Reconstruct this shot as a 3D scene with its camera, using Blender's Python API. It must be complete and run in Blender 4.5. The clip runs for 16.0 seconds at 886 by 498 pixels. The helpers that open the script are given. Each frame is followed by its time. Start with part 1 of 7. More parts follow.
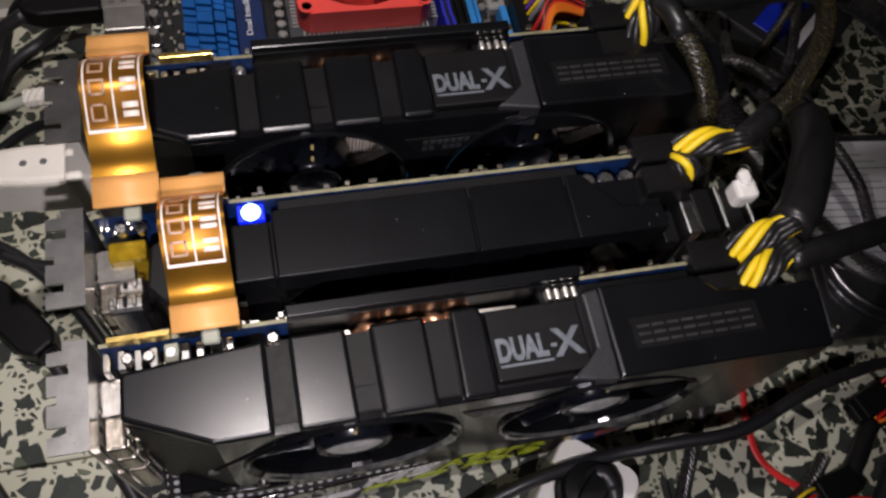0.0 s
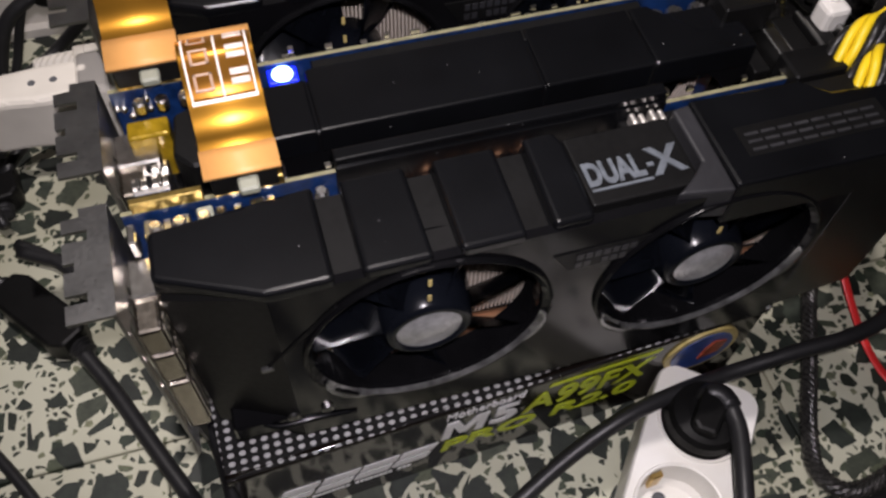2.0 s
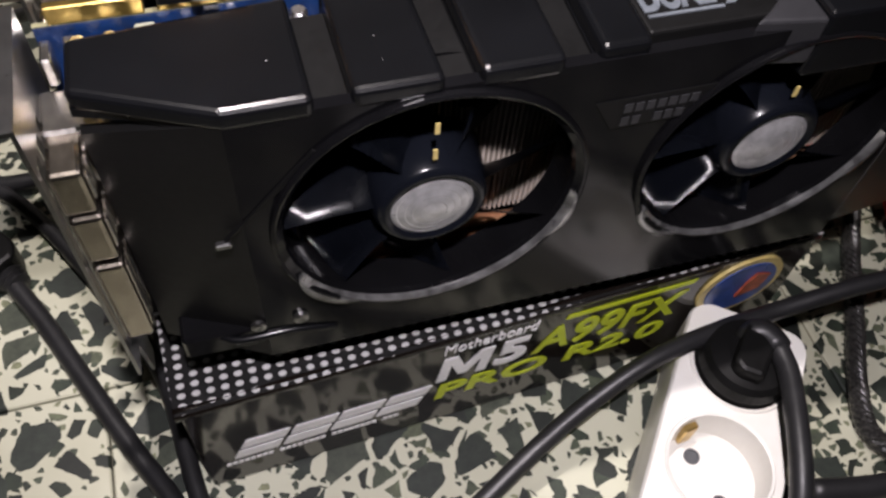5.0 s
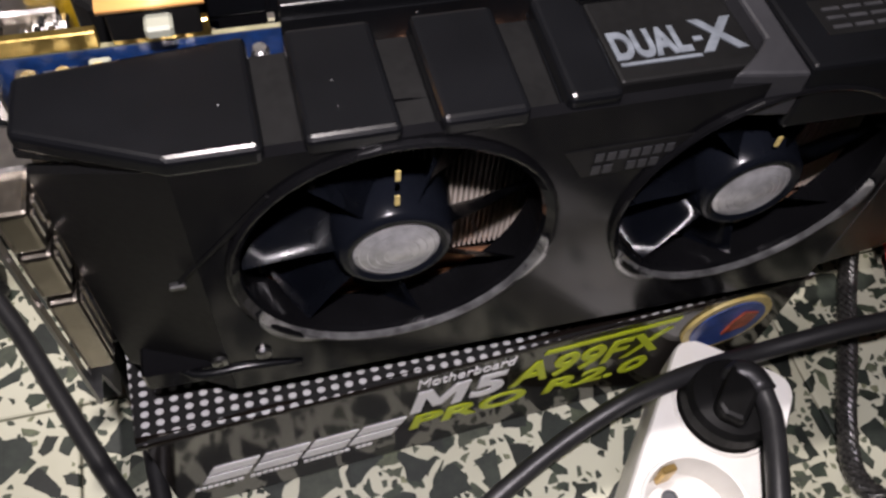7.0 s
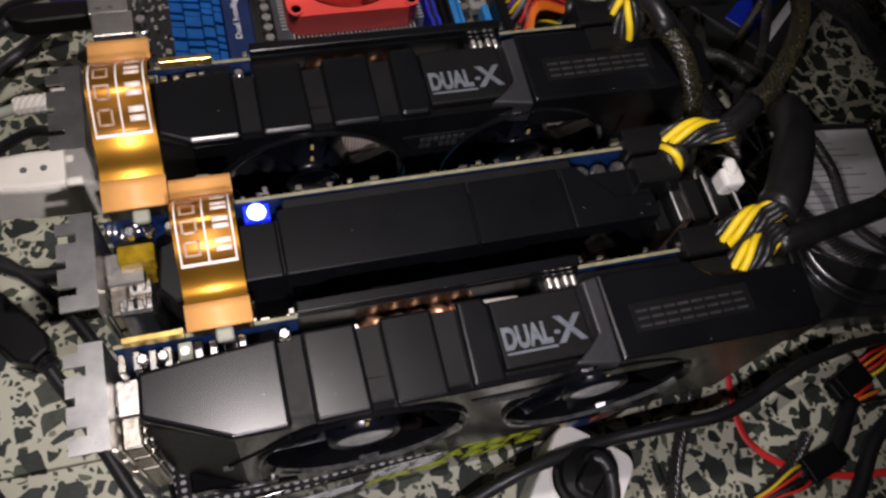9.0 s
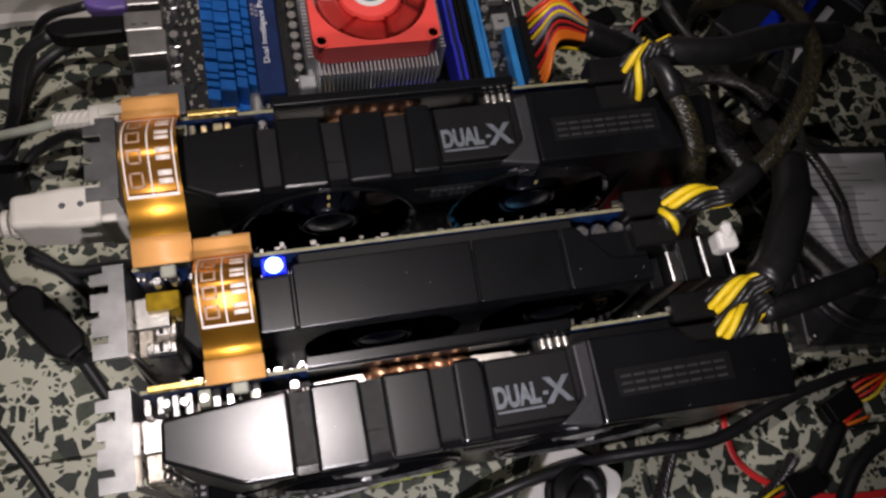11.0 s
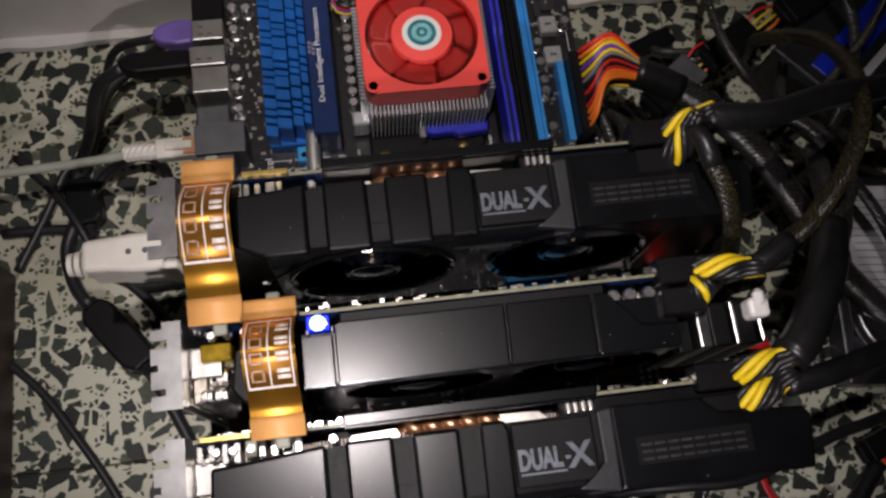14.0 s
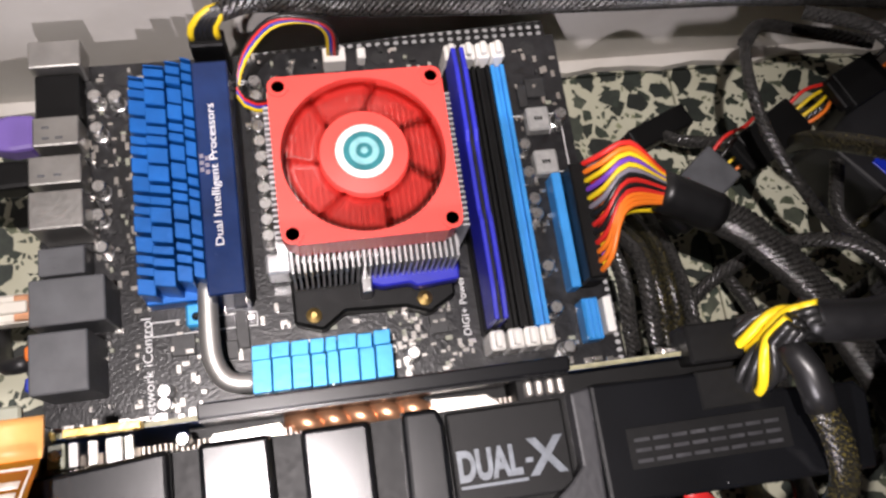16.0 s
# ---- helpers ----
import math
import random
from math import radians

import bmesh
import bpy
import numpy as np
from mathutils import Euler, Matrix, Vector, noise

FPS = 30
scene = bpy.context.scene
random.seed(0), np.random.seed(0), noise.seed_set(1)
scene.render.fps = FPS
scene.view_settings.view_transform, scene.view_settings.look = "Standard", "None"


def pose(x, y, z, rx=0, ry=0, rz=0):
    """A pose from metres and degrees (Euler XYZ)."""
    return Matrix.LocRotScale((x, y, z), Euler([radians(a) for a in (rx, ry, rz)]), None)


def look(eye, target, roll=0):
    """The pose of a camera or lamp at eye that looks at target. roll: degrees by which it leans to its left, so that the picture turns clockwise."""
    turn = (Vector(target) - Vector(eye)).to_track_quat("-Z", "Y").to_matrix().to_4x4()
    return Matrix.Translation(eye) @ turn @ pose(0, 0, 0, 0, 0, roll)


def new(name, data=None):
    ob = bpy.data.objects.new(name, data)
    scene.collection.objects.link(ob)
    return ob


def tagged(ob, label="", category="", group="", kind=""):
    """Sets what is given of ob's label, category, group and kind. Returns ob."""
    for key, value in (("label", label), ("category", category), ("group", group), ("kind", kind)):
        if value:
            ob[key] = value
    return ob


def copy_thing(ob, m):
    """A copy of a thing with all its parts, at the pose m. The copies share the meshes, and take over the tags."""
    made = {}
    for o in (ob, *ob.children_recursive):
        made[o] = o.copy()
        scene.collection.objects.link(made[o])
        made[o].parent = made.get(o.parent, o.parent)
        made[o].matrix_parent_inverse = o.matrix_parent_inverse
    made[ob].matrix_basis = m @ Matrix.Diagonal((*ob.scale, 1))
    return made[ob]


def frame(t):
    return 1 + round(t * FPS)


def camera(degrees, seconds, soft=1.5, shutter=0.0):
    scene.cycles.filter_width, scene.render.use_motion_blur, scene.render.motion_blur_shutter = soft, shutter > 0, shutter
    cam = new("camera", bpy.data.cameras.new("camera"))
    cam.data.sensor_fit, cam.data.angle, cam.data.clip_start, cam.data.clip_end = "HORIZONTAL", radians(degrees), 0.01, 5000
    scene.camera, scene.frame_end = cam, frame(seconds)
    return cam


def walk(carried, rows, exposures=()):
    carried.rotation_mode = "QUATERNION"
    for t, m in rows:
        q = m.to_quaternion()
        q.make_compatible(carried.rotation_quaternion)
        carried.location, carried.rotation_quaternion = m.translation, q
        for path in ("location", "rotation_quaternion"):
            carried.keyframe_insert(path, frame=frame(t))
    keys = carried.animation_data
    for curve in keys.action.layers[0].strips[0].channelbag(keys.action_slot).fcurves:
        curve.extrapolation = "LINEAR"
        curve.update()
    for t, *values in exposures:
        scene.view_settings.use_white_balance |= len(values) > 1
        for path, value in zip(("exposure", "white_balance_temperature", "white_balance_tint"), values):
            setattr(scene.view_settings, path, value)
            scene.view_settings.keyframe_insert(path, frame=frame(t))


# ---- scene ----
cam = camera(56.0, 16.0, soft=2.6)
PATH = [
    (0, (0.064, -0.098, 0.474), (0.451, 0.698, -1.319), 16.1),
    (0.5, (0.065, -0.111, 0.468), (0.474, 0.679, -1.324), 17.0),
    (1, (0.056, -0.129, 0.439), (0.469, 0.724, -1.322), 14.1),
    (1.5, (0.054, -0.146, 0.404), (0.478, 0.821, -1.295), 9.1),
    (2, (0.045, -0.152, 0.391), (0.401, 0.882, -1.284), 3.1),
    (2.5, (0.034, -0.159, 0.381), (0.417, 0.884, -1.282), 3.4),
    (3, (0.031, -0.159, 0.368), (0.438, 0.882, -1.29), 4.5),
    (3.5, (0.033, -0.16, 0.355), (0.44, 0.884, -1.302), 4.7),
    (4, (0.035, -0.16, 0.345), (0.443, 0.894, -1.305), 4.7),
    (6.5, (0.05, -0.144, 0.293), (0.473, 0.917, -1.348), 8.5),
    (7, (0.055, -0.144, 0.322), (0.436, 0.912, -1.334), 6.7),
    (7.5, (0.058, -0.128, 0.356), (0.443, 0.881, -1.328), 8.0),
    (8, (0.056, -0.117, 0.411), (0.439, 0.832, -1.308), 10.3),
    (8.5, (0.054, -0.112, 0.456), (0.519, 0.732, -1.296), 14.0),
    (9, (0.049, -0.101, 0.479), (0.509, 0.68, -1.304), 18.5),
    (11.5, (0.065, -0.058, 0.533), (0.417, 0.568, -1.333), 20.3),
    (12, (0.067, -0.053, 0.547), (0.404, 0.564, -1.325), 20.1),
    (12.5, (0.073, -0.047, 0.557), (0.334, 0.591, -1.32), 15.8),
    (13, (0.075, -0.04, 0.551), (0.276, 0.573, -1.342), 13.6),
    (13.5, (0.077, -0.038, 0.555), (0.33, 0.553, -1.339), 17.4),
    (14, (0.08, -0.024, 0.556), (0.267, 0.53, -1.356), 12.0),
    (14.5, (0.08, -0.003, 0.547), (0.311, 0.47, -1.382), 19.9),
    (15, (0.089, 0.035, 0.515), (0.353, 0.501, -1.412), 23.9),
    (15.5, (0.097, 0.077, 0.466), (0.379, 0.582, -1.448), 22.6),
    (16, (0.102, 0.1, 0.441), (0.403, 0.62, -1.466), 22.7),
]
EXPOSURES = [(0.0, -0.08), (1.0, -0.08), (1.5, -0.12), (2.0, 0.05), (3.0, 0.15), (4.0, 0.28), (6.5, 1.02), (7.0, 0.68), (7.5, 0.35), (8.0, -0.02), (9.0, -0.1), (11.5, -0.28), (12.5, -0.38), (13.5, -0.36), (14.5, -0.26), (15.0, 0.05), (15.5, 0.7), (16.0, 1.1)]
walk(cam, [(t, look(eye, target, roll)) for t, eye, target, roll in PATH], EXPOSURES)

# ---- world and light, dark room: two fixed lamps stand in for one carried phone lamp ----
world = bpy.data.worlds.new("room_air")
scene.world = world
world.use_nodes = True
world.node_tree.nodes["Background"].inputs[0].default_value = (0.75, 0.85, 1.0, 1)
world.node_tree.nodes["Background"].inputs[1].default_value = 0.015


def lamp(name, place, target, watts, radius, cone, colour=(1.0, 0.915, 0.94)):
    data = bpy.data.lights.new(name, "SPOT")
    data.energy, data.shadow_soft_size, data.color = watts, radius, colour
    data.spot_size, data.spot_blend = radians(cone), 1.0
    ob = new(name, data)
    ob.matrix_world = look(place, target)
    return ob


lamp("phone_stand_in_low", (0.052, -0.158, 0.430), (0.122, 0.034, 0.06), 4.9, 0.006, 94, (1.0, 0.915, 0.985))
# Second lamp is added high up, off the phone's path, for the glare.
lamp("phone_stand_in_high", (0.030, 0.083, 0.895), (0.100, 0.158, 0.08), 18.5, 0.010, 54, (1.0, 0.905, 0.90))


# ---- materials ----
def mat(name, col, rough=0.5, metal=0.0, vary=0.18, scale=35.0, bump=0.15, bscale=500.0, coat=0.0, dirt=None, spec=0.5, span=(0.3, 0.7)):
    m = bpy.data.materials.new(name)
    m.use_nodes = True
    nt = m.node_tree
    n, l = nt.nodes, nt.links
    b = n["Principled BSDF"]
    tc = n.new("ShaderNodeTexCoord")
    big, fine = n.new("ShaderNodeTexNoise"), n.new("ShaderNodeTexNoise")
    big.inputs["Scale"].default_value, big.inputs["Detail"].default_value = scale, 5
    fine.inputs["Scale"].default_value, fine.inputs["Detail"].default_value = bscale, 3
    l.new(tc.outputs["Object"], big.inputs["Vector"])
    l.new(tc.outputs["Object"], fine.inputs["Vector"])
    ramp = n.new("ShaderNodeMapRange")
    ramp.inputs["From Min"].default_value, ramp.inputs["From Max"].default_value = span
    ramp.inputs["To Min"].default_value, ramp.inputs["To Max"].default_value = 0.0, 1.0
    l.new(big.outputs["Fac"], ramp.inputs["Value"])
    mix = n.new("ShaderNodeMix")
    mix.data_type = "RGBA"
    lo = [c * (1 - vary) for c in col] if dirt is None else dirt
    mix.inputs["A"].default_value = (*lo, 1)
    mix.inputs["B"].default_value = (*[min(1, c * (1 + vary)) for c in col], 1)
    l.new(ramp.outputs["Result"], mix.inputs["Factor"])
    l.new(mix.outputs["Result"], b.inputs["Base Color"])
    rr = n.new("ShaderNodeMapRange")
    rr.inputs["To Min"].default_value, rr.inputs["To Max"].default_value = max(0.03, rough * 0.8), min(1, rough * 1.2)
    l.new(fine.outputs["Fac"], rr.inputs["Value"])
    l.new(rr.outputs["Result"], b.inputs["Roughness"])
    b.inputs["Metallic"].default_value = metal
    b.inputs["Coat Weight"].default_value = coat
    b.inputs["Coat Roughness"].default_value = 0.08
    b.inputs["Specular IOR Level"].default_value = spec
    if bump:
        bp = n.new("ShaderNodeBump")
        bp.inputs["Strength"].default_value, bp.inputs["Distance"].default_value = bump, 0.0004
        l.new(fine.outputs["Fac"], bp.inputs["Height"])
        l.new(bp.outputs["Normal"], b.inputs["Normal"])
    return m


def speckle(m, scale, size, share, col):
    """Sparse dust specks over a material."""
    n, l = m.node_tree.nodes, m.node_tree.links
    b = n["Principled BSDF"]
    tc, vo, sep = n.new("ShaderNodeTexCoord"), n.new("ShaderNodeTexVoronoi"), n.new("ShaderNodeSeparateColor")
    vo.inputs["Scale"].default_value = scale
    l.new(tc.outputs["Object"], vo.inputs["Vector"])
    l.new(vo.outputs["Color"], sep.inputs[0])
    near, kept, both = (n.new("ShaderNodeMath") for _ in range(3))
    near.operation, kept.operation, both.operation = "LESS_THAN", "LESS_THAN", "MULTIPLY"
    near.inputs[1].default_value, kept.inputs[1].default_value = size, share
    l.new(vo.outputs["Distance"], near.inputs[0])
    l.new(sep.outputs[0], kept.inputs[0])
    l.new(near.outputs[0], both.inputs[0])
    l.new(kept.outputs[0], both.inputs[1])
    mx = n.new("ShaderNodeMix")
    mx.data_type = "RGBA"
    l.new(both.outputs[0], mx.inputs["Factor"])
    l.new(b.inputs["Base Color"].links[0].from_socket, mx.inputs["A"])
    mx.inputs["B"].default_value = (*col, 1)
    l.new(mx.outputs["Result"], b.inputs["Base Color"])


def glow(name, col, strength):
    m = bpy.data.materials.new(name)
    m.use_nodes = True
    b = m.node_tree.nodes["Principled BSDF"]
    b.inputs["Base Color"].default_value = (*col, 1)
    b.inputs["Emission Color"].default_value = (*col, 1)
    b.inputs["Emission Strength"].default_value = strength
    return m


def terrazzo():
    m = bpy.data.materials.new("terrazzo")
    m.use_nodes = True
    nt = m.node_tree
    n, l = nt.nodes, nt.links
    b = n["Principled BSDF"]
    tc = n.new("ShaderNodeTexCoord")
    warp = n.new("ShaderNodeTexNoise")
    warp.inputs["Scale"].default_value, warp.inputs["Detail"].default_value = 70, 3
    l.new(tc.outputs["Object"], warp.inputs["Vector"])
    ws = n.new("ShaderNodeVectorMath")
    ws.operation = "MULTIPLY_ADD"
    ws.inputs[1].default_value = (0.0055, 0.0055, 0.0)
    l.new(warp.outputs["Color"], ws.inputs[0])
    l.new(tc.outputs["Object"], ws.inputs[2])

    def math_node(op, a, bb):
        k = n.new("ShaderNodeMath")
        k.operation = op
        for i, v in enumerate((a, bb)):
            if isinstance(v, (int, float)):
                k.inputs[i].default_value = v
            else:
                l.new(v, k.inputs[i])
        return k.outputs[0]

    def chips(scale, edge, share, vec, seed):
        off = n.new("ShaderNodeVectorMath")
        off.inputs[1].default_value = (seed, seed * 0.7, 0)
        l.new(vec, off.inputs[0])
        flat = n.new("ShaderNodeVectorMath")
        flat.operation = "MULTIPLY"
        flat.inputs[1].default_value = (1, 1, 0)
        l.new(off.outputs[0], flat.inputs[0])
        e, c = n.new("ShaderNodeTexVoronoi"), n.new("ShaderNodeTexVoronoi")
        e.feature = "DISTANCE_TO_EDGE"
        for k in (e, c):
            k.voronoi_dimensions = "2D"
            k.inputs["Scale"].default_value = scale
            l.new(flat.outputs[0], k.inputs["Vector"])
        sep = n.new("ShaderNodeSeparateColor")
        l.new(c.outputs["Color"], sep.inputs[0])
        thr = math_node("MULTIPLY_ADD", sep.outputs[1], 0.12)
        thr.node.inputs[2].default_value = edge
        inside = math_node("GREATER_THAN", e.outputs["Distance"], thr)
        kept = math_node("LESS_THAN", sep.outputs[0], share)
        return math_node("MULTIPLY", inside, kept), sep.outputs[2]

    big, rnd = chips(60, 0.115, 0.72, ws.outputs[0], 3.1)
    mid, rnd2 = chips(125, 0.10, 0.42, ws.outputs[0], 7.7)
    small, rnd3 = chips(260, 0.14, 0.40, ws.outputs[0], 1.3)
    stain = n.new("ShaderNodeTexNoise")
    stain.inputs["Scale"].default_value, stain.inputs["Detail"].default_value = 9, 7
    l.new(tc.outputs["Object"], stain.inputs["Vector"])
    base = n.new("ShaderNodeValToRGB")
    base.color_ramp.elements[0].position, base.color_ramp.elements[0].color = 0.3, (0.36, 0.35, 0.25, 1)
    base.color_ramp.elements[1].position, base.color_ramp.elements[1].color = 0.62, (0.54, 0.54, 0.42, 1)
    l.new(stain.outputs["Fac"], base.inputs[0])
    vein = n.new("ShaderNodeTexNoise")
    vein.inputs["Scale"].default_value, vein.inputs["Detail"].default_value, vein.inputs["Roughness"].default_value = 160, 6, 0.75
    l.new(tc.outputs["Object"], vein.inputs["Vector"])

    def stone(r, stops):
        k = n.new("ShaderNodeValToRGB")
        k.color_ramp.elements[0].color = (*stops[0], 1)
        k.color_ramp.elements[1].color = (*stops[1], 1)
        e = k.color_ramp.elements.new(0.72)
        e.color = (*stops[2], 1)
        l.new(r, k.inputs[0])
        mx = n.new("ShaderNodeMix")
        mx.data_type, mx.blend_type = "RGBA", "MULTIPLY"
        mx.inputs["Factor"].default_value = 0.7
        l.new(k.outputs[0], mx.inputs["A"])
        vr = n.new("ShaderNodeValToRGB")
        vr.color_ramp.elements[0].position, vr.color_ramp.elements[0].color = 0.38, (0.55, 0.6, 0.55, 1)
        vr.color_ramp.elements[1].position, vr.color_ramp.elements[1].color = 0.68, (1.5, 1.6, 1.4, 1)
        l.new(vein.outputs["Fac"], vr.inputs[0])
        l.new(vr.outputs[0], mx.inputs["B"])
        return mx.outputs["Result"]

    col = base.outputs[0]
    for mask, s in ((small, stone(rnd3, ((0.02, 0.025, 0.018), (0.22, 0.22, 0.14), (0.06, 0.07, 0.05)))),
                    (mid, stone(rnd2, ((0.012, 0.015, 0.011), (0.10, 0.108, 0.070), (0.03, 0.04, 0.028)))),
                    (big, stone(rnd, ((0.009, 0.011, 0.009), (0.058, 0.064, 0.048), (0.024, 0.030, 0.025))))):
        mx = n.new("ShaderNodeMix")
        mx.data_type = "RGBA"
        l.new(mask, mx.inputs["Factor"])
        l.new(col, mx.inputs["A"])
        l.new(s, mx.inputs["B"])
        col = mx.outputs["Result"]
    l.new(col, b.inputs["Base Color"])
    rg = n.new("ShaderNodeMapRange")
    rg.inputs["To Min"].default_value, rg.inputs["To Max"].default_value = 0.35, 0.75
    l.new(stain.outputs["Fac"], rg.inputs["Value"])
    l.new(rg.outputs[0], b.inputs["Roughness"])
    bp = n.new("ShaderNodeBump")
    bp.inputs["Strength"].default_value, bp.inputs["Distance"].default_value = 0.15, 0.0004
    l.new(vein.outputs["Fac"], bp.inputs["Height"])
    l.new(bp.outputs["Normal"], b.inputs["Normal"])
    return m


def dotted_print():
    """Black gloss carton with a printed grid of pale dots."""
    m = mat("dotted_carton", (0.012, 0.012, 0.012), 0.3, coat=0.2, bump=0.08, bscale=900)
    nt = m.node_tree
    n, l = nt.nodes, nt.links
    b = n["Principled BSDF"]
    tc = n.new("ShaderNodeTexCoord")
    fr = n.new("ShaderNodeVectorMath")
    fr.operation = "MULTIPLY"
    fr.inputs[1].default_value = (1 / 0.0046, 1 / 0.0036, 1)
    l.new(tc.outputs["Object"], fr.inputs[0])
    fx = n.new("ShaderNodeVectorMath")
    fx.operation = "FRACTION"
    l.new(fr.outputs[0], fx.inputs[0])
    sb = n.new("ShaderNodeVectorMath")
    sb.operation = "SUBTRACT"
    sb.inputs[1].default_value = (0.5, 0.5, 0.5)
    l.new(fx.outputs[0], sb.inputs[0])
    fl = n.new("ShaderNodeVectorMath")
    fl.operation = "MULTIPLY"
    fl.inputs[1].default_value = (1, 1, 0)
    l.new(sb.outputs[0], fl.inputs[0])
    ln = n.new("ShaderNodeVectorMath")
    ln.operation = "LENGTH"
    l.new(fl.outputs[0], ln.inputs[0])
    lt = n.new("ShaderNodeMath")
    lt.operation = "LESS_THAN"
    lt.inputs[1].default_value = 0.29
    l.new(ln.outputs["Value"], lt.inputs[0])
    mx = n.new("ShaderNodeMix")
    mx.data_type = "RGBA"
    mx.inputs["A"].default_value = (0.012, 0.012, 0.012, 1)
    mx.inputs["B"].default_value = (0.42, 0.42, 0.42, 1)
    l.new(lt.outputs[0], mx.inputs["Factor"])
    l.new(mx.outputs["Result"], b.inputs["Base Color"])
    return m


def streaked(name, col, axis, rough=0.3):
    """Brushed or ruffled metal: noise drawn out along one axis."""
    m = mat(name, col, rough, 1.0, vary=0.1, bump=0)
    nt = m.node_tree
    n, l = nt.nodes, nt.links
    tc, mp, nz, bp = (n.new(k) for k in ("ShaderNodeTexCoord", "ShaderNodeMapping", "ShaderNodeTexNoise", "ShaderNodeBump"))
    mp.inputs["Scale"].default_value = tuple(20 if i == axis else 900 for i in range(3))
    nz.inputs["Scale"].default_value = 1
    bp.inputs["Strength"].default_value, bp.inputs["Distance"].default_value = 0.25, 0.0003
    l.new(tc.outputs["Object"], mp.inputs[0])
    l.new(mp.outputs[0], nz.inputs["Vector"])
    l.new(nz.outputs["Fac"], bp.inputs["Height"])
    l.new(bp.outputs["Normal"], n["Principled BSDF"].inputs["Normal"])
    return m


M_FLOOR = terrazzo()
M_GROUT = mat("grout", (0.09, 0.085, 0.06), 0.9, vary=0.4)
M_WALL = mat("old_white_paint", (0.66, 0.64, 0.60), 0.75, vary=0.10, scale=11, bump=0.5, bscale=120, dirt=(0.50, 0.47, 0.42))
M_DARKWOOD = mat("dark_stained_wood", (0.035, 0.022, 0.014), 0.5, vary=0.4, scale=20)
M_DOTS = dotted_print()
M_CARTON = mat("printed_carton_gloss", (0.008, 0.006, 0.005), 0.10, vary=0.35, scale=18, bump=0.10, bscale=50, spec=0.5)
M_WHITEINK = mat("pale_grey_ink", (0.80, 0.80, 0.80), 0.35, vary=0.06, bump=0)
M_LIME = mat("lime_ink", (0.46, 0.55, 0.02), 0.35, vary=0.08, bump=0)
M_PCB = mat("black_circuit_board", (0.012, 0.012, 0.013), 0.3, vary=0.5, scale=260, bump=0.5, bscale=700, coat=0.3)
M_BLUEPCB = mat("blue_circuit_board", (0.005, 0.021, 0.08), 0.3, vary=0.5, scale=220, bump=0.5, bscale=700, coat=0.3)
M_PCBEDGE = mat("board_edge_fibre", (0.20, 0.19, 0.11), 0.5, vary=0.25, scale=300)
M_SHROUD = mat("satin_black_plastic", (0.0032, 0.0034, 0.0040), 0.24, vary=0.30, scale=30, bump=0.03, bscale=2600, spec=0.42)
# Pale metal for the sheen drawn onto the fan rings.
M_RING = mat("ring_sheen_metal", (0.22, 0.22, 0.22), 0.22, 0.7, vary=0.7, scale=160, bump=0.06, bscale=300)
speckle(M_SHROUD, 210, 0.055, 0.22, (0.16, 0.16, 0.16))
M_GLOSSBLK = mat("gloss_black_plastic", (0.004, 0.004, 0.0045), 0.13, vary=0.3, scale=40, bump=0.03, bscale=300, spec=0.15)
M_FANBLK = mat("gloss_fan_plastic", (0.0040, 0.0048, 0.0072), 0.21, vary=0.3, scale=40, bump=0.02, bscale=300, spec=0.18)
M_MATTBLK = mat("matt_black_plastic", (0.0045, 0.0045, 0.0045), 0.45, vary=0.3, bump=0.05, spec=0.18)
M_GREYEDGE = mat("grey_worn_plastic", (0.020, 0.020, 0.022), 0.4, vary=0.25)
M_LOGO = mat("silver_print", (0.105, 0.118, 0.132), 0.4, vary=0.25, scale=400)
M_LOGODIM = mat("dim_silver_relief", (0.085, 0.085, 0.09), 0.3, metal=0.7, vary=0.3, scale=150)
M_STEEL = mat("bracket_steel", (0.36, 0.36, 0.355), 0.30, 1.0, vary=0.20, scale=90, bump=0.04, bscale=900)
M_CHROME = mat("bright_solder_metal", (0.78, 0.75, 0.70), 0.24, 1.0, vary=0.15, scale=200)
M_WARMCHROME = mat("warm_plated_metal", (0.50, 0.45, 0.38), 0.24, 1.0, vary=0.15, scale=200)
M_FINEND = mat("pale_aluminium_ends", (0.78, 0.74, 0.68), 0.36, 0.85, vary=0.15, scale=200)
M_FINS = streaked("fin_aluminium", (0.62, 0.55, 0.48), 2, 0.5)
M_FINS.node_tree.nodes["Principled BSDF"].inputs["Metallic"].default_value = 0.25
M_ALU = streaked("cooler_aluminium", (0.66, 0.66, 0.67), 2, 0.3)
M_ALU.node_tree.nodes["Principled BSDF"].inputs["Metallic"].default_value = 0.6
M_COPPER = mat("copper_pipe", (0.80, 0.42, 0.24), 0.34, 0.85, vary=0.15, scale=80)
M_HUB = mat("hub_sticker_foil", (0.46, 0.46, 0.465), 0.30, 0.6, vary=0.25, scale=260)
M_AMBERTAPE = mat("amber_tape", (0.34, 0.22, 0.012), 0.16, 0.35, vary=0.35, scale=180, bump=0.5, bscale=240, coat=0.6)
M_GOLD = mat("gold_contacts", (0.62, 0.45, 0.14), 0.3, 1.0, vary=0.2, scale=300)
M_KAPTON = mat("amber_flex_ribbon", (0.74, 0.36, 0.045), 0.27, 0.9, vary=0.06, scale=60, bump=0.0, bscale=200)
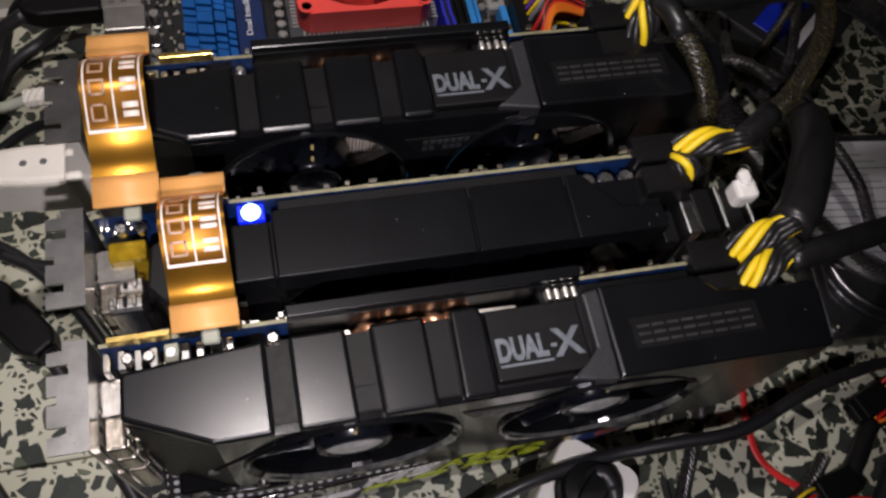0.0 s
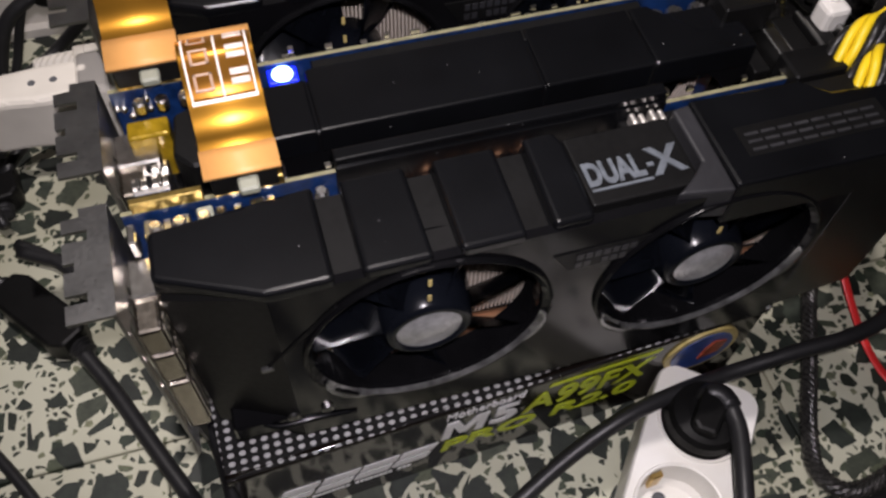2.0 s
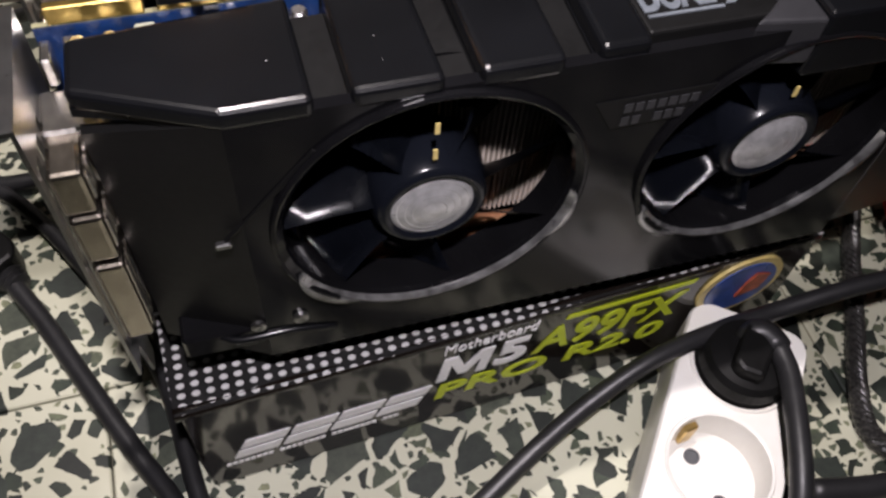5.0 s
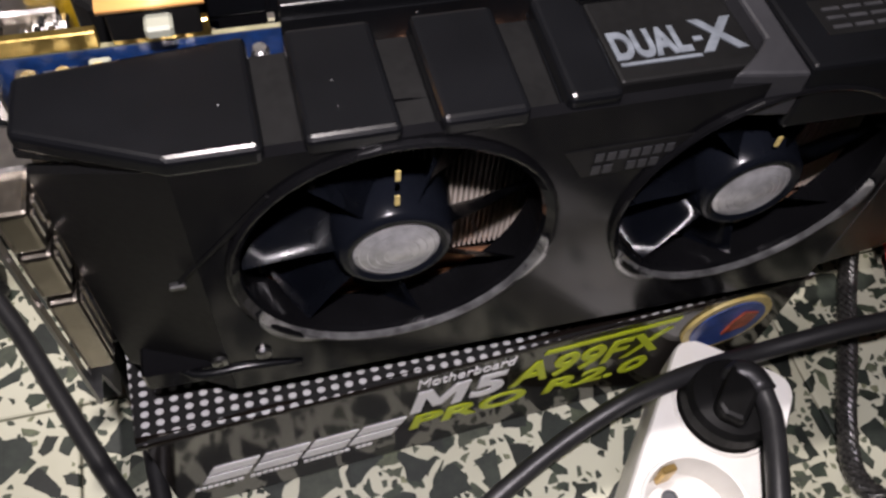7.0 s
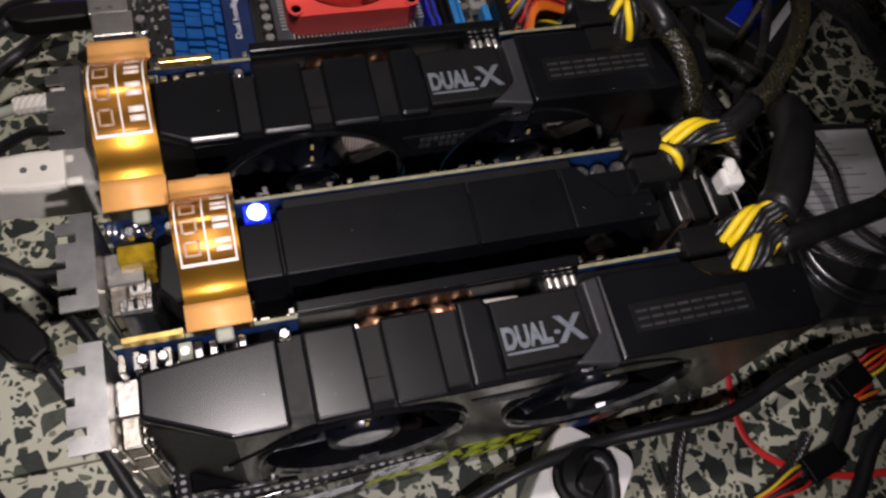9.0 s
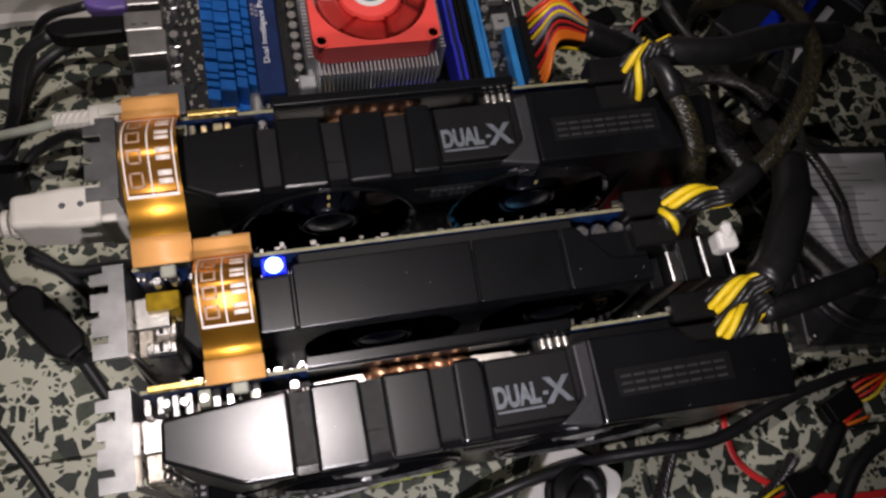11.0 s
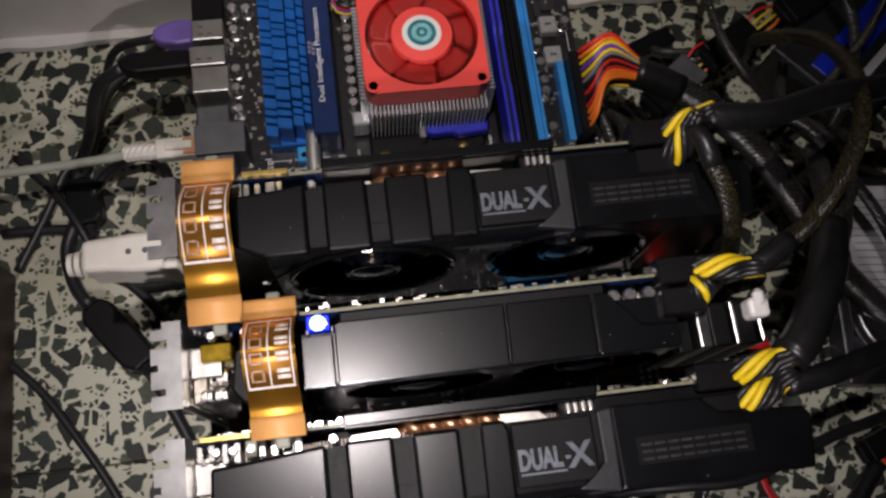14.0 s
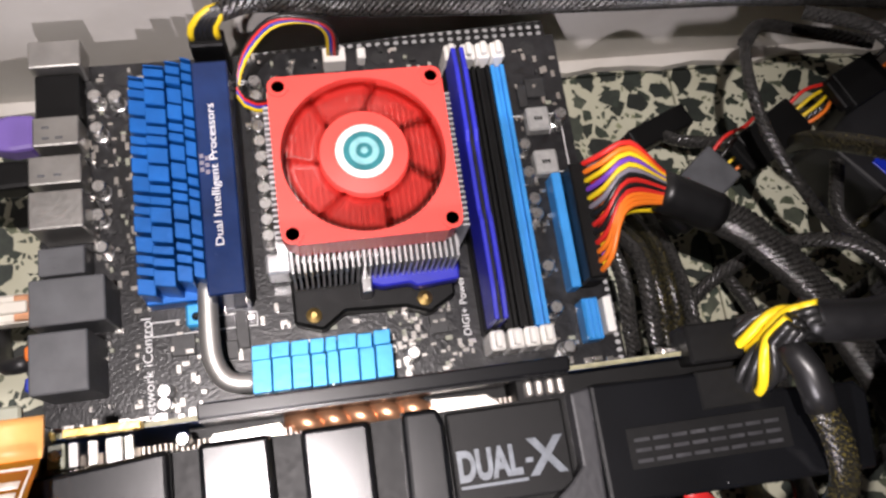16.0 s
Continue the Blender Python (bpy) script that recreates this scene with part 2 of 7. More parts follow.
M_KAPTONPANEL = mat("brown_flex_panel", (0.60, 0.27, 0.045), 0.46, 0.85, vary=0.08, scale=60, bump=0.0, bscale=200)


def drawn(m, rough):
    """A gleam that spreads across the ribbon's width and stays short along its run."""
    n, l = m.node_tree.nodes, m.node_tree.links
    b = n["Principled BSDF"]
    across = n.new("ShaderNodeCombineXYZ")
    across.inputs[0].default_value = 1.0
    l.new(across.outputs[0], b.inputs["Tangent"])
    for k in list(b.inputs["Roughness"].links):
        l.remove(k)
    b.inputs["Roughness"].default_value = rough
    b.inputs["Anisotropic"].default_value = 0.95


drawn(M_KAPTON, 0.37)
drawn(M_KAPTONPANEL, 0.39)
M_TAN = mat("tan_stiffener", (0.66, 0.33, 0.10), 0.5, vary=0.07, scale=80)
M_RIBINK = mat("ribbon_white_ink", (0.78, 0.70, 0.62), 0.4, vary=0.05, bump=0)
M_RIBINKDIM = mat("ribbon_pale_outline", (0.42, 0.27, 0.18), 0.4, vary=0.05, bump=0)
M_PALECONN = mat("pale_connector", (0.27, 0.28, 0.22), 0.5, vary=0.1)
M_BLUESINK = mat("blue_anodised_fins", (0.008, 0.115, 0.42), 0.38, 0.35, vary=0.16, scale=90, bump=0.2)
M_LIGHTBLUE = mat("sky_blue_anodised", (0.05, 0.36, 0.72), 0.36, 0.25, vary=0.10, scale=90)
M_NAVY = mat("navy_cover_plate", (0.010, 0.030, 0.12), 0.25, 0.3, vary=0.25, scale=60, coat=0.3)
M_RED = mat("red_fan_plastic", (0.84, 0.075, 0.060), 0.42, vary=0.06, scale=60, bump=0.05)
M_REDCLEAR = mat("translucent_red_plastic", (0.82, 0.07, 0.06), 0.35, vary=0.06, scale=60, bump=0.0)
nt = M_REDCLEAR.node_tree
see, mixed = nt.nodes.new("ShaderNodeBsdfTransparent"), nt.nodes.new("ShaderNodeMixShader")
see.inputs[0].default_value = (1.0, 0.55, 0.50, 1)
mixed.inputs[0].default_value = 0.58
nt.links.new(nt.nodes["Principled BSDF"].outputs[0], mixed.inputs[1])
nt.links.new(see.outputs[0], mixed.inputs[2])
nt.links.new(mixed.outputs[0], nt.nodes["Material Output"].inputs[0])
M_TEAL = mat("teal_sticker", (0.02, 0.17, 0.19), 0.4, vary=0.2, scale=200)
M_PALETEAL = mat("pale_teal_sticker", (0.22, 0.48, 0.50), 0.4, vary=0.2, scale=200)
M_WHITEPL = mat("white_plastic", (0.80, 0.79, 0.76), 0.35, vary=0.04, scale=30, bump=0.06, dirt=(0.70, 0.68, 0.62))
M_IVORY = mat("ivory_plug_plastic", (0.60, 0.57, 0.50), 0.5, vary=0.08, scale=50)
M_PURPLEBLUE = mat("violet_blue_plastic", (0.026, 0.030, 0.45), 0.38, vary=0.12, scale=70)
M_SLOTBLUE = mat("slot_blue_plastic", (0.035, 0.25, 0.62), 0.4, vary=0.12, scale=70)
M_PORTGREY = mat("port_grey_metal", (0.42, 0.41, 0.39), 0.35, 0.9, vary=0.14, scale=90)
M_PORTDARK = mat("dark_grey_plastic", (0.085, 0.088, 0.095), 0.45, vary=0.2, scale=90)
M_CHIP = mat("chip_resin", (0.02, 0.02, 0.02), 0.45, vary=0.3, scale=300)
M_CAPTOP = mat("capacitor_aluminium", (0.72, 0.71, 0.69), 0.28, 1.0, vary=0.1, scale=300)
M_CHOKE = mat("ferrite_grey", (0.30, 0.30, 0.29), 0.5, vary=0.15, scale=300)
M_RUBBER = mat("black_cable_rubber", (0.014, 0.014, 0.015), 0.42, vary=0.25, scale=60, bump=0.15, bscale=350)
M_BRAID = mat("braided_sleeve", (0.030, 0.029, 0.027), 0.2, vary=0.5, scale=700, bump=0.5, bscale=1400, dirt=(0.008, 0.008, 0.008))
M_BRAIDGOLD = mat("braided_sleeve_yellow_inside", (0.075, 0.060, 0.014), 0.24, vary=0.3, scale=1300, bump=0.5, bscale=1400, dirt=(0.009, 0.009, 0.008), span=(0.52, 0.70))
M_SHRINK = mat("heat_shrink", (0.009, 0.009, 0.0095), 0.36, vary=0.25, scale=80, bump=0.2, bscale=250)
M_YELLOW = mat("yellow_wire", (0.78, 0.56, 0.015), 0.4, vary=0.08, scale=60, bump=0)
M_BLACKWIRE = mat("black_wire", (0.012, 0.012, 0.012), 0.35, vary=0.2, bump=0)
M_ORANGE = mat("orange_wire", (0.85, 0.20, 0.02), 0.4, vary=0.08, bump=0)
M_REDWIRE = mat("red_wire", (0.62, 0.025, 0.02), 0.4, vary=0.1, bump=0)
M_GREYWIRE = mat("grey_wire", (0.22, 0.20, 0.24), 0.4, vary=0.1, bump=0)
M_PURPLE = mat("purple_wire", (0.16, 0.05, 0.42), 0.4, vary=0.1, bump=0)
M_LILAC = mat("lilac_plug_plastic", (0.15, 0.095, 0.34), 0.45, vary=0.1)
M_BLUEWIRE = mat("blue_wire", (0.02, 0.04, 0.42), 0.4, vary=0.1, bump=0)
M_REDSATA = mat("red_cable_sheath", (0.70, 0.03, 0.03), 0.4, vary=0.1, bump=0.05)
M_CLEARCORD = mat("pale_green_cord", (0.36, 0.38, 0.31), 0.4, vary=0.12, scale=120)
M_PAPER = mat("white_label_paper", (0.50, 0.50, 0.51), 0.6, vary=0.05, scale=40)
M_GREYINKPALE = mat("worn_board_print", (0.36, 0.36, 0.35), 0.5, vary=0.1, bump=0)
M_GREYINK = mat("grey_print", (0.16, 0.16, 0.16), 0.6, vary=0.05, bump=0)
M_DRIVE = mat("cast_drive_metal", (0.085, 0.085, 0.090), 0.30, 0.8, vary=0.15, scale=60, bump=0.08, bscale=700)
M_PSU = mat("black_case_paint", (0.012, 0.012, 0.013), 0.45, vary=0.25, bump=0.4, bscale=800)
M_ROYAL = mat("royal_blue_panel", (0.005, 0.022, 0.38), 0.4, vary=0.2, scale=40)
M_BRASS = mat("brass_pin", (0.55, 0.38, 0.14), 0.35, 1.0, vary=0.2, scale=200)
M_PIPE = mat("nickel_pipe", (0.62, 0.61, 0.58), 0.42, 0.85, vary=0.1, scale=80)
M_LED = glow("blue_led_light", (0.002, 0.012, 0.75), 1.6)
M_LEDCORE = glow("blue_led_core", (0.25, 0.42, 1.0), 9.0)
M_LABELGOLD = mat("sticker_gold_rim", (0.48, 0.38, 0.14), 0.4, vary=0.2, scale=200)
M_LABELBLUE = mat("sticker_blue", (0.03, 0.06, 0.20), 0.3, vary=0.5, scale=150)
M_LABELRED = mat("sticker_rust", (0.32, 0.07, 0.03), 0.3, vary=0.5, scale=200)


# ---- building helpers ----
ORG = {}


def thing(name, base, label, category, group="", kind=""):
    ob = new(name)
    ob.location = base
    ob.empty_display_size = 0.02
    ORG[ob] = Vector(base)
    return tagged(ob, label, category, group, kind)


def part(name, bm, material, parent, label="", smooth=False):
    """Links a bmesh, made in the parent's world place, as one mesh under it."""
    me = bpy.data.meshes.new(name)
    bm.normal_update()
    bm.to_mesh(me)
    bm.free()
    org = ORG[parent] if parent else Vector((0, 0, 0))
    if org.length:
        me.transform(Matrix.Translation(-org))
    me.materials.append(material)
    if smooth:
        for p in me.polygons:
            p.use_smooth = True
    ob = new(name, me)
    ob.parent = parent
    ORG[ob] = org
    return tagged(ob, label) if label else ob


def solo(name, bm, material, base, label, category, group="", kind="", smooth=False):
    """One mesh as a thing of its own, its origin at its base."""
    ob = part(name, bm, material, None, "", smooth)
    ob.data.transform(Matrix.Translation(-Vector(base)))
    ob.location = base
    ORG[ob] = Vector(base)
    return tagged(ob, label, category, group, kind)


def box(bm, x0, x1, y0, y1, z0, z1, bevel=0.0, seg=1, m=None):
    made = bmesh.ops.create_cube(bm, size=1)["verts"]
    sx, sy, sz = x1 - x0, y1 - y0, z1 - z0
    for v in made:
        v.co = Vector((x0 + (v.co.x + 0.5) * sx, y0 + (v.co.y + 0.5) * sy, z0 + (v.co.z + 0.5) * sz))
    if bevel:
        edges = list({e for v in made for e in v.link_edges})
        got = bmesh.ops.bevel(bm, geom=edges, offset=bevel, segments=seg, affect="EDGES", profile=0.5)
        made = list({v for f in got["faces"] for v in f.verts} | {v for v in made if v.is_valid})
    if m is not None:
        bmesh.ops.transform(bm, matrix=m, verts=made)
    return bm


def prism(bm, outline, lo, hi, axis="z", bevel=0.0, seg=1):
    """A flat outline raised from lo to hi along an axis. axis z: (x, y); y: (x, z); x: (y, z)."""
    def at(u, v, w):
        return {"z": (u, v, w), "y": (u, w, v), "x": (w, u, v)}[axis]
    a = [bm.verts.new(at(u, v, lo)) for u, v in outline]
    b = [bm.verts.new(at(u, v, hi)) for u, v in outline]
    k = len(outline)
    faces = [bm.faces.new(a[::-1]), bm.faces.new(b)]
    for i in range(k):
        faces.append(bm.faces.new((a[i], a[(i + 1) % k], b[(i + 1) % k], b[i])))
    bmesh.ops.recalc_face_normals(bm, faces=faces)
    if bevel:
        edges = list({e for f in faces for e in f.edges})
        bmesh.ops.bevel(bm, geom=edges, offset=bevel, segments=seg, affect="EDGES", profile=0.5)
    return bm


def lathe(bm, profile, place, axis="z", steps=32, cap=True):
    """Turns (radius, height) pairs about an axis through place."""
    rings = []
    for r, h in profile:
        ring = []
        for i in range(steps):
            a = 2 * math.pi * i / steps
            u, v = r * math.cos(a), r * math.sin(a)
            p = {"z": (u, v, h), "y": (u, -h, v), "x": (h, u, v)}[axis]
            ring.append(bm.verts.new(Vector(place) + Vector(p)))
        rings.append(ring)
    for a, b in zip(rings, rings[1:]):
        for i in range(steps):
            bm.faces.new((a[i], a[(i + 1) % steps], b[(i + 1) % steps], b[i]))
    for ring in (rings[0], rings[-1]):
        if cap and (ring[0].co - ring[steps // 2].co).length > 1e-5:
            bm.faces.new(ring)
    bmesh.ops.recalc_face_normals(bm, faces=bm.faces[:])
    return bm


def glide(pts, step):
    """Even points on a smooth curve through pts."""
    p = [Vector(q) for q in pts]
    p = [p[0] * 2 - p[1]] + p + [p[-1] * 2 - p[-2]]
    out = []
    for i in range(1, len(p) - 2):
        k = max(2, int((p[i + 1] - p[i]).length / step))
        for j in range(k):
            t = j / k
            out.append(0.5 * ((2 * p[i]) + (p[i + 1] - p[i - 1]) * t + (2 * p[i - 1] - 5 * p[i] + 4 * p[i + 1] - p[i + 2]) * t * t
                              + (3 * p[i] - p[i - 1] - 3 * p[i + 1] + p[i + 2]) * t ** 3))
    out.append(p[-2])
    return out


def tube(bm, pts, r, seg=10, step=0.004, weave=0.0, squash=1.0, taper=None):
    """A cable along pts. weave: relief of a braided sleeve. squash: flattens it."""
    line = glide(pts, step)
    side = Vector((0, 0, 1))
    rings = []
    for i, c in enumerate(line):
        d = (line[min(i + 1, len(line) - 1)] - line[max(i - 1, 0)]).normalized()
        s = side - d * side.dot(d)
        if s.length < 0.05:
            s = Vector((1, 0, 0)) - d * d.x
        s.normalize()
        side = s
        w = d.cross(s)
        rr = r if taper is None else r * (taper[0] + (taper[1] - taper[0]) * i / (len(line) - 1))
        ring = []
        for j in range(seg):
            a = 2 * math.pi * j / seg
            q = rr * (1 + weave * (1 if (i + j) % 2 else -1))
            ring.append(bm.verts.new(c + s * math.sin(a) * q * squash + w * math.cos(a) * q))
        rings.append(ring)
    for a, b in zip(rings, rings[1:]):
        for j in range(seg):
            bm.faces.new((a[j], a[(j + 1) % seg], b[(j + 1) % seg], b[j]))
    bm.faces.new(rings[0][::-1])
    bm.faces.new(rings[-1])
    return bm


def nb():
    return bmesh.new()


def lettering(name, body, width, height, m, material, parent, depth=0.0003, shear=0.0, label="", bold=0.0):
    """Raised letters in the built-in font, scaled to width and height; m sets them (x along, y up, z out)."""
    cu = bpy.data.curves.new(name, "FONT")
    cu.body, cu.size, cu.extrude, cu.shear, cu.offset = body, 1.0, 0.5, shear, bold
    tmp = bpy.data.objects.new(name, cu)
    me = bpy.data.meshes.new_from_object(tmp)
    bpy.data.objects.remove(tmp)
    co = [v.co for v in me.vertices]
    x0, x1 = min(c.x for c in co), max(c.x for c in co)
    y0, y1 = min(c.y for c in co), max(c.y for c in co)
    bm = nb()
    bm.from_mesh(me)
    for v in bm.verts:
        v.co = Vector(((v.co.x - x0) / (x1 - x0) * width, (v.co.y - y0) / (y1 - y0) * height, (v.co.z + 0.5) * depth))
    bmesh.ops.transform(bm, matrix=m, verts=bm.verts[:])
    return part(name, bm, material, parent, label)


def letters(name, body, width, height, m, material, parent, shear=0.0, bold=0.0, label=""):
    """The same writing, each letter a part of its own."""
    whole = lettering(name, body, width, height, m, material, parent, 0.0003, shear, "", bold)
    me = whole.data
    bm = bmesh.new()
    bm.from_mesh(me)
    bpy.data.objects.remove(whole)
    left = set(bm.verts)
    while left:
        seed = min(left, key=lambda v: v.index)
        got, todo = {seed}, [seed]
        while todo:
            for e in todo.pop().link_edges:
                for w in e.verts:
                    if w not in got:
                        got.add(w)
                        todo.append(w)
        left -= got
        piece = bm.copy()
        keep = {v.index for v in got}
        bmesh.ops.delete(piece, geom=[v for v in piece.verts if v.index not in keep], context="VERTS")
        bmesh.ops.translate(piece, vec=ORG[parent], verts=piece.verts[:])
        part(name, piece, material, parent, label)
    bm.free()


def strokes(name, quads, m, material, parent, depth=0.0003, label=""):
    """Plain raised bars, each a four-cornered outline, set by m."""
    bm = nb()
    for q in quads:
        prism(bm, q, 0, depth)
    bmesh.ops.transform(bm, matrix=m, verts=bm.verts[:])
    return part(name, bm, material, parent, label)


def facing(x, y, z, toward):
    """A frame for writing: toward 'up' reads from -y, 'front' faces -y, 'side' faces up and reads along +y."""
    rot = {"up": Euler((0, 0, 0)), "front": Euler((radians(90), 0, 0)), "side": Euler((0, 0, radians(90)))}[toward]
    return Matrix.LocRotScale((x, y, z), rot, None)


# ---- floor, walls, ceiling ----
floor = thing("floor", (0, 0, 0), "speckled dark and cream terrazzo tile floor", "floor", kind="structure")
WALL_Y = 0.326
bm = nb()
box(bm, -0.9, 2.1, -1.9, WALL_Y, -0.03, -0.0035)
part("mortar_bed", bm, M_GROUT, floor)
rows_y = [-1.782, -1.482, -1.182, -0.882, -0.582, -0.282, 0.018, 0.318]
for r, (ya, yb) in enumerate(zip(rows_y, rows_y[1:])):
    x0 = 0.326 if ya > 0 else 0.267
    for k in range(-4, 6):
        bm = nb()
        xa = x0 + 0.3 * k
        box(bm, xa + 0.0005, xa + 0.2995, ya + 0.0005, yb - 0.0005, -0.02, 0.0, bevel=0.0007)
        part("tile", bm, M_FLOOR, floor)
bm = nb()
for xa in (-0.9, 0.3267):
    box(bm, xa, xa + 1.2262, 0.3185, WALL_Y, -0.02, -0.0003, bevel=0.0005)
part("tile_strip", bm, M_FLOOR, floor, "narrow cut terrazzo strip along the wall")


def wall(name, x0, x1, y0, y1, label):
    bm = nb()
    box(bm, x0, x1, y0, y1, -0.03, 2.6)
    ob = part(name, bm, M_WALL, None)
    return tagged(ob, label, "wall", kind="structure")


wall("wall_north", -0.9, 2.1, WALL_Y, WALL_Y + 0.12, "scuffed off-white painted wall behind the rig")
wall("wall_south", -0.9, 2.1, -2.02, -1.9, "off-white painted wall")
wall("wall_west", -1.02, -0.9, -2.02, WALL_Y + 0.12, "off-white painted wall")
wall("wall_east", 2.1, 2.22, -2.02, WALL_Y + 0.12, "off-white painted wall")
bm = nb()
box(bm, -1.02, 2.22, -2.02, WALL_Y + 0.12, 2.6, 2.72)
tagged(part("ceiling", bm, M_WALL, None), "plain white ceiling", "ceiling", kind="structure")
# ragged plaster lip where the wall meets the floor
bm = nb()
random.seed(4)
xs = [-0.9 + 0.02 * i for i in range(150)]
lip = [(x, WALL_Y - 0.004 - 0.006 * random.random()) for x in xs]
prism(bm, [(x, WALL_Y + 0.001) for x in xs][::-1] + lip, 0.0, 0.006, bevel=0)
tagged(part("baseboard", bm, M_WALL, None), "rough plaster lip along the wall foot", "skirting", kind="structure")

# dark furniture foot at the far side
bm = nb()
box(bm, -0.40, -0.152, -0.55, 0.150, 0.0, 0.055, bevel=0.003, seg=2)
solo("cabinet_plinth", bm, M_DARKWOOD, (-0.27, -0.2, 0), "dark stained wooden cabinet plinth on the floor", "furniture")

# ---- the carton that carries the board ----
CART = Matrix.Translation((0.003, -0.034, 0)) @ Matrix.Rotation(radians(3.0), 4, "Z")
CW, CD, CH = 0.243, 0.338, 0.070
carton = thing("carton", (0.003, -0.034, 0), "glossy black printed mainboard carton lying flat on the floor", "box")


def cpart(name, bm, material, label="", smooth=False, parent=carton):
    bmesh.ops.transform(bm, matrix=CART, verts=bm.verts[:])
    return part(name, bm, material, parent, label, smooth)


bm = nb()
box(bm, 0, CW, 0.0012, CD, 0, CH - 0.001, bevel=0.0015, seg=2)
cpart("tray", bm, M_DOTS)
bm = nb()
box(bm, 0.001, CW - 0.001, -0.0004, 0.0012, 0.002, CH - 0.004, bevel=0.0004)
front = cpart("front_panel", bm, M_CARTON, "glossy dark brown printed front")
bm = nb()
box(bm, -0.001, CW + 0.001, -0.001, CD + 0.001, CH - 0.001, CH, bevel=0.0004)
cpart("lid", bm, M_DOTS, "black lid printed with rows of pale dots")
bm = nb()
random.seed(17)
tube(bm, [(-0.001 + (CW + 0.001) * i / 12, 0.0006 + 0.0004 * random.random(), CH - 0.0026 + 0.0004 * random.random()) for i in range(13)], 0.0025, 16, 0.004)
cpart("folded_edge", bm, M_CARTON, "rolled glossy carton edge", smooth=True)


def fm(x, z):
    return CART @ facing(x, -0.0005, z, "front")


# maker's wordmark as plain slanted shapes
def slanted(x, w, h, t, gaps):
    out = []
    for g in gaps:
        a, b, lo, hi = g
        s = 0.45
        out.append([(x + w * a + s * h * lo, h * lo), (x + w * b + s * h * lo, h * lo), (x + w * b + s * h * hi, h * hi), (x + w * a + s * h * hi, h * hi)])
    return out


q = []
for x in (0.0015, 0.0195, 0.0372, 0.055):
    q += slanted(x, 0.0160, 0.013, 0, [(0, 1, 0, 0.42), (0, 1, 0.58, 1.0)])
for quad in q:
    strokes("maker_mark", [quad], fm(0.010, 0.0225), M_WHITEINK, front, label="pale slanted maker's mark")
strokes("small_print", [[(0.0022 * i, 0), (0.0022 * i + 0.0017, 0), (0.0022 * i + 0.002, 0.0016), (0.0022 * i + 0.0003, 0.0016)] for i in range(30) if i % 9 != 8],
        fm(0.008, 0.0175), M_WHITEINK, front, label="line of tiny pale print")
lettering("motherboard_word", "Motherboard", 0.036, 0.0062, fm(0.090, 0.0575), M_WHITEINK, front, shear=0.12)
M_OUT = ((0, 0), (0, 1), (0.27, 1), (0.5, 0.46), (0.73, 1), (1, 1), (1, 0), (0.80, 0), (0.80, 0.66), (0.58, 0.14), (0.42, 0.14), (0.20, 0.66), (0.20, 0))
strokes("model_letter", [[(0.0195 * u + 0.0026 * v, 0.0168 * v) for u, v in M_OUT[::-1]]], fm(0.0880, 0.037), M_WHITEINK, front)
letters("model_letter", "5", 0.0135, 0.0172, fm(0.1105, 0.037), M_WHITEINK, front, shear=0.10, bold=0.03)
letters("model_letter", "A99FX", 0.064, 0.0175, fm(0.1260, 0.037), M_LIME, front, shear=0.16, bold=0.02)
letters("model_letter", "PRO R2.0", 0.098, 0.0115, fm(0.088, 0.0220), M_LIME, front, shear=0.14, bold=0.02)
strokes("lime_bar", [[(0, 0), (0.053, 0), (0.0545, 0.0026), (0.001, 0.0026)]], fm(0.1370, 0.0585), M_LIME, front, label="lime green bar")
bm = nb()
lathe(bm, [(0.0, 0.0012), (0.0185, 0.0012), (0.0187, 0.0)], (0.215, -0.0004, 0.046), "y", 40)
seal = cpart("round_sticker", bm, M_LABELGOLD, "round gold-rimmed sticker", parent=front)
bm = nb()
lathe(bm, [(0.0, 0.0018), (0.0155, 0.0018), (0.0156, 0.001)], (0.215, -0.0004, 0.046), "y", 36)
cpart("sticker_field", bm, M_LABELBLUE, "dark blue sticker field", parent=front)
bm = nb()
prism(bm, [(0.214, 0.040), (0.224, 0.043), (0.226, 0.052), (0.219, 0.055), (0.216, 0.049)], -0.0030, -0.0015, "y")
cpart("sticker_patch", bm, M_LABELRED, "rust red sticker patch", parent=front)

# ---- graphics cards ----
CARD_TOP = 0.195
CARD_Z = 0.084


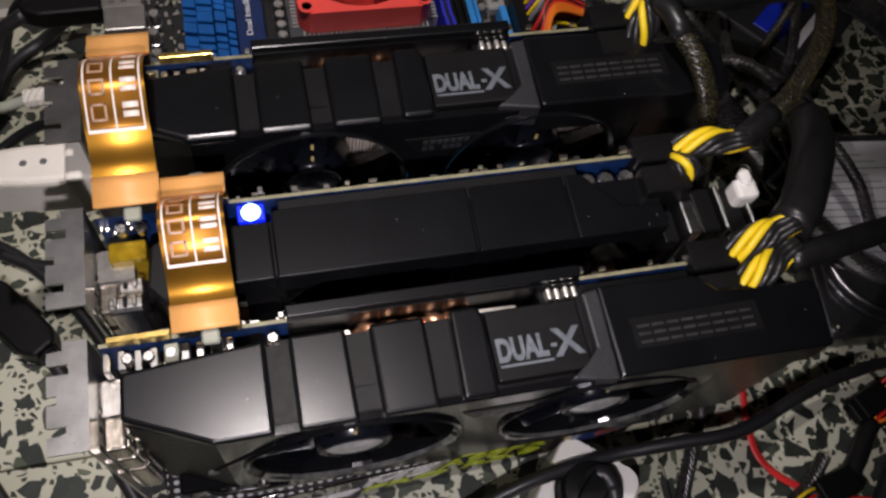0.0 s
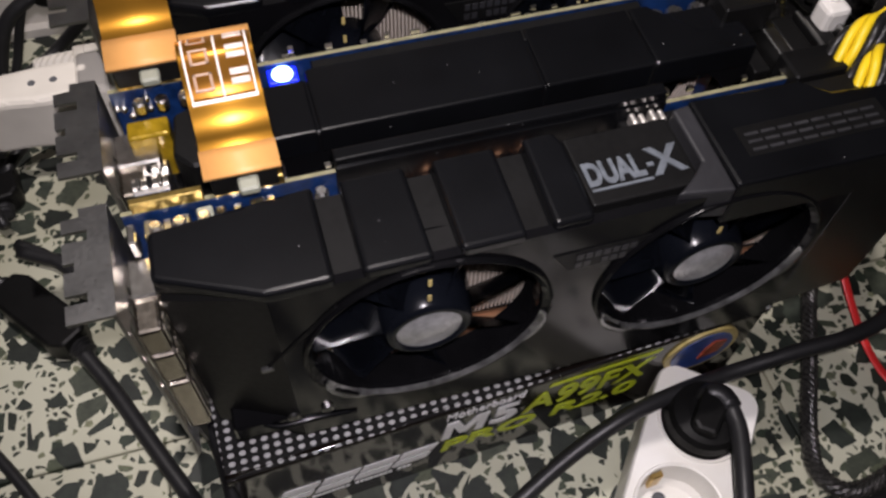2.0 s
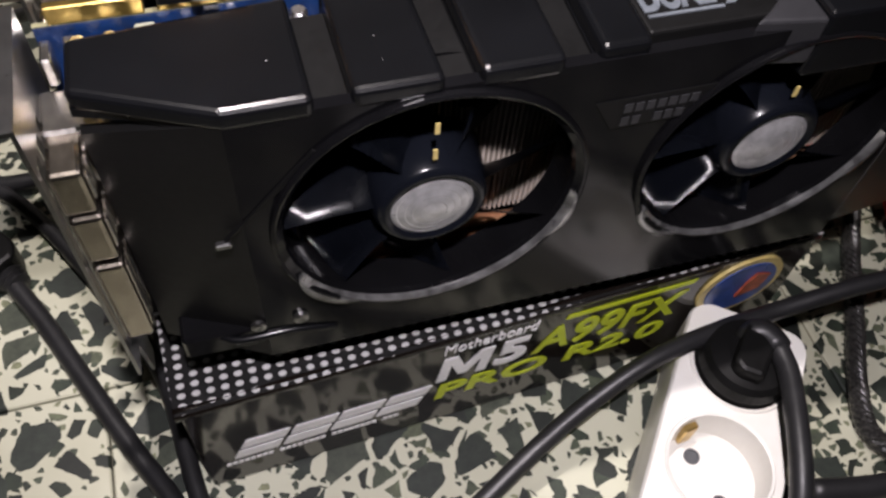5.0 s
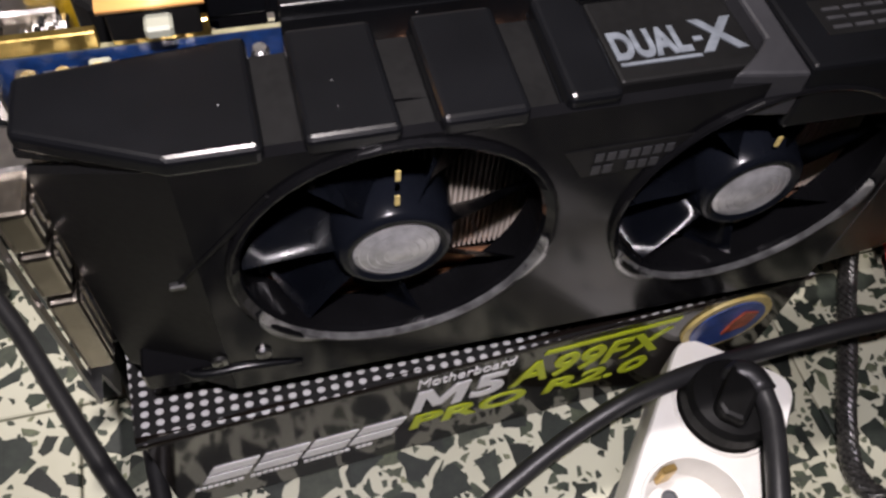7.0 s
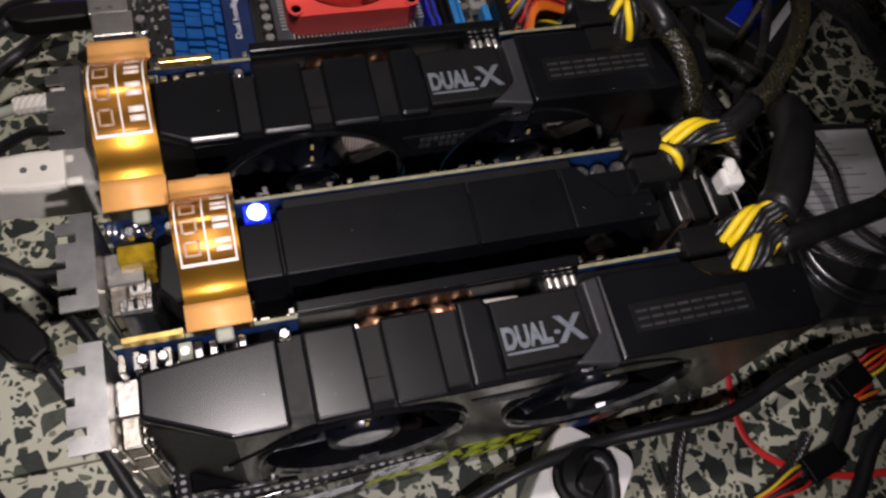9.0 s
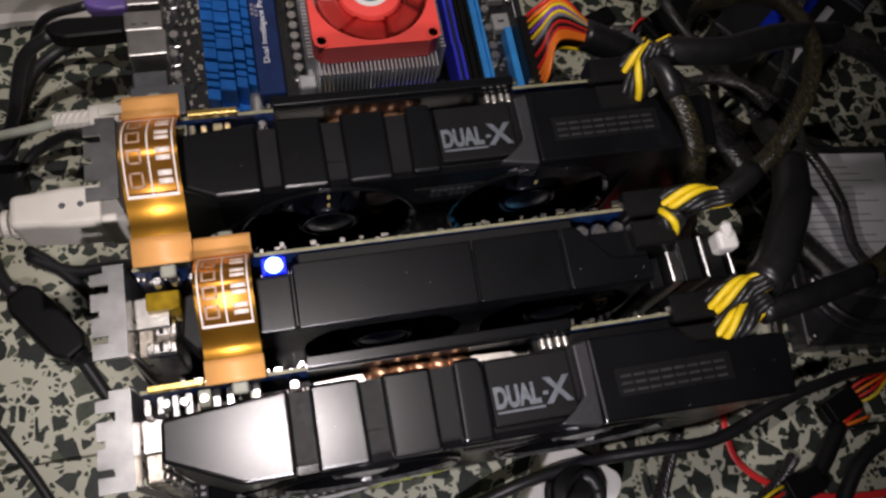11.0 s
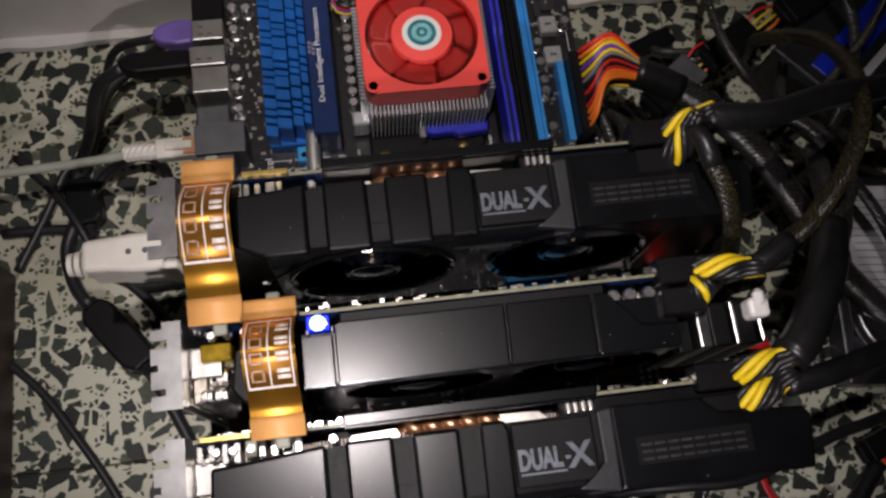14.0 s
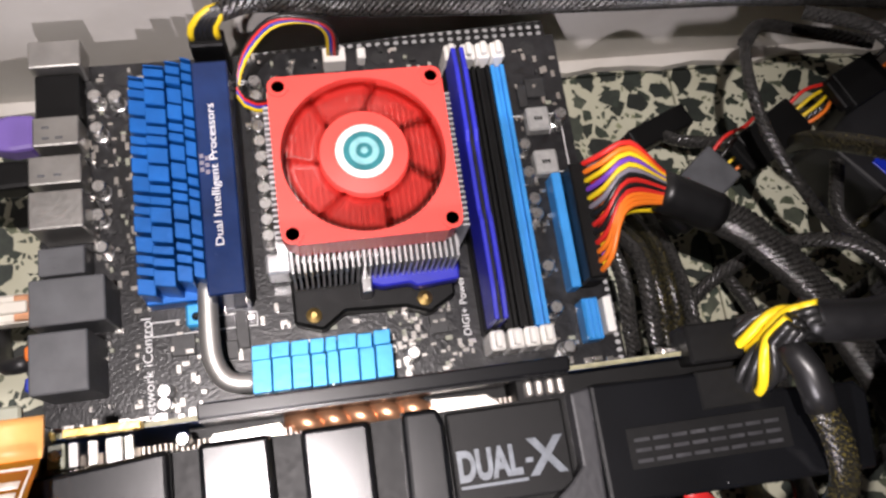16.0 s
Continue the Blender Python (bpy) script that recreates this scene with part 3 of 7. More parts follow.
def plate_with_holes(bm, x0, x1, z0, z1, holes, y0, y1, n=40):
    """A slab in the x-z plane, thick from y0 to y1, with round holes side by side."""
    cuts = [x0] + [(a[0][0] + b[0][0]) / 2 for a, b in zip(holes, holes[1:])] + [x1]
    for (c, r), xa, xb in zip(holes, cuts, cuts[1:]):
        ang = sorted({2 * math.pi * i / n for i in range(n)} | {math.atan2(z - c[1], x - c[0]) % (2 * math.pi) for x in (xa, xb) for z in (z0, z1)})
        inner, outer = [], []
        for a in ang:
            dx, dz = math.cos(a), math.sin(a)
            t = min(((xb if dx > 0 else xa) - c[0]) / dx if abs(dx) > 1e-9 else 9, ((z1 if dz > 0 else z0) - c[1]) / dz if abs(dz) > 1e-9 else 9)
            inner.append((c[0] + r * dx, c[1] + r * dz))
            outer.append((c[0] + max(t, r * 1.001) * dx, c[1] + max(t, r * 1.001) * dz))
        vi = [[bm.verts.new((u, y, w)) for u, w in inner] for y in (y0, y1)]
        vo = [[bm.verts.new((u, y, w)) for u, w in outer] for y in (y0, y1)]
        k = len(ang)
        for i in range(k):
            j = (i + 1) % k
            bm.faces.new((vi[0][i], vi[0][j], vo[0][j], vo[0][i]))
            bm.faces.new((vi[1][i], vo[1][i], vo[1][j], vi[1][j]))
            bm.faces.new((vi[0][i], vi[1][i], vi[1][j], vi[0][j]))
            bm.faces.new((vo[0][i], vo[0][j], vo[1][j], vo[1][i]))
    bmesh.ops.remove_doubles(bm, verts=bm.verts[:], dist=1e-5)
    bmesh.ops.recalc_face_normals(bm, faces=bm.faces[:])


def fan_of_card(card, c, y, r, turn):
    """A black cooler fan: pitched blades about a hub with a foil disc; seen from -y it turns clockwise."""
    bm = nb()
    lathe(bm, [(0.0175, -0.014), (0.0160, -0.004), (0.0149, 0.0004), (0.0138, 0.0018), (0.0120, 0.0021), (0.0114, 0.0010)], (c[0], y, c[1]), "y", 40)
    hub = part("fan_hub", bm, M_FANBLK, card, smooth=True)
    bm = nb()
    lathe(bm, [(0.0113, 0.0006), (0.0111, 0.0012), (0.0099, 0.0017), (0.0096, 0.0016), (0.0078, 0.0022), (0.0075, 0.0021), (0.0058, 0.0026), (0.0055, 0.0025), (0.0036, 0.0029), (0.0033, 0.0028), (0.0012, 0.0031), (0.0, 0.0031)],
          (c[0], y, c[1]), "y", 40)
    part("hub_disc", bm, M_HUB, hub, "ringed silver foil disc", smooth=False)
    for k in range(7):
        bm = nb()
        grid = []
        for i in range(5):
            rad = 0.0150 + (r - 0.0162) * i / 4
            row = []
            for j in range(7):
                s = j / 6
                ang = turn + 2 * math.pi * k / 7 - s * radians(42 - 7 * i / 4) + 0.10 * i / 4
                row.append(bm.verts.new((c[0] + rad * math.cos(ang), y + 0.0005 + (0.0130 + 0.0042 * i / 4) * s + 0.0012 * math.sin(math.pi * s), c[1] + rad * math.sin(ang))))
            grid.append(row)
        for i in range(4):
            for j in range(6):
                bm.faces.new((grid[i][j], grid[i + 1][j], grid[i + 1][j + 1], grid[i][j + 1]))
        bmesh.ops.solidify(bm, geom=bm.faces[:], thickness=0.0009)
        part("fan_blade", bm, M_FANBLK, hub, smooth=True)


def bracket(card, y0, y1):
    """Two-slot steel bracket: an upright plate with slots and a notched flange bent outward on top."""
    z1 = CARD_TOP - 0.001
    bm = nb()
    out = [(-0.0155, y0), (-0.0155, y0 + 0.006), (-0.0095, y0 + 0.006), (-0.0095, y0 + 0.009), (-0.0155, y0 + 0.009), (-0.0155, y0 + 0.0165), (-0.0125, y0 + 0.0165),
           (-0.0125, y0 + 0.0195), (-0.0155, y0 + 0.0195), (-0.0155, y0 + 0.0265), (-0.0085, y0 + 0.0265), (-0.0085, y0 + 0.0300), (-0.0155, y0 + 0.0300), (-0.0155, y0 + 0.0345),
           (-0.0105, y0 + 0.0350), (-0.0105, y1), (-0.0025, y1), (-0.0025, y0)]
    prism(bm, out, z1 - 0.0012, z1)
    part("flange", bm, M_STEEL, card)
    bm = nb()
    lo = 0.088
    # upright plate with a row of long vent slots
    cells = [y0, y0 + 0.003, y0 + 0.0065, y0 + 0.0095, y0 + 0.013, y0 + 0.016, y0 + 0.0185, y1]
    for i, (a, b) in enumerate(zip(cells, cells[1:])):
        if i % 2 == 0:
            box(bm, -0.0035, -0.0025, a, b, lo, z1 - 0.0012)
        else:
            box(bm, -0.0035, -0.0025, a, b, lo, lo + 0.012)
            box(bm, -0.0035, -0.0025, a, b, z1 - 0.014, z1 - 0.0012)
    prism(bm, [(y0 + 0.014, 0.064), (y0 + 0.021, 0.064), (y0 + 0.024, lo), (y0 + 0.010, lo)], -0.0035, -0.0025, "x")
    part("upright_plate", bm, M_STEEL, card)
    for za, zb in ((0.104, 0.140), (0.143, 0.160), (0.162, 0.176)):
        bm = nb()
        box(bm, -0.0024, 0.0052, y0 + 0.0030, y0 + 0.0175, za, zb, bevel=0.0012, seg=2)
        shell = part("video_socket", bm, M_WARMCHROME, card, "bright warm-toned metal socket shell")
        for k in range(3):
            bm = nb()
            box(bm, 0.0050, 0.0058, y0 + 0.0045 + 0.0042 * k, y0 + 0.0070 + 0.0042 * k, za + 0.003, zb - 0.003, bevel=0.0003)
            part("spring_tab", bm, M_CHROME, shell)
    bm = nb()
    box(bm, -0.0025, 0.014, y1 - 0.022, y1 - 0.006, 0.125, 0.158, bevel=0.0008)
    part("video_socket", bm, M_CHROME, card, "bright metal video socket shell")
    bm = nb()
    box(bm, -0.0025, 0.012, y1 - 0.024, y1 - 0.010, 0.160, 0.178, bevel=0.0008)
    part("video_socket", bm, M_CHROME, card)


def board_bits(card, y, seed, x0=0.006, x1=0.235):
    """Small solder-side and edge parts along the card's upper rim."""
    random.seed(seed)
    bm = nb()
    for i in range(70):
        x = random.uniform(x0, x1)
        z = CARD_TOP - 0.004 - random.random() * 0.012
        w, h = random.uniform(0.001, 0.0035), random.uniform(0.001, 0.0025)
        box(bm, x, x + w, y + 0.0003, y + 0.0003 + random.uniform(0.0006, 0.0022), z, z + h)
    tagged(part("solder_bead", bm, M_CHROME, card, "small bright solder points"), kind="stuff")
    for x in (0.009, 0.016, 0.0235, 0.0585):
        bm = nb()
        lathe(bm, [(0.0022, 0.0), (0.0022, 0.0035), (0.0016, 0.0042), (0.0, 0.0042)], (x, y - 0.0060, CARD_TOP - 0.011), "z", 14)
        part("capacitor", bm, M_CAPTOP, card, "small silver capacitor")


def circuit_board(card, y, top, x1, material):
    bm = nb()
    prism(bm, [(0.0, CARD_Z + 0.006), (0.05, CARD_Z + 0.006), (0.05, CARD_Z), (0.135, CARD_Z), (0.135, CARD_Z + 0.006), (x1, CARD_Z + 0.006), (x1, top), (0.0, top)], y - 0.0016, y, "y")
    part("circuit_board", bm, material, card)
    bm = nb()
    box(bm, 0.0, x1, y - 0.0015, y - 0.0001, top, top + 0.0003)
    part("board_rim", bm, M_PCBEDGE, card, "pale cut edge of the circuit board")
    for xa in (0.0035, 0.0275):
        bm = nb()
        box(bm, xa, xa + 0.021, y - 0.0020, y + 0.0004, top + 0.0006, top + 0.0052, bevel=0.0003)
        part("bridge_finger", bm, M_GOLD, card, "gold edge contact strip")


def fin_stack(card, y0, y1, x0=0.018, x1=0.243):
    bm = nb()
    box(bm, x0, x0 + 0.0007, y0, y1, 0.1135, CARD_TOP - 0.0165)
    first = part("fin", bm, M_FINS, card)
    k = 1
    while x0 + 0.0016 * k < x1:
        fin = new("fin", first.data)
        fin.parent, fin.location = card, (0.0016 * k, 0, 0)
        k += 1
    for i, (xa, xb, zz) in enumerate(((0.030, 0.125, 0.1105), (0.045, 0.140, 0.1035), (0.125, 0.235, 0.1105), (0.140, 0.240, 0.1030))):
        bm = nb()
        tube(bm, [(xa, y0 - 0.001, zz), ((xa + xb) / 2, y0 - 0.002, zz + 0.003), (xb, y0 - 0.001, zz - 0.004)], 0.003, 10, 0.006)
        part("heat_pipe", bm, M_COPPER, card, "bare copper heat pipe", smooth=True)


def small_wordmark(card, x, y, z, w, h, m_ink, toward="up"):
    """Eight plain letter-sized sets of bars in a sunken panel, for the maker's mark."""
    cell = w / 8
    for i in range(8):
        a, b = cell * i, cell * (i + 0.80)
        q = [[(a, h * lo), (b, h * lo), (b, h * hi), (a, h * hi)] for lo, hi in ((0, 0.15), (0.43, 0.58), (0.85, 1.0))]
        strokes("maker_mark", q, facing(x, y, z, toward), m_ink, card, 0.0003, "dim silver maker's mark" if i == 0 else "")


def dual_fan_card(y, label):
    """Long two-fan card standing on edge; y is the back of its circuit board."""
    T = CARD_TOP
    card = thing("graphics_card", (0.0, y, CARD_Z), label, "graphics card", "graphics cards on the board")
    circuit_board(card, y, T - 0.0058, 0.245, M_BLUEPCB)
    bracket(card, y - 0.037, y + 0.001)
    board_bits(card, y, 3)
    fin_stack(card, y - 0.0205, y - 0.006)
    bm = nb()
    box(bm, 0.064, 0.174, y - 0.0020, y + 0.0026, T - 0.0050, T + 0.0006, bevel=0.0006, seg=2)
    box(bm, 0.064, 0.174, y + 0.0006, y + 0.0026, T - 0.014, T - 0.0050)
    box(bm, 0.064, 0.174, y - 0.0027, y - 0.0018, T - 0.022, T - 0.0030)
    part("stiffener", bm, M_SHROUD, card, "black stiffening bar behind the circuit board")
    random.seed(31)
    for i in range(9):
        bm = nb()
        xa = 0.0005 + 0.0052 * i
        box(bm, xa, xa + random.uniform(0.0025, 0.0048), y - random.uniform(0.0095, 0.0120), y - 0.0025, T - 0.016, T - random.uniform(0.0070, 0.0100), bevel=0.0005)
        part("board_component", bm, random.choice((M_CHROME, M_STEEL, M_CHIP, M_PALECONN)), card, "small part on the card's rim")
    # copper pipe bends and bright fin ends between board and shroud
    for i in range(5):
        bm = nb()
        tube(bm, [(0.089 + 0.0082 * i, y - 0.0034, T - 0.024), (0.092 + 0.0082 * i, y - 0.0048, T - 0.0172), (0.096 + 0.0082 * i, y - 0.0064, T - 0.0168), (0.098 + 0.0082 * i, y - 0.0074, T - 0.022)], 0.0036, 12, 0.002)
        part("heat_pipe", bm, M_COPPER, card, "bare copper heat pipe", smooth=True)
    for outline in ([(0.064, y - 0.0085), (0.066, y - 0.0050), (0.086, y - 0.0042), (0.088, y - 0.0085)], [(0.132, y - 0.0085), (0.132, y - 0.0035), (0.150, y - 0.0042), (0.155, y - 0.0085)]):
        bm = nb()
        prism(bm, outline, T - 0.024, T - 0.0150, bevel=0.0004)
        part("fin_end", bm, M_FINEND, card, "bright metal fin end")
    for i in range(4):
        bm = nb()
        box(bm, 0.1606 + 0.0034 * i, 0.1626 + 0.0034 * i, y - 0.0078, y - 0.0030, T - 0.016, T - 0.0046 - 0.0010 * (i % 2), bevel=0.0008, seg=2)
        part("fin_end", bm, M_FINEND, card, "bright metal fin end")
    # Dark fillers added in the gap, to hide the lit board face.
    for xa, xb, drop in ((0.058, 0.158, 0.0200), (0.158, 0.243, 0.0085)):
        bm = nb()
        box(bm, xa, xb - 0.0005, y - 0.0125, y - 0.0021, T - 0.040, T - drop, bevel=0.0005)
        part("gap_filler", bm, M_MATTBLK, card, "dark filler added between shroud and board")
    # shroud: floor under the blocks, four raised blocks, sunken name panel, long end block
    front, back = y - 0.042, y - 0.0085
    bm = nb()
    prism(bm, [(0.009, y - 0.0125), (0.056, back - 0.001), (0.135, back), (0.176, back), (0.176, front + 0.0008), (0.036, front + 0.0008), (0.009, y - 0.028)], T - 0.0073, T - 0.0062)
    # Matt black puts the shade of deeper gaps into the floor's material.
    shroud = part("shroud", bm, M_MATTBLK, card, "black plastic cooler shroud")
    for outline in ([(0.0075, y - 0.0130), (0.0555, y - 0.0088), (0.0555, front), (0.0360, front), (0.0070, y - 0.0290)],
                    [(0.0635, back), (0.0835, back), (0.0840, front), (0.0635, front)],
                    [(0.0920, back), (0.1120, back), (0.1118, front), (0.0922, front)],
                    [(0.1215, back + 0.001), (0.1320, back + 0.001), (0.1338, back - 0.004), (0.1332, front + 0.001), (0.1205, front + 0.001)]):
        bm = nb()
        prism(bm, outline, T - 0.0056, T, bevel=0.0016, seg=3)
        prism(bm, [(u, max(v, front + 0.0040)) for u, v in outline], T - 0.0072, T - 0.0050)
        part("raised_block", bm, M_SHROUD, shroud)
    bm = nb()
    prism(bm, [(0.1345, back - 0.001), (0.1700, back - 0.001), (0.1700, y - 0.034), (0.1660, y - 0.0365), (0.1345, y - 0.0365)], T - 0.014, T - 0.0022, bevel=0.0008, seg=2)
    part("name_panel", bm, M_MATTBLK, shroud, "matt black name panel")
    lettering("name", "DUAL", 0.0190, 0.0092, facing(0.1360, y - 0.0300, T - 0.0022, "up"), M_LOGO, shroud, bold=0.045)
    lettering("name", "-", 0.0022, 0.0014, facing(0.1562, y - 0.0268, T - 0.0022, "up"), M_LOGO, shroud)
    lettering("name", "X", 0.0118, 0.0108, facing(0.1568, y - 0.0308, T - 0.0022, "up"), M_LOGO, shroud, bold=0.03)
    strokes("name_rule", [[(0, 0), (0.020, 0), (0.020, 0.0009), (0, 0.0009)]], facing(0.1362, y - 0.0318, T - 0.0022, "up"), M_LOGO, shroud)
    bm = nb()
    prism(bm, [(0.1685, y - 0.034), (0.1725, y - 0.030), (0.1725, back), (0.1790, back + 0.001), (0.1780, front - 0.001), (0.1600, front + 0.002), (0.1640, y - 0.0375)], T - 0.0145, T - 0.0006, bevel=0.0009, seg=2)
    part("grey_step", bm, M_GREYEDGE, shroud, "worn grey step beside the name panel")
    bm = nb()
    prism(bm, [(0.1785, back + 0.0015), (0.2180, back + 0.0005), (0.2260, y - 0.0150), (0.2640, y - 0.0170), (0.2670, y - 0.0205), (0.2640, front - 0.0015), (0.1785, front - 0.0005)], T - 0.020, T + 0.0005, bevel=0.0012, seg=2)
    part("end_block", bm, M_SHROUD, shroud)
    bm = nb()
    box(bm, 0.1870, 0.2385, y - 0.0335, y - 0.0215, T + 0.0004, T + 0.0007, bevel=0.0001)
    part("mark_panel", bm, M_MATTBLK, shroud, "sunken black panel")
    small_wordmark(shroud, 0.1890, y - 0.0318, T + 0.0007, 0.0475, 0.0072, M_LOGODIM)
    # front face with two round openings
    fz = CARD_TOP - 0.0440
    holes = [((0.0835, fz - 0.0024), 0.0392), ((0.1830, fz - 0.0036), 0.0387)]
    bm = nb()
    plate_with_holes(bm, 0.036, 0.228, CARD_Z + 0.006, T - 0.0035, holes, front + 0.0004, front + 0.0035, 48)
    face = part("face", bm, M_GLOSSBLK, card, "gloss black fan face")
    bm = nb()
    prism(bm, [(0.007, CARD_Z + 0.010), (0.036, CARD_Z + 0.006), (0.036, T - 0.004), (0.007, T - 0.013)], 0, 1, "y")
    for v in bm.verts:
        v.co.y = (front + 0.0006 if v.co.x > 0.03 else y - 0.0285) + (0.003 if v.co.y > 0.5 else 0.0)
    part("slanted_cheek", bm, M_MATTBLK, card, "slanted matt black cheek")
    bm = nb()
    prism(bm, [(0.228, CARD_Z + 0.012), (0.262, CARD_Z + 0.020), (0.264, T - 0.012), (0.264, T - 0.003), (0.228, T - 0.003)], front + 0.0004, front + 0.004, "y", bevel=0.0008)
    part("face_end", bm, M_SHROUD, card)
    bm = nb()
    prism(bm, [(0.012, CARD_Z + 0.012), (0.200, CARD_Z + 0.006), (0.240, CARD_Z + 0.012), (0.240, CARD_Z + 0.018), (0.012, CARD_Z + 0.022)], front + 0.002, y - 0.012, "y", bevel=0.001)
    part("lower_lip", bm, M_GLOSSBLK, card)
    for (c, r) in holes:
        bm = nb()
        lathe(bm, [(r + 0.0030, -0.0010), (r + 0.0027, 0.0010), (r + 0.0020, 0.0014), (r + 0.0014, 0.0012), (r - 0.0004, -0.0004), (r - 0.0008, -0.0020), (r - 0.0004, -0.013), (r + 0.002, -0.013)], (c[0], front, c[1]), "y", 56, False)
        ring = part("fan_ring", bm, M_GLOSSBLK, face, smooth=False)
        # Pale arcs draw the sheen along the ring's lower half.
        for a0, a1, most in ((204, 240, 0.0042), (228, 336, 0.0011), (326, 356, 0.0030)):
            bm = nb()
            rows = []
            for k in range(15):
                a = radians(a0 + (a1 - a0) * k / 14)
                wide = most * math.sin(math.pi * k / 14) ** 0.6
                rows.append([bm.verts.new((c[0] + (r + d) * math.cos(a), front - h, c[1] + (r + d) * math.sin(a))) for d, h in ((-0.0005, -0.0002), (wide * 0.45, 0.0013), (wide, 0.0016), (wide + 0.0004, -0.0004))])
            for ra, rb in zip(rows, rows[1:]):
                for k in range(3):
                    bm.faces.new((ra[k], rb[k], rb[k + 1], ra[k + 1]))
            bmesh.ops.recalc_face_normals(bm, faces=bm.faces[:])
            part("sheen_arc", bm, M_RING, ring, "shiny arc drawn in for sheen on the fan ring", smooth=True)
        fan_of_card(card, c, front + 0.0025, r, 0.35)
        bm = nb()
        box(bm, c[0] - 0.004, c[0] + 0.004, front + 0.0205, front + 0.0212, CARD_Z + 0.012, c[1])
        box(bm, c[0] + 0.012, c[0] + 0.019, front + 0.0203, front + 0.0212, c[1] + 0.014, c[1] + 0.034)
        part("fan_arm", bm, M_MATTBLK, card)
        # yellow ticks that draw a reflection near the top of the fan
        bm = nb()
        for dz in (0.018, 0.027):
            box(bm, c[0] - 0.0008, c[0] + 0.0004, front + 0.0016, front + 0.0020, c[1] + dz, c[1] + dz + 0.0034)
        part("reflection_tick", bm, M_LABELGOLD, card, "small yellow tick drawn in for a reflection")
    bm = nb()
    prism(bm, [(0.122, T - 0.017), (0.158, T - 0.017), (0.150, T - 0.027), (0.128, T - 0.027)], front - 0.0001, front + 0.0006, "y")
    part("face_plate", bm, M_MATTBLK, face, "dark plate with worn print")
    strokes("worn_print", [[(0.003 * i, 0), (0.003 * i + 0.0022, 0), (0.003 * i + 0.0022, 0.0028), (0.003 * i, 0.0028)] for i in range(7)] + [[(0.003 * i, -0.0045), (0.003 * i + 0.0022, -0.0045), (0.003 * i + 0.0022, -0.0017), (0.003 * i, -0.0017)] for i in (0, 1, 3, 4, 5)],
            facing(0.130, front - 0.0002, T - 0.0215, "front"), M_GREYEDGE, face)
    bm = nb()
    prism(bm, [(0.0300, T - 0.0440), (0.0322, T - 0.0420), (0.0560, T - 0.0160), (0.0540, T - 0.0155)], front - 0.0002, front + 0.0012, "y")
    part("cheek_groove", bm, M_MATTBLK, face)
    bm = nb()
    box(bm, 0.0285, 0.0325, front - 0.0008, front + 0.0010, T - 0.0450, T - 0.0430, bevel=0.0004)
    part("rivet", bm, M_STEEL, face, "small steel rivet")
    bm = nb()
    tube(bm, [(0.0180, y - 0.0335, CARD_Z + 0.0190), (0.0260, front + 0.0010, CARD_Z + 0.0192), (0.0420, front + 0.0002, CARD_Z + 0.0195), (0.0560, front + 0.0006, CARD_Z + 0.0160)], 0.0013, 10, 0.003)
    part("face_rib", bm, M_SHROUD, face, "rounded black rib under the fan", smooth=True)
    for x in (0.034, 0.046):
        bm = nb()
        lathe(bm, [(0.0022, 0.0), (0.0022, 0.0012), (0.0012, 0.0016), (0, 0.0012)], (x, front + 0.0004, CARD_Z + 0.026), "y", 14)
        part("screw", bm, M_STEEL, face)
    return card


card_a = dual_fan_card(0.127, "long black two-fan graphics card standing upright in the board")
card_c = copy_thing(card_a, pose(0.0, 0.0095, CARD_Z))
tagged(card_c, "long black two-fan graphics card standing above the carton's printed front")


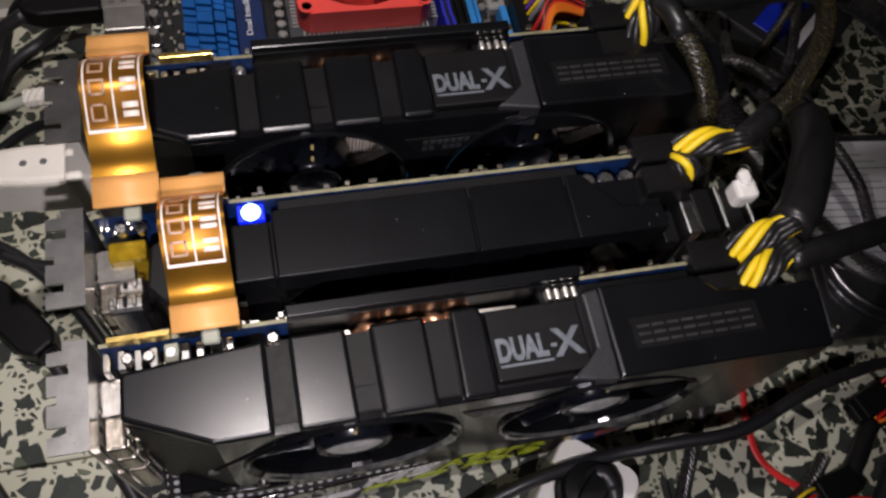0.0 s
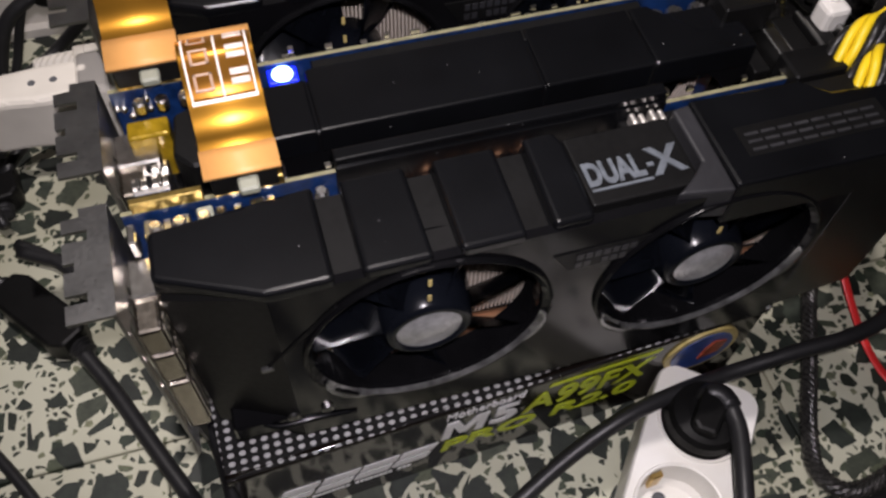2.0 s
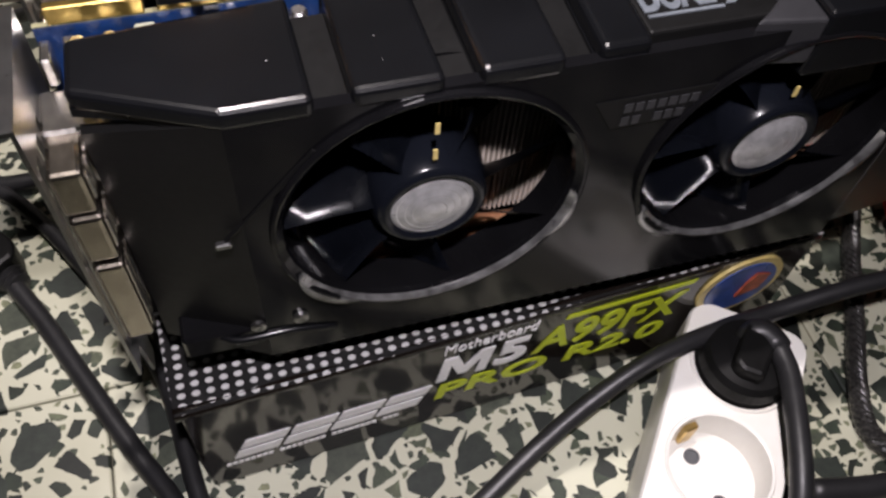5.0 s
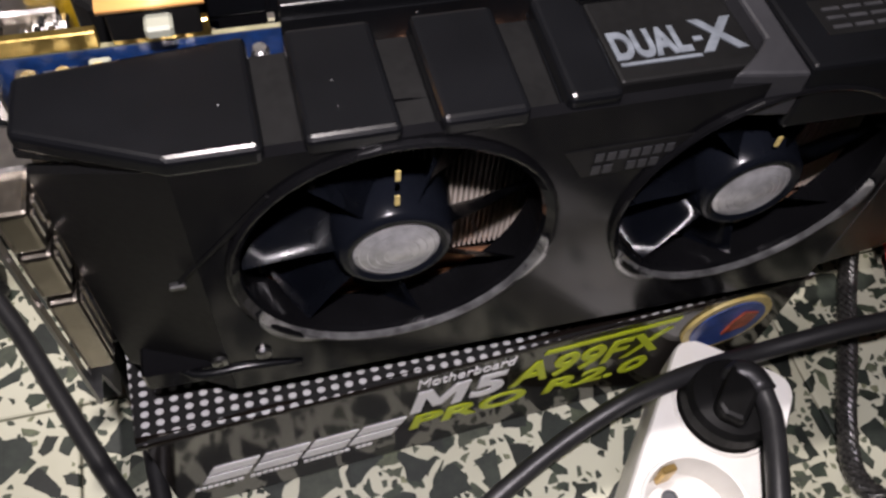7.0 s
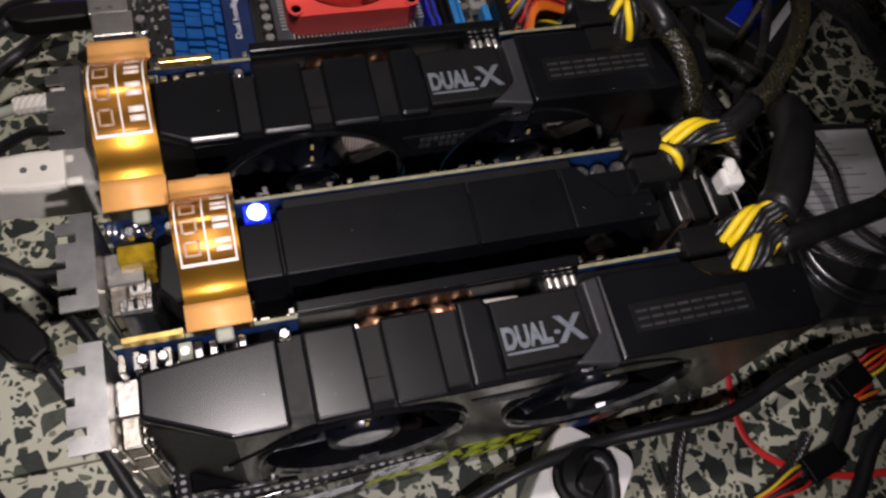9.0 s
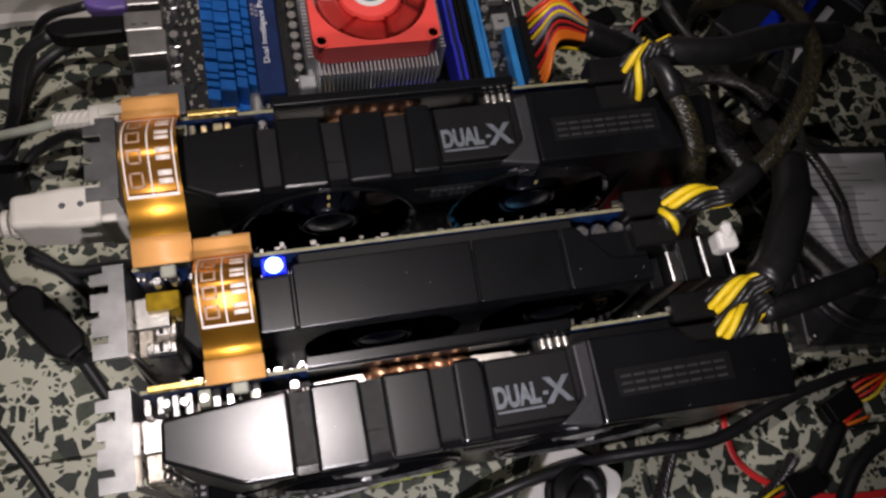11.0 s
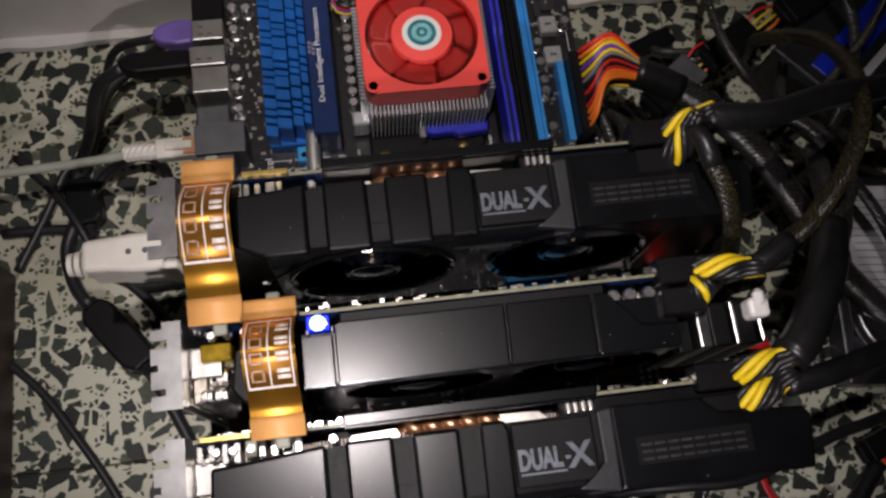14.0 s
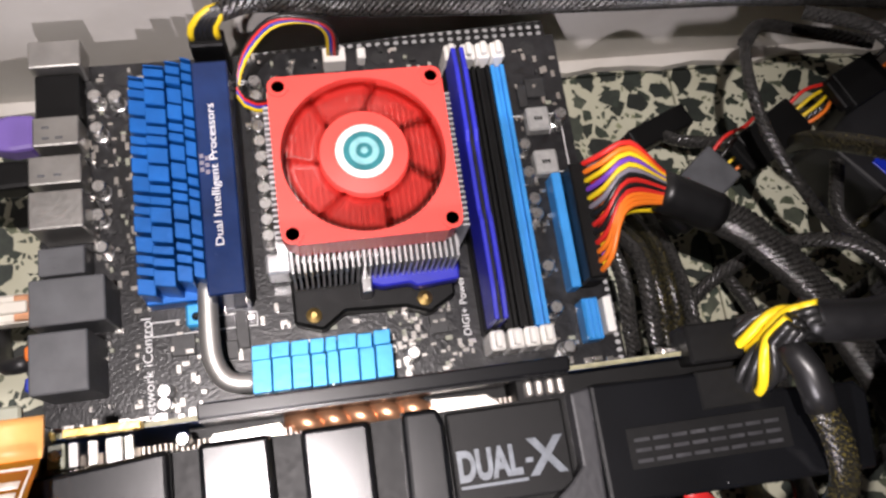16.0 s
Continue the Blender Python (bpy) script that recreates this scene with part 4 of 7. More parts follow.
def plain_card(y):
    """The middle card: a plain folded shroud, parts bare at its far end, a blue lamp on its board."""
    T = CARD_TOP
    card = thing("graphics_card", (0.0, y, CARD_Z), "black graphics card with plain shroud, bare board end and blue lamp", "graphics card", "graphics cards on the board")
    circuit_board(card, y, T - 0.0058, 0.236, M_BLUEPCB)
    bracket(card, y - 0.037, y + 0.001)
    board_bits(card, y, 8)
    fin_stack(card, y - 0.0150, y - 0.006, 0.05, 0.215)
    front, back = y - 0.0345, y - 0.0062
    bm = nb()
    prism(bm, [(0.047, back - 0.004), (0.219, back - 0.004), (0.219, front + 0.001), (0.047, front + 0.001)], T - 0.018, T - 0.0068, bevel=0.0006)
    shroud = part("shroud", bm, M_SHROUD, card, "plain black folded shroud")
    for outline in ([(0.0475, back - 0.005), (0.0622, back - 0.005), (0.0622, front), (0.0475, front)],
                    [(0.0630, back - 0.001), (0.0660, back), (0.1400, back), (0.1390, front), (0.0630, front)],
                    [(0.1408, back), (0.1800, back), (0.1795, front), (0.1398, front)],
                    [(0.1808, back), (0.1880, back), (0.2020, back - 0.0165), (0.2185, back - 0.0175), (0.2185, front), (0.1803, front)]):
        bm = nb()
        prism(bm, outline, T - 0.016, T - 0.0055, bevel=0.0008, seg=2)
        part("raised_block", bm, M_SHROUD, shroud)
    bm = nb()
    prism(bm, [(0.0190, y - 0.014), (0.0330, y - 0.009), (0.0465, y - 0.009), (0.0465, y - 0.037), (0.0220, y - 0.037), (0.0170, y - 0.031)], T - 0.030, T - 0.007, bevel=0.001)
    part("blower_end", bm, M_MATTBLK, card, "matt black shroud end")
    # Added dark filler: keeps the gap behind the shroud black.
    bm = nb()
    box(bm, 0.066, 0.187, y - 0.0110, y - 0.0021, T - 0.040, T - 0.0063, bevel=0.0005)
    part("gap_filler", bm, M_MATTBLK, card, "dark filler added between shroud and board")
    # sockets behind the bracket, with amber tape against the board
    bm = nb()
    box(bm, 0.0030, 0.0165, y - 0.0165, y - 0.0085, T - 0.034, T - 0.0125, bevel=0.0010, seg=2)
    part("amber_tape", bm, M_AMBERTAPE, card, "glossy amber tape over a socket")
    for ya, yb, zz in ((0.0345, 0.0270, 0.018), (0.0262, 0.0182, 0.0205)):
        bm = nb()
        prism(bm, [(y - ya, T - 0.055), (y - yb, T - 0.055), (y - yb, T - zz - 0.002), (y - yb - 0.002, T - zz), (y - ya + 0.002, T - zz), (y - ya, T - zz - 0.002)], 0.0012, 0.0135, "x", bevel=0.0006)
        shell = part("socket_shell", bm, M_CHROME, card, "bright metal socket shell")
        for k in range(3):
            bm = nb()
            box(bm, 0.0030 + 0.0034 * k, 0.0046 + 0.0034 * k, y - ya + 0.0016, y - yb - 0.0016, T - zz - 0.0004, T - zz + 0.0012, bevel=0.0004)
            part("shell_tab", bm, M_CHROME if k != 1 else M_MATTBLK, shell)
    random.seed(12)
    for k in range(7):
        bm = nb()
        xx, zz = random.uniform(0.001, 0.016), T - random.uniform(0.008, 0.018)
        lathe(bm, [(0.0014, 0.0), (0.0014, 0.0012), (0.0008, 0.0020), (0.0, 0.0021)], (xx, y - 0.0018, zz), "y", 12)
        part("solder_pin", bm, M_CHROME, card, "shiny solder pin")
    fz = CARD_TOP - 0.046
    holes = [((0.100, fz), 0.036), ((0.182, fz), 0.036)]
    bm = nb()
    plate_with_holes(bm, 0.050, 0.219, CARD_Z + 0.006, T - 0.008, holes, front + 0.0006, front + 0.0035, 44)
    face = part("face", bm, M_GLOSSBLK, card, "gloss black fan face")
    for (c, r) in holes:
        fan_of_card(card, c, front + 0.0025, r, 0.15)
    # bare end: chokes, capacitors and the metal mounting plate
    for i, (xa, xb, mm, zz) in enumerate(((0.2215, 0.2285, M_MATTBLK, 0.176), (0.2300, 0.2360, M_STEEL, 0.182), (0.2370, 0.2460, M_MATTBLK, 0.180), (0.2470, 0.2492, M_STEEL, 0.182), (0.2500, 0.2590, M_MATTBLK, 0.178), (0.2598, 0.2620, M_STEEL, 0.181))):
        bm = nb()
        box(bm, xa, xb, y - 0.036, y - 0.015, 0.120, zz, bevel=0.0009, seg=2)
        part("end_plate", bm, mm, card, "upright end plate of the cooler")
    bm = nb()
    box(bm, 0.190, 0.222, y - 0.017, y - 0.006, T - 0.032, T - 0.016, bevel=0.0008)
    part("mounting_plate", bm, M_PORTGREY, card, "dull metal mounting plate")
    for x in (0.192, 0.200, 0.209):
        bm = nb()
        lathe(bm, [(0.0035, 0), (0.0035, 0.008), (0.0028, 0.009), (0, 0.009)], (x, y - 0.008, T - 0.018), "z", 16)
        part("capacitor", bm, M_CAPTOP, card, "small silver capacitor")
    bm = nb()
    box(bm, 0.2545, 0.2645, y - 0.0250, y - 0.0155, 0.176, 0.187, bevel=0.002, seg=2)
    box(bm, 0.2570, 0.2625, y - 0.0200, y - 0.0120, 0.184, 0.190, bevel=0.002)
    part("white_plug", bm, M_WHITEPL, card, "white plastic wire plug")
    # lamp
    bm = nb()
    box(bm, 0.0510, 0.0610, y - 0.0090, y - 0.0022, T - 0.010, T - 0.0070, bevel=0.0004)
    led = part("lamp_base", bm, M_LED, card, "small square lamp glowing blue")
    bm = nb()
    lathe(bm, [(0.0036, 0.0), (0.0034, 0.0006), (0.0020, 0.0011), (0, 0.0012)], (0.0560, y - 0.0056, T - 0.0070), "z", 20)
    part("lamp_dome", bm, M_LEDCORE, led, "bright blue-white lamp dome", smooth=True)
    return card


card_b = plain_card(0.060)


# ---- ribbon bridges between the cards ----
def bridge(x0, x1, ya, yb, label):
    """ya: the far card's board; yb: the near one's."""
    ob = thing("bridge_ribbon", ((x0 + x1) / 2, (ya + yb) / 2, CARD_TOP), label, "ribbon cable", "ribbon bridges")
    d = ya - yb
    T = CARD_TOP

    def at(s):
        """Point on the ribbon's run: 0 at the far board, 1 at the near one."""
        prof = ((0.0, 0.0075), (0.17, 0.0085), (0.24, 0.0165), (0.35, 0.0238), (0.45, 0.0246), (0.62, 0.0185), (0.74, 0.0105), (0.83, 0.0078), (1.0, 0.0055))
        for (s0, z0), (s1, z1) in zip(prof, prof[1:]):
            if s <= s1:
                k = (s - s0) / (s1 - s0)
                return ya + 0.005 - (d + 0.010) * s, T + z0 + (z1 - z0) * k
        return yb - 0.005, T + prof[-1][1]

    def smooth_at(s):
        w = [at(min(1, max(0, s + k * 0.022))) for k in (-2, -1, 0, 1, 2)]
        return sum(p[0] for p in w) / 5, sum(p[1] for p in w) / 5

    def strip(s0, s1, n, xa, xb, lift, thick):
        bm = nb()
        pts = [smooth_at(s0 + (s1 - s0) * i / n) for i in range(n + 1)]
        low = [[bm.verts.new((x, y, z + lift)) for x in (xa, xb)] for y, z in pts]
        top = [[bm.verts.new((x, y, z + lift + thick)) for x in (xa, xb)] for y, z in pts]
        for i in range(n):
            bm.faces.new((top[i][0], top[i + 1][0], top[i + 1][1], top[i][1]))
            bm.faces.new((low[i][0], low[i][1], low[i + 1][1], low[i + 1][0]))
            for k in (0, 1):
                bm.faces.new((low[i][k], low[i + 1][k], top[i + 1][k], top[i][k]))
        for i in (0, n):
            bm.faces.new((low[i][0], low[i][1], top[i][1], top[i][0]))
        bmesh.ops.recalc_face_normals(bm, faces=bm.faces[:])
        for f in bm.faces:
            f.smooth = abs(f.normal.x) < 0.5 and len({round(v.co.x, 5) for v in f.verts}) == 2 and f.calc_area() > (xb - xa) * 0.0004
        return bm

    part("ribbon", strip(0.14, 0.86, 40, x0, x1, 0, 0.0004), M_KAPTON, ob, "shiny amber flexible ribbon")
    panel = part("printed_panel", strip(0.19, 0.66, 30, x0 + 0.0012, x1 - 0.0012, 0.0004, 0.0002), M_KAPTONPANEL, ob, "brown printed panel with white frame")
    e = 0.0007
    for xa, xb, s0, s1 in ((x0 + 0.0012, x0 + 0.0012 + e, 0.19, 0.66), (x1 - 0.0012 - e, x1 - 0.0012, 0.19, 0.66), ((x0 + x1) / 2 - e / 2, (x0 + x1) / 2 + e / 2, 0.19, 0.66), (x0 + 0.0012, x1 - 0.0012, 0.655, 0.668), (x0 + 0.0012, x1 - 0.0012, 0.185, 0.195)):
        part("white_line", strip(s0, s1, 24, xa, xb, 0.0006, 0.00015), M_RIBINK, panel, "")
    # letter-sized shapes of the printed mark
    w = (x1 - x0) / 2
    for i in range(4):
        s0 = 0.23 + 0.108 * i
        xa = (x0 + x1) / 2 + 0.0028
        part("mark_bar", strip(s0, s0 + 0.026, 3, xa, xa + 0.0054, 0.0006, 0.00015), M_RIBINK, panel)
        part("mark_bar", strip(s0 + 0.038, s0 + 0.062, 3, xa, xa + 0.0054, 0.0006, 0.00015), M_RIBINK, panel)
        xa = x0 + 0.0030
        part("mark_ring", strip(s0, s0 + 0.010, 2, xa, xa + 0.0055, 0.0006, 0.00015), M_RIBINKDIM, panel)
        part("mark_ring", strip(s0 + 0.062, s0 + 0.072, 2, xa, xa + 0.0055, 0.0006, 0.00015), M_RIBINKDIM, panel)
        part("mark_ring", strip(s0, s0 + 0.072, 5, xa, xa + 0.0009, 0.0006, 0.00015), M_RIBINKDIM, panel)
        part("mark_ring", strip(s0, s0 + 0.072, 5, xa + 0.0046, xa + 0.0055, 0.0006, 0.00015), M_RIBINKDIM, panel)
    for s0, s1, yy in ((0.0, 0.16, ya), (0.84, 1.0, yb)):
        stiff = part("stiffener", strip(s0, s1, 4, x0 - 0.0004, x1 + 0.0004, -0.0004, 0.0012), M_TAN, ob, "matt tan stiffener")
        bm = nb()
        box(bm, x0 + 0.001, x1 - 0.001, yy - 0.0035, yy + 0.0018, T - 0.003, T + 0.0052, bevel=0.0005)
        part("socket", bm, M_MATTBLK, ob, "black bridge socket")
        out = 1 if yy == ya else -1
        bm = nb()
        cx = (x0 + x1) / 2 + 0.001
        box(bm, cx - 0.003, cx + 0.003, yy + out * 0.0048 - 0.0034, yy + out * 0.0048 + 0.0034, T + 0.0004, T + 0.0036, bevel=0.0007)
        part("catch", bm, M_PALECONN, ob, "pale translucent catch")
    return ob


bridge(0.0030, 0.0252, 0.127, 0.060, "amber ribbon bridge clipped over two graphics cards")
bridge(0.0265, 0.0480, 0.060, 0.0095, "short amber ribbon bridge beside the blue lamp")


# ---- mainboard ----
BZ = 0.080
BX0, BX1, BY0, BY1 = -0.014, 0.230, -0.002, 0.303
board = thing("mainboard", (0.108, 0.150, 0.070), "black computer mainboard lying on its carton, crowded with parts", "circuit board")
bm = nb()
box(bm, BX0, BX1, BY0, BY1, BZ - 0.0016, BZ)
part("circuit_board", bm, M_PCB, board)
bm = nb()
for x in (0.02, 0.12, 0.21):
    for y in (0.02, 0.15, 0.285):
        lathe(bm, [(0.004, 0), (0.004, 0.0082)], (x, y, 0.0702), "z", 12)
tagged(part("solder_feet", bm, M_MATTBLK, board, "feet under the board"), kind="stuff")


def bbox(name, x0, x1, y0, y1, z1, material, label="", bevel=0.0005, z0=None, parent=None, seg=1):
    bm = nb()
    box(bm, x0, x1, y0, y1, BZ if z0 is None else z0, z1, bevel=bevel, seg=seg)
    return part(name, bm, material, parent or board, label)


# power-stage heatsink: rows of blue lamellae beside a navy cover
sink = bbox("power_heatsink", 0.0305, 0.0575, 0.185, 0.2845, 0.090, M_BLUESINK, "blue anodised finned heatsink")
random.seed(11)
y = 0.1855
row = 0
while y < 0.283:
    w = 0.0050 if row % 4 in (1, 2) else 0.0082
    w = min(w, 0.2845 - y)
    for c, (xa, xb, zz) in enumerate(((0.0300, 0.0372, 0.1030), (0.0378, 0.0462, 0.1095), (0.0468, 0.0528, 0.1085), (0.0533, 0.0576, 0.1090))):
        bm = nb()
        lean = 0.0016
        dy = 0.0011 * c
        prism(bm, [(xa, y + lean + dy), (xb, y + dy), (xb, y + w - 0.0015 + dy), (xa, y + w - 0.0015 + lean + dy)], 0.0895, zz + random.uniform(-0.0008, 0.0008), bevel=0.0003)
        part("fin_block", bm, M_BLUESINK, sink)
    y += w
    row += 1
cover = bbox("cover_plate", 0.0582, 0.0730, 0.1810, 0.2840, 0.1115, M_NAVY, "navy blue cover plate with white words", 0.0006)
lettering("cover_words", "Dual Intelligent Processors", 0.0625, 0.0042, facing(0.0672, 0.2015, 0.1115, "side"), M_WHITEINK, cover, 0.0002)
strokes("cover_emblem", [[(0.003 * i + s, k), (0.003 * i + 0.0018 + s, k), (0.003 * i + 0.0018 + s, k + 0.0017), (0.003 * i + s, k + 0.0017)] for i in range(3) for k, s in ((0, 0), (0.0022, 0.0012))],
        facing(0.0628, 0.2325, 0.1115, "side"), M_GREYWIRE, cover, 0.0002)
bm = nb()
tube(bm, [(0.0565, 0.190, 0.097), (0.0560, 0.170, 0.097), (0.0570, 0.157, 0.097), (0.0625, 0.1485, 0.097), (0.0740, 0.1465, 0.097)], 0.0042, 12, 0.003, squash=0.8)
part("heat_pipe", bm, M_PIPE, board, "flattened silver heat pipe", smooth=True)
bm = nb()
prism(bm, [(0.0460, 0.174), (0.0540, 0.174), (0.0540, 0.184), (0.0460, 0.184)], 0.0815, 0.0905, bevel=0.001)
part("screw_tab", bm, M_LIGHTBLUE, board, "sky blue screw tab")
bbox("tab_screw", 0.0485, 0.0520, 0.1765, 0.1800, 0.0915, M_MATTBLK, bevel=0.001)
north = bbox("chipset_heatsink", 0.0720, 0.1280, 0.1410, 0.1605, 0.0900, M_LIGHTBLUE, "sky blue chipset heatsink")
for i, (xa, xb) in enumerate(((0.0722, 0.0795), (0.0800, 0.0872), (0.0877, 0.0948), (0.0953, 0.1010), (0.1015, 0.1060), (0.1065, 0.1140), (0.1145, 0.1205), (0.1210, 0.1278))):
    for ya, yb, zz in ((0.1410, 0.1540, 0.1075), (0.1545, 0.1605, 0.1055 if i % 2 else 0.1040)):
        bm = nb()
        prism(bm, [(xa, ya), (xb, ya), (xb + 0.0006, yb), (xa + 0.0006, yb)], 0.0895, zz - (0.002 if i in (3, 6) else 0), bevel=0.0003)
        part("fin_block", bm, M_LIGHTBLUE, north)

# processor cooler
cooler = thing("processor_cooler", (0.1245, 0.225, BZ), "red square fan on an aluminium processor cooler", "cooler")
bm = nb()
box(bm, 0.0915, 0.161, 0.190, 0.258, 0.088, 0.112)
part("cooler_core", bm, M_ALU, cooler, "aluminium cooler core")
for k in range(26):
    bm = nb()
    yy = 0.1960 + 0.00235 * k
    box(bm, 0.0868, 0.0930, yy, yy + 0.0009, 0.088, 0.1215)
    part("fin", bm, M_ALU, cooler)
    bm = nb()
    box(bm, 0.1595, 0.1650, yy, yy + 0.0009, 0.088, 0.1215)
    part("fin", bm, M_ALU, cooler)
for k in range(29):
    bm = nb()
    xx = 0.0920 + 0.00235 * k
    box(bm, xx, xx + 0.0009, 0.1835, 0.2600, 0.100 if 0.122 < xx < 0.132 else 0.094, 0.1222)
    part("fin", bm, M_ALU, cooler)
bm = nb()
box(bm, 0.0810, 0.0910, 0.1900, 0.1990, 0.084, 0.100, bevel=0.001)
part("clip_block", bm, M_ALU, cooler, "bare aluminium clip block")
FC, FZ = (0.1247, 0.2250), 0.1380
bm = nb()
H = 0.0350
# square frame with a round opening, corners rounded
nn = 64
inner, outer = [], []
for i in range(nn):
    a = 2 * math.pi * i / nn
    dx, dy = math.cos(a), math.sin(a)
    t = H / max(abs(dx), abs(dy))
    t = min(t, 0.0462)
    inner.append((FC[0] + 0.0322 * dx, FC[1] + 0.0322 * dy))
    outer.append((FC[0] + t * dx, FC[1] + t * dy))
for zz0, zz1 in ((0.1230, FZ),):
    vi = [[bm.verts.new((u, v, z)) for u, v in inner] for z in (zz0, zz1)]
    vo = [[bm.verts.new((u, v, z)) for u, v in outer] for z in (zz0, zz1)]
    for i in range(nn):
        j = (i + 1) % nn
        bm.faces.new((vi[1][i], vi[1][j], vo[1][j], vo[1][i]))
        bm.faces.new((vi[0][i], vo[0][i], vo[0][j], vi[0][j]))
        bm.faces.new((vi[0][i], vi[0][j], vi[1][j], vi[1][i]))
        bm.faces.new((vo[0][i], vo[1][i], vo[1][j], vo[0][j]))
bmesh.ops.recalc_face_normals(bm, faces=bm.faces[:])
frame_part = part("fan_frame", bm, M_RED, cooler, "bright red square fan frame")
for sx in (-1, 1):
    for sy in (-1, 1):
        c = (FC[0] + 0.0305 * sx, FC[1] + 0.0305 * sy)
        bm = nb()
        lathe(bm, [(0.0042, 0.0), (0.0042, 0.0008), (0.0026, 0.0008), (0.0026, -0.0016), (0.0, -0.0016)], (c[0], c[1], FZ), "z", 20)
        boss = part("screw_boss", bm, M_RED, frame_part)
        bm = nb()
        lathe(bm, [(0.0023, 0.0), (0.0018, 0.0007), (0.0, 0.0009)], (c[0], c[1], FZ - 0.0014), "z", 14)
        part("screw", bm, M_MATTBLK, frame_part, "dark recessed screw")
bm = nb()
lathe(bm, [(0.0178, -0.012), (0.0180, -0.002), (0.0172, 0.0004), (0.0115, 0.0010), (0.0, 0.0010)], (FC[0], FC[1], FZ), "z", 40)
hub = part("fan_hub", bm, M_RED, cooler, "red fan hub", smooth=False)
for r, h, mm, lab in ((0.0112, 0.0013, M_WHITEPL, "white sticker ring"), (0.0082, 0.0015, M_TEAL, "dark teal sticker"), (0.0058, 0.0017, M_PALETEAL, "pale teal sticker"), (0.0032, 0.0019, M_TEAL, ""), (0.0014, 0.0021, M_PALETEAL, "")):
    bm = nb()
    lathe(bm, [(r, h - 0.0003), (r, h), (0, h)], (FC[0], FC[1], FZ), "z", 36)
    part("hub_sticker", bm, mm, hub, lab)
for k in range(7):
    bm = nb()
    grid = []
    for i in range(5):
        rad = 0.0174 + 0.0138 * i / 4
        roww = []
        for j in range(7):
            s = j / 6
            a = 0.55 + 2 * math.pi * k / 7 + s * radians(55) - 0.16 * i / 4
            roww.append(bm.verts.new((FC[0] + rad * math.cos(a), FC[1] + rad * math.sin(a), FZ - 0.0014 - 0.0026 * s)))
        grid.append(roww)
    for i in range(4):
        for j in range(6):
            bm.faces.new((grid[i][j], grid[i + 1][j], grid[i + 1][j + 1], grid[i][j + 1]))
    bmesh.ops.solidify(bm, geom=bm.faces[:], thickness=0.0009)
    part("fan_blade", bm, M_REDCLEAR, hub, "translucent red blade", smooth=True)
bm = nb()
prism(bm, [(0.1230, 0.1815), (0.1280, 0.1795), (0.1400, 0.1800), (0.1425, 0.1780), (0.1610, 0.1795), (0.1615, 0.1895), (0.1300, 0.1900), (0.1230, 0.1880)], 0.0930, 0.1005, bevel=0.0008)
part("cam_lever", bm, M_PURPLEBLUE, cooler, "violet-blue locking lever")
bm = nb()
prism(bm, [(0.0900, 0.1700), (0.1020, 0.1660), (0.1120, 0.1730), (0.1380, 0.1720), (0.1480, 0.1680), (0.1600, 0.1750), (0.1600, 0.1900), (0.0900, 0.1900)], 0.0812, 0.0905, bevel=0.0012)
part("mount_frame", bm, M_MATTBLK, cooler, "black plastic cooler mount")
bm = nb()
box(bm, 0.1190, 0.1240, 0.1770, 0.1960, 0.090, 0.1020, bevel=0.0008)
part("hook", bm, M_STEEL, cooler, "steel hook")
for x, y in ((0.0985, 0.1725), (0.1462, 0.1745)):
    bm = nb()
    lathe(bm, [(0.0034, 0), (0.0032, 0.0018), (0.0012, 0.0026), (0, 0.0026)], (x, y, 0.0902), "z", 18)
    part("mount_screw", bm, M_BRASS, cooler, "brass screw head", smooth=False)

# memory slots and the one module
for i, (x, mm) in enumerate(((0.1735, M_PURPLEBLUE), (0.1815, M_MATTBLK), (0.1885, M_MATTBLK), (0.1955, M_SLOTBLUE))):
    slot = bbox("memory_slot", x - 0.0034, x + 0.0034, 0.1560, 0.2825, 0.0900, M_SLOTBLUE if i == 3 else M_MATTBLK, "long memory slot", 0.0006)
    for s in (-1, 1):
        bbox("slot_wall", x + s * 0.0022 - 0.0010, x + s * 0.0022 + 0.0010, 0.1565, 0.2820, 0.0930, M_SLOTBLUE if i == 3 else M_MATTBLK, "", 0.0003, 0.0899, slot)
    for ya, yb in ((0.1470, 0.1555), (0.2830, 0.2910)):
        bm = nb()
        box(bm, x - 0.0032, x + 0.0032, ya, yb, BZ, 0.0985, bevel=0.0008)
        box(bm, x - 0.0014, x + 0.0014, ya + 0.001, yb - 0.001, 0.098, 0.1020, bevel=0.0006)
        part("slot_clip", bm, M_WHITEPL, slot, "white plastic slot clip")
module = thing("memory_module", (0.1735, 0.2195, 0.090), "violet-blue memory module standing in the first slot", "memory module")
for x0, x1 in ((0.1706, 0.1726), (0.1744, 0.1764)):
    bm = nb()
    prism(bm, [(0.1575, 0.0925), (0.2815, 0.0925), (0.2815, 0.1130), (0.2700, 0.1150), (0.2400, 0.1150), (0.2360, 0.1130), (0.2040, 0.1130), (0.2000, 0.1150), (0.1700, 0.1150), (0.1575, 0.1130)], x0, x1, "x", bevel=0.0004)
    part("heat_spreader", bm, M_PURPLEBLUE, module)
bm = nb()
box(bm, 0.1728, 0.1742, 0.1572, 0.2818, 0.0905, 0.1125)
part("module_board", bm, M_PCB, module)

# capacitors, chokes and headers


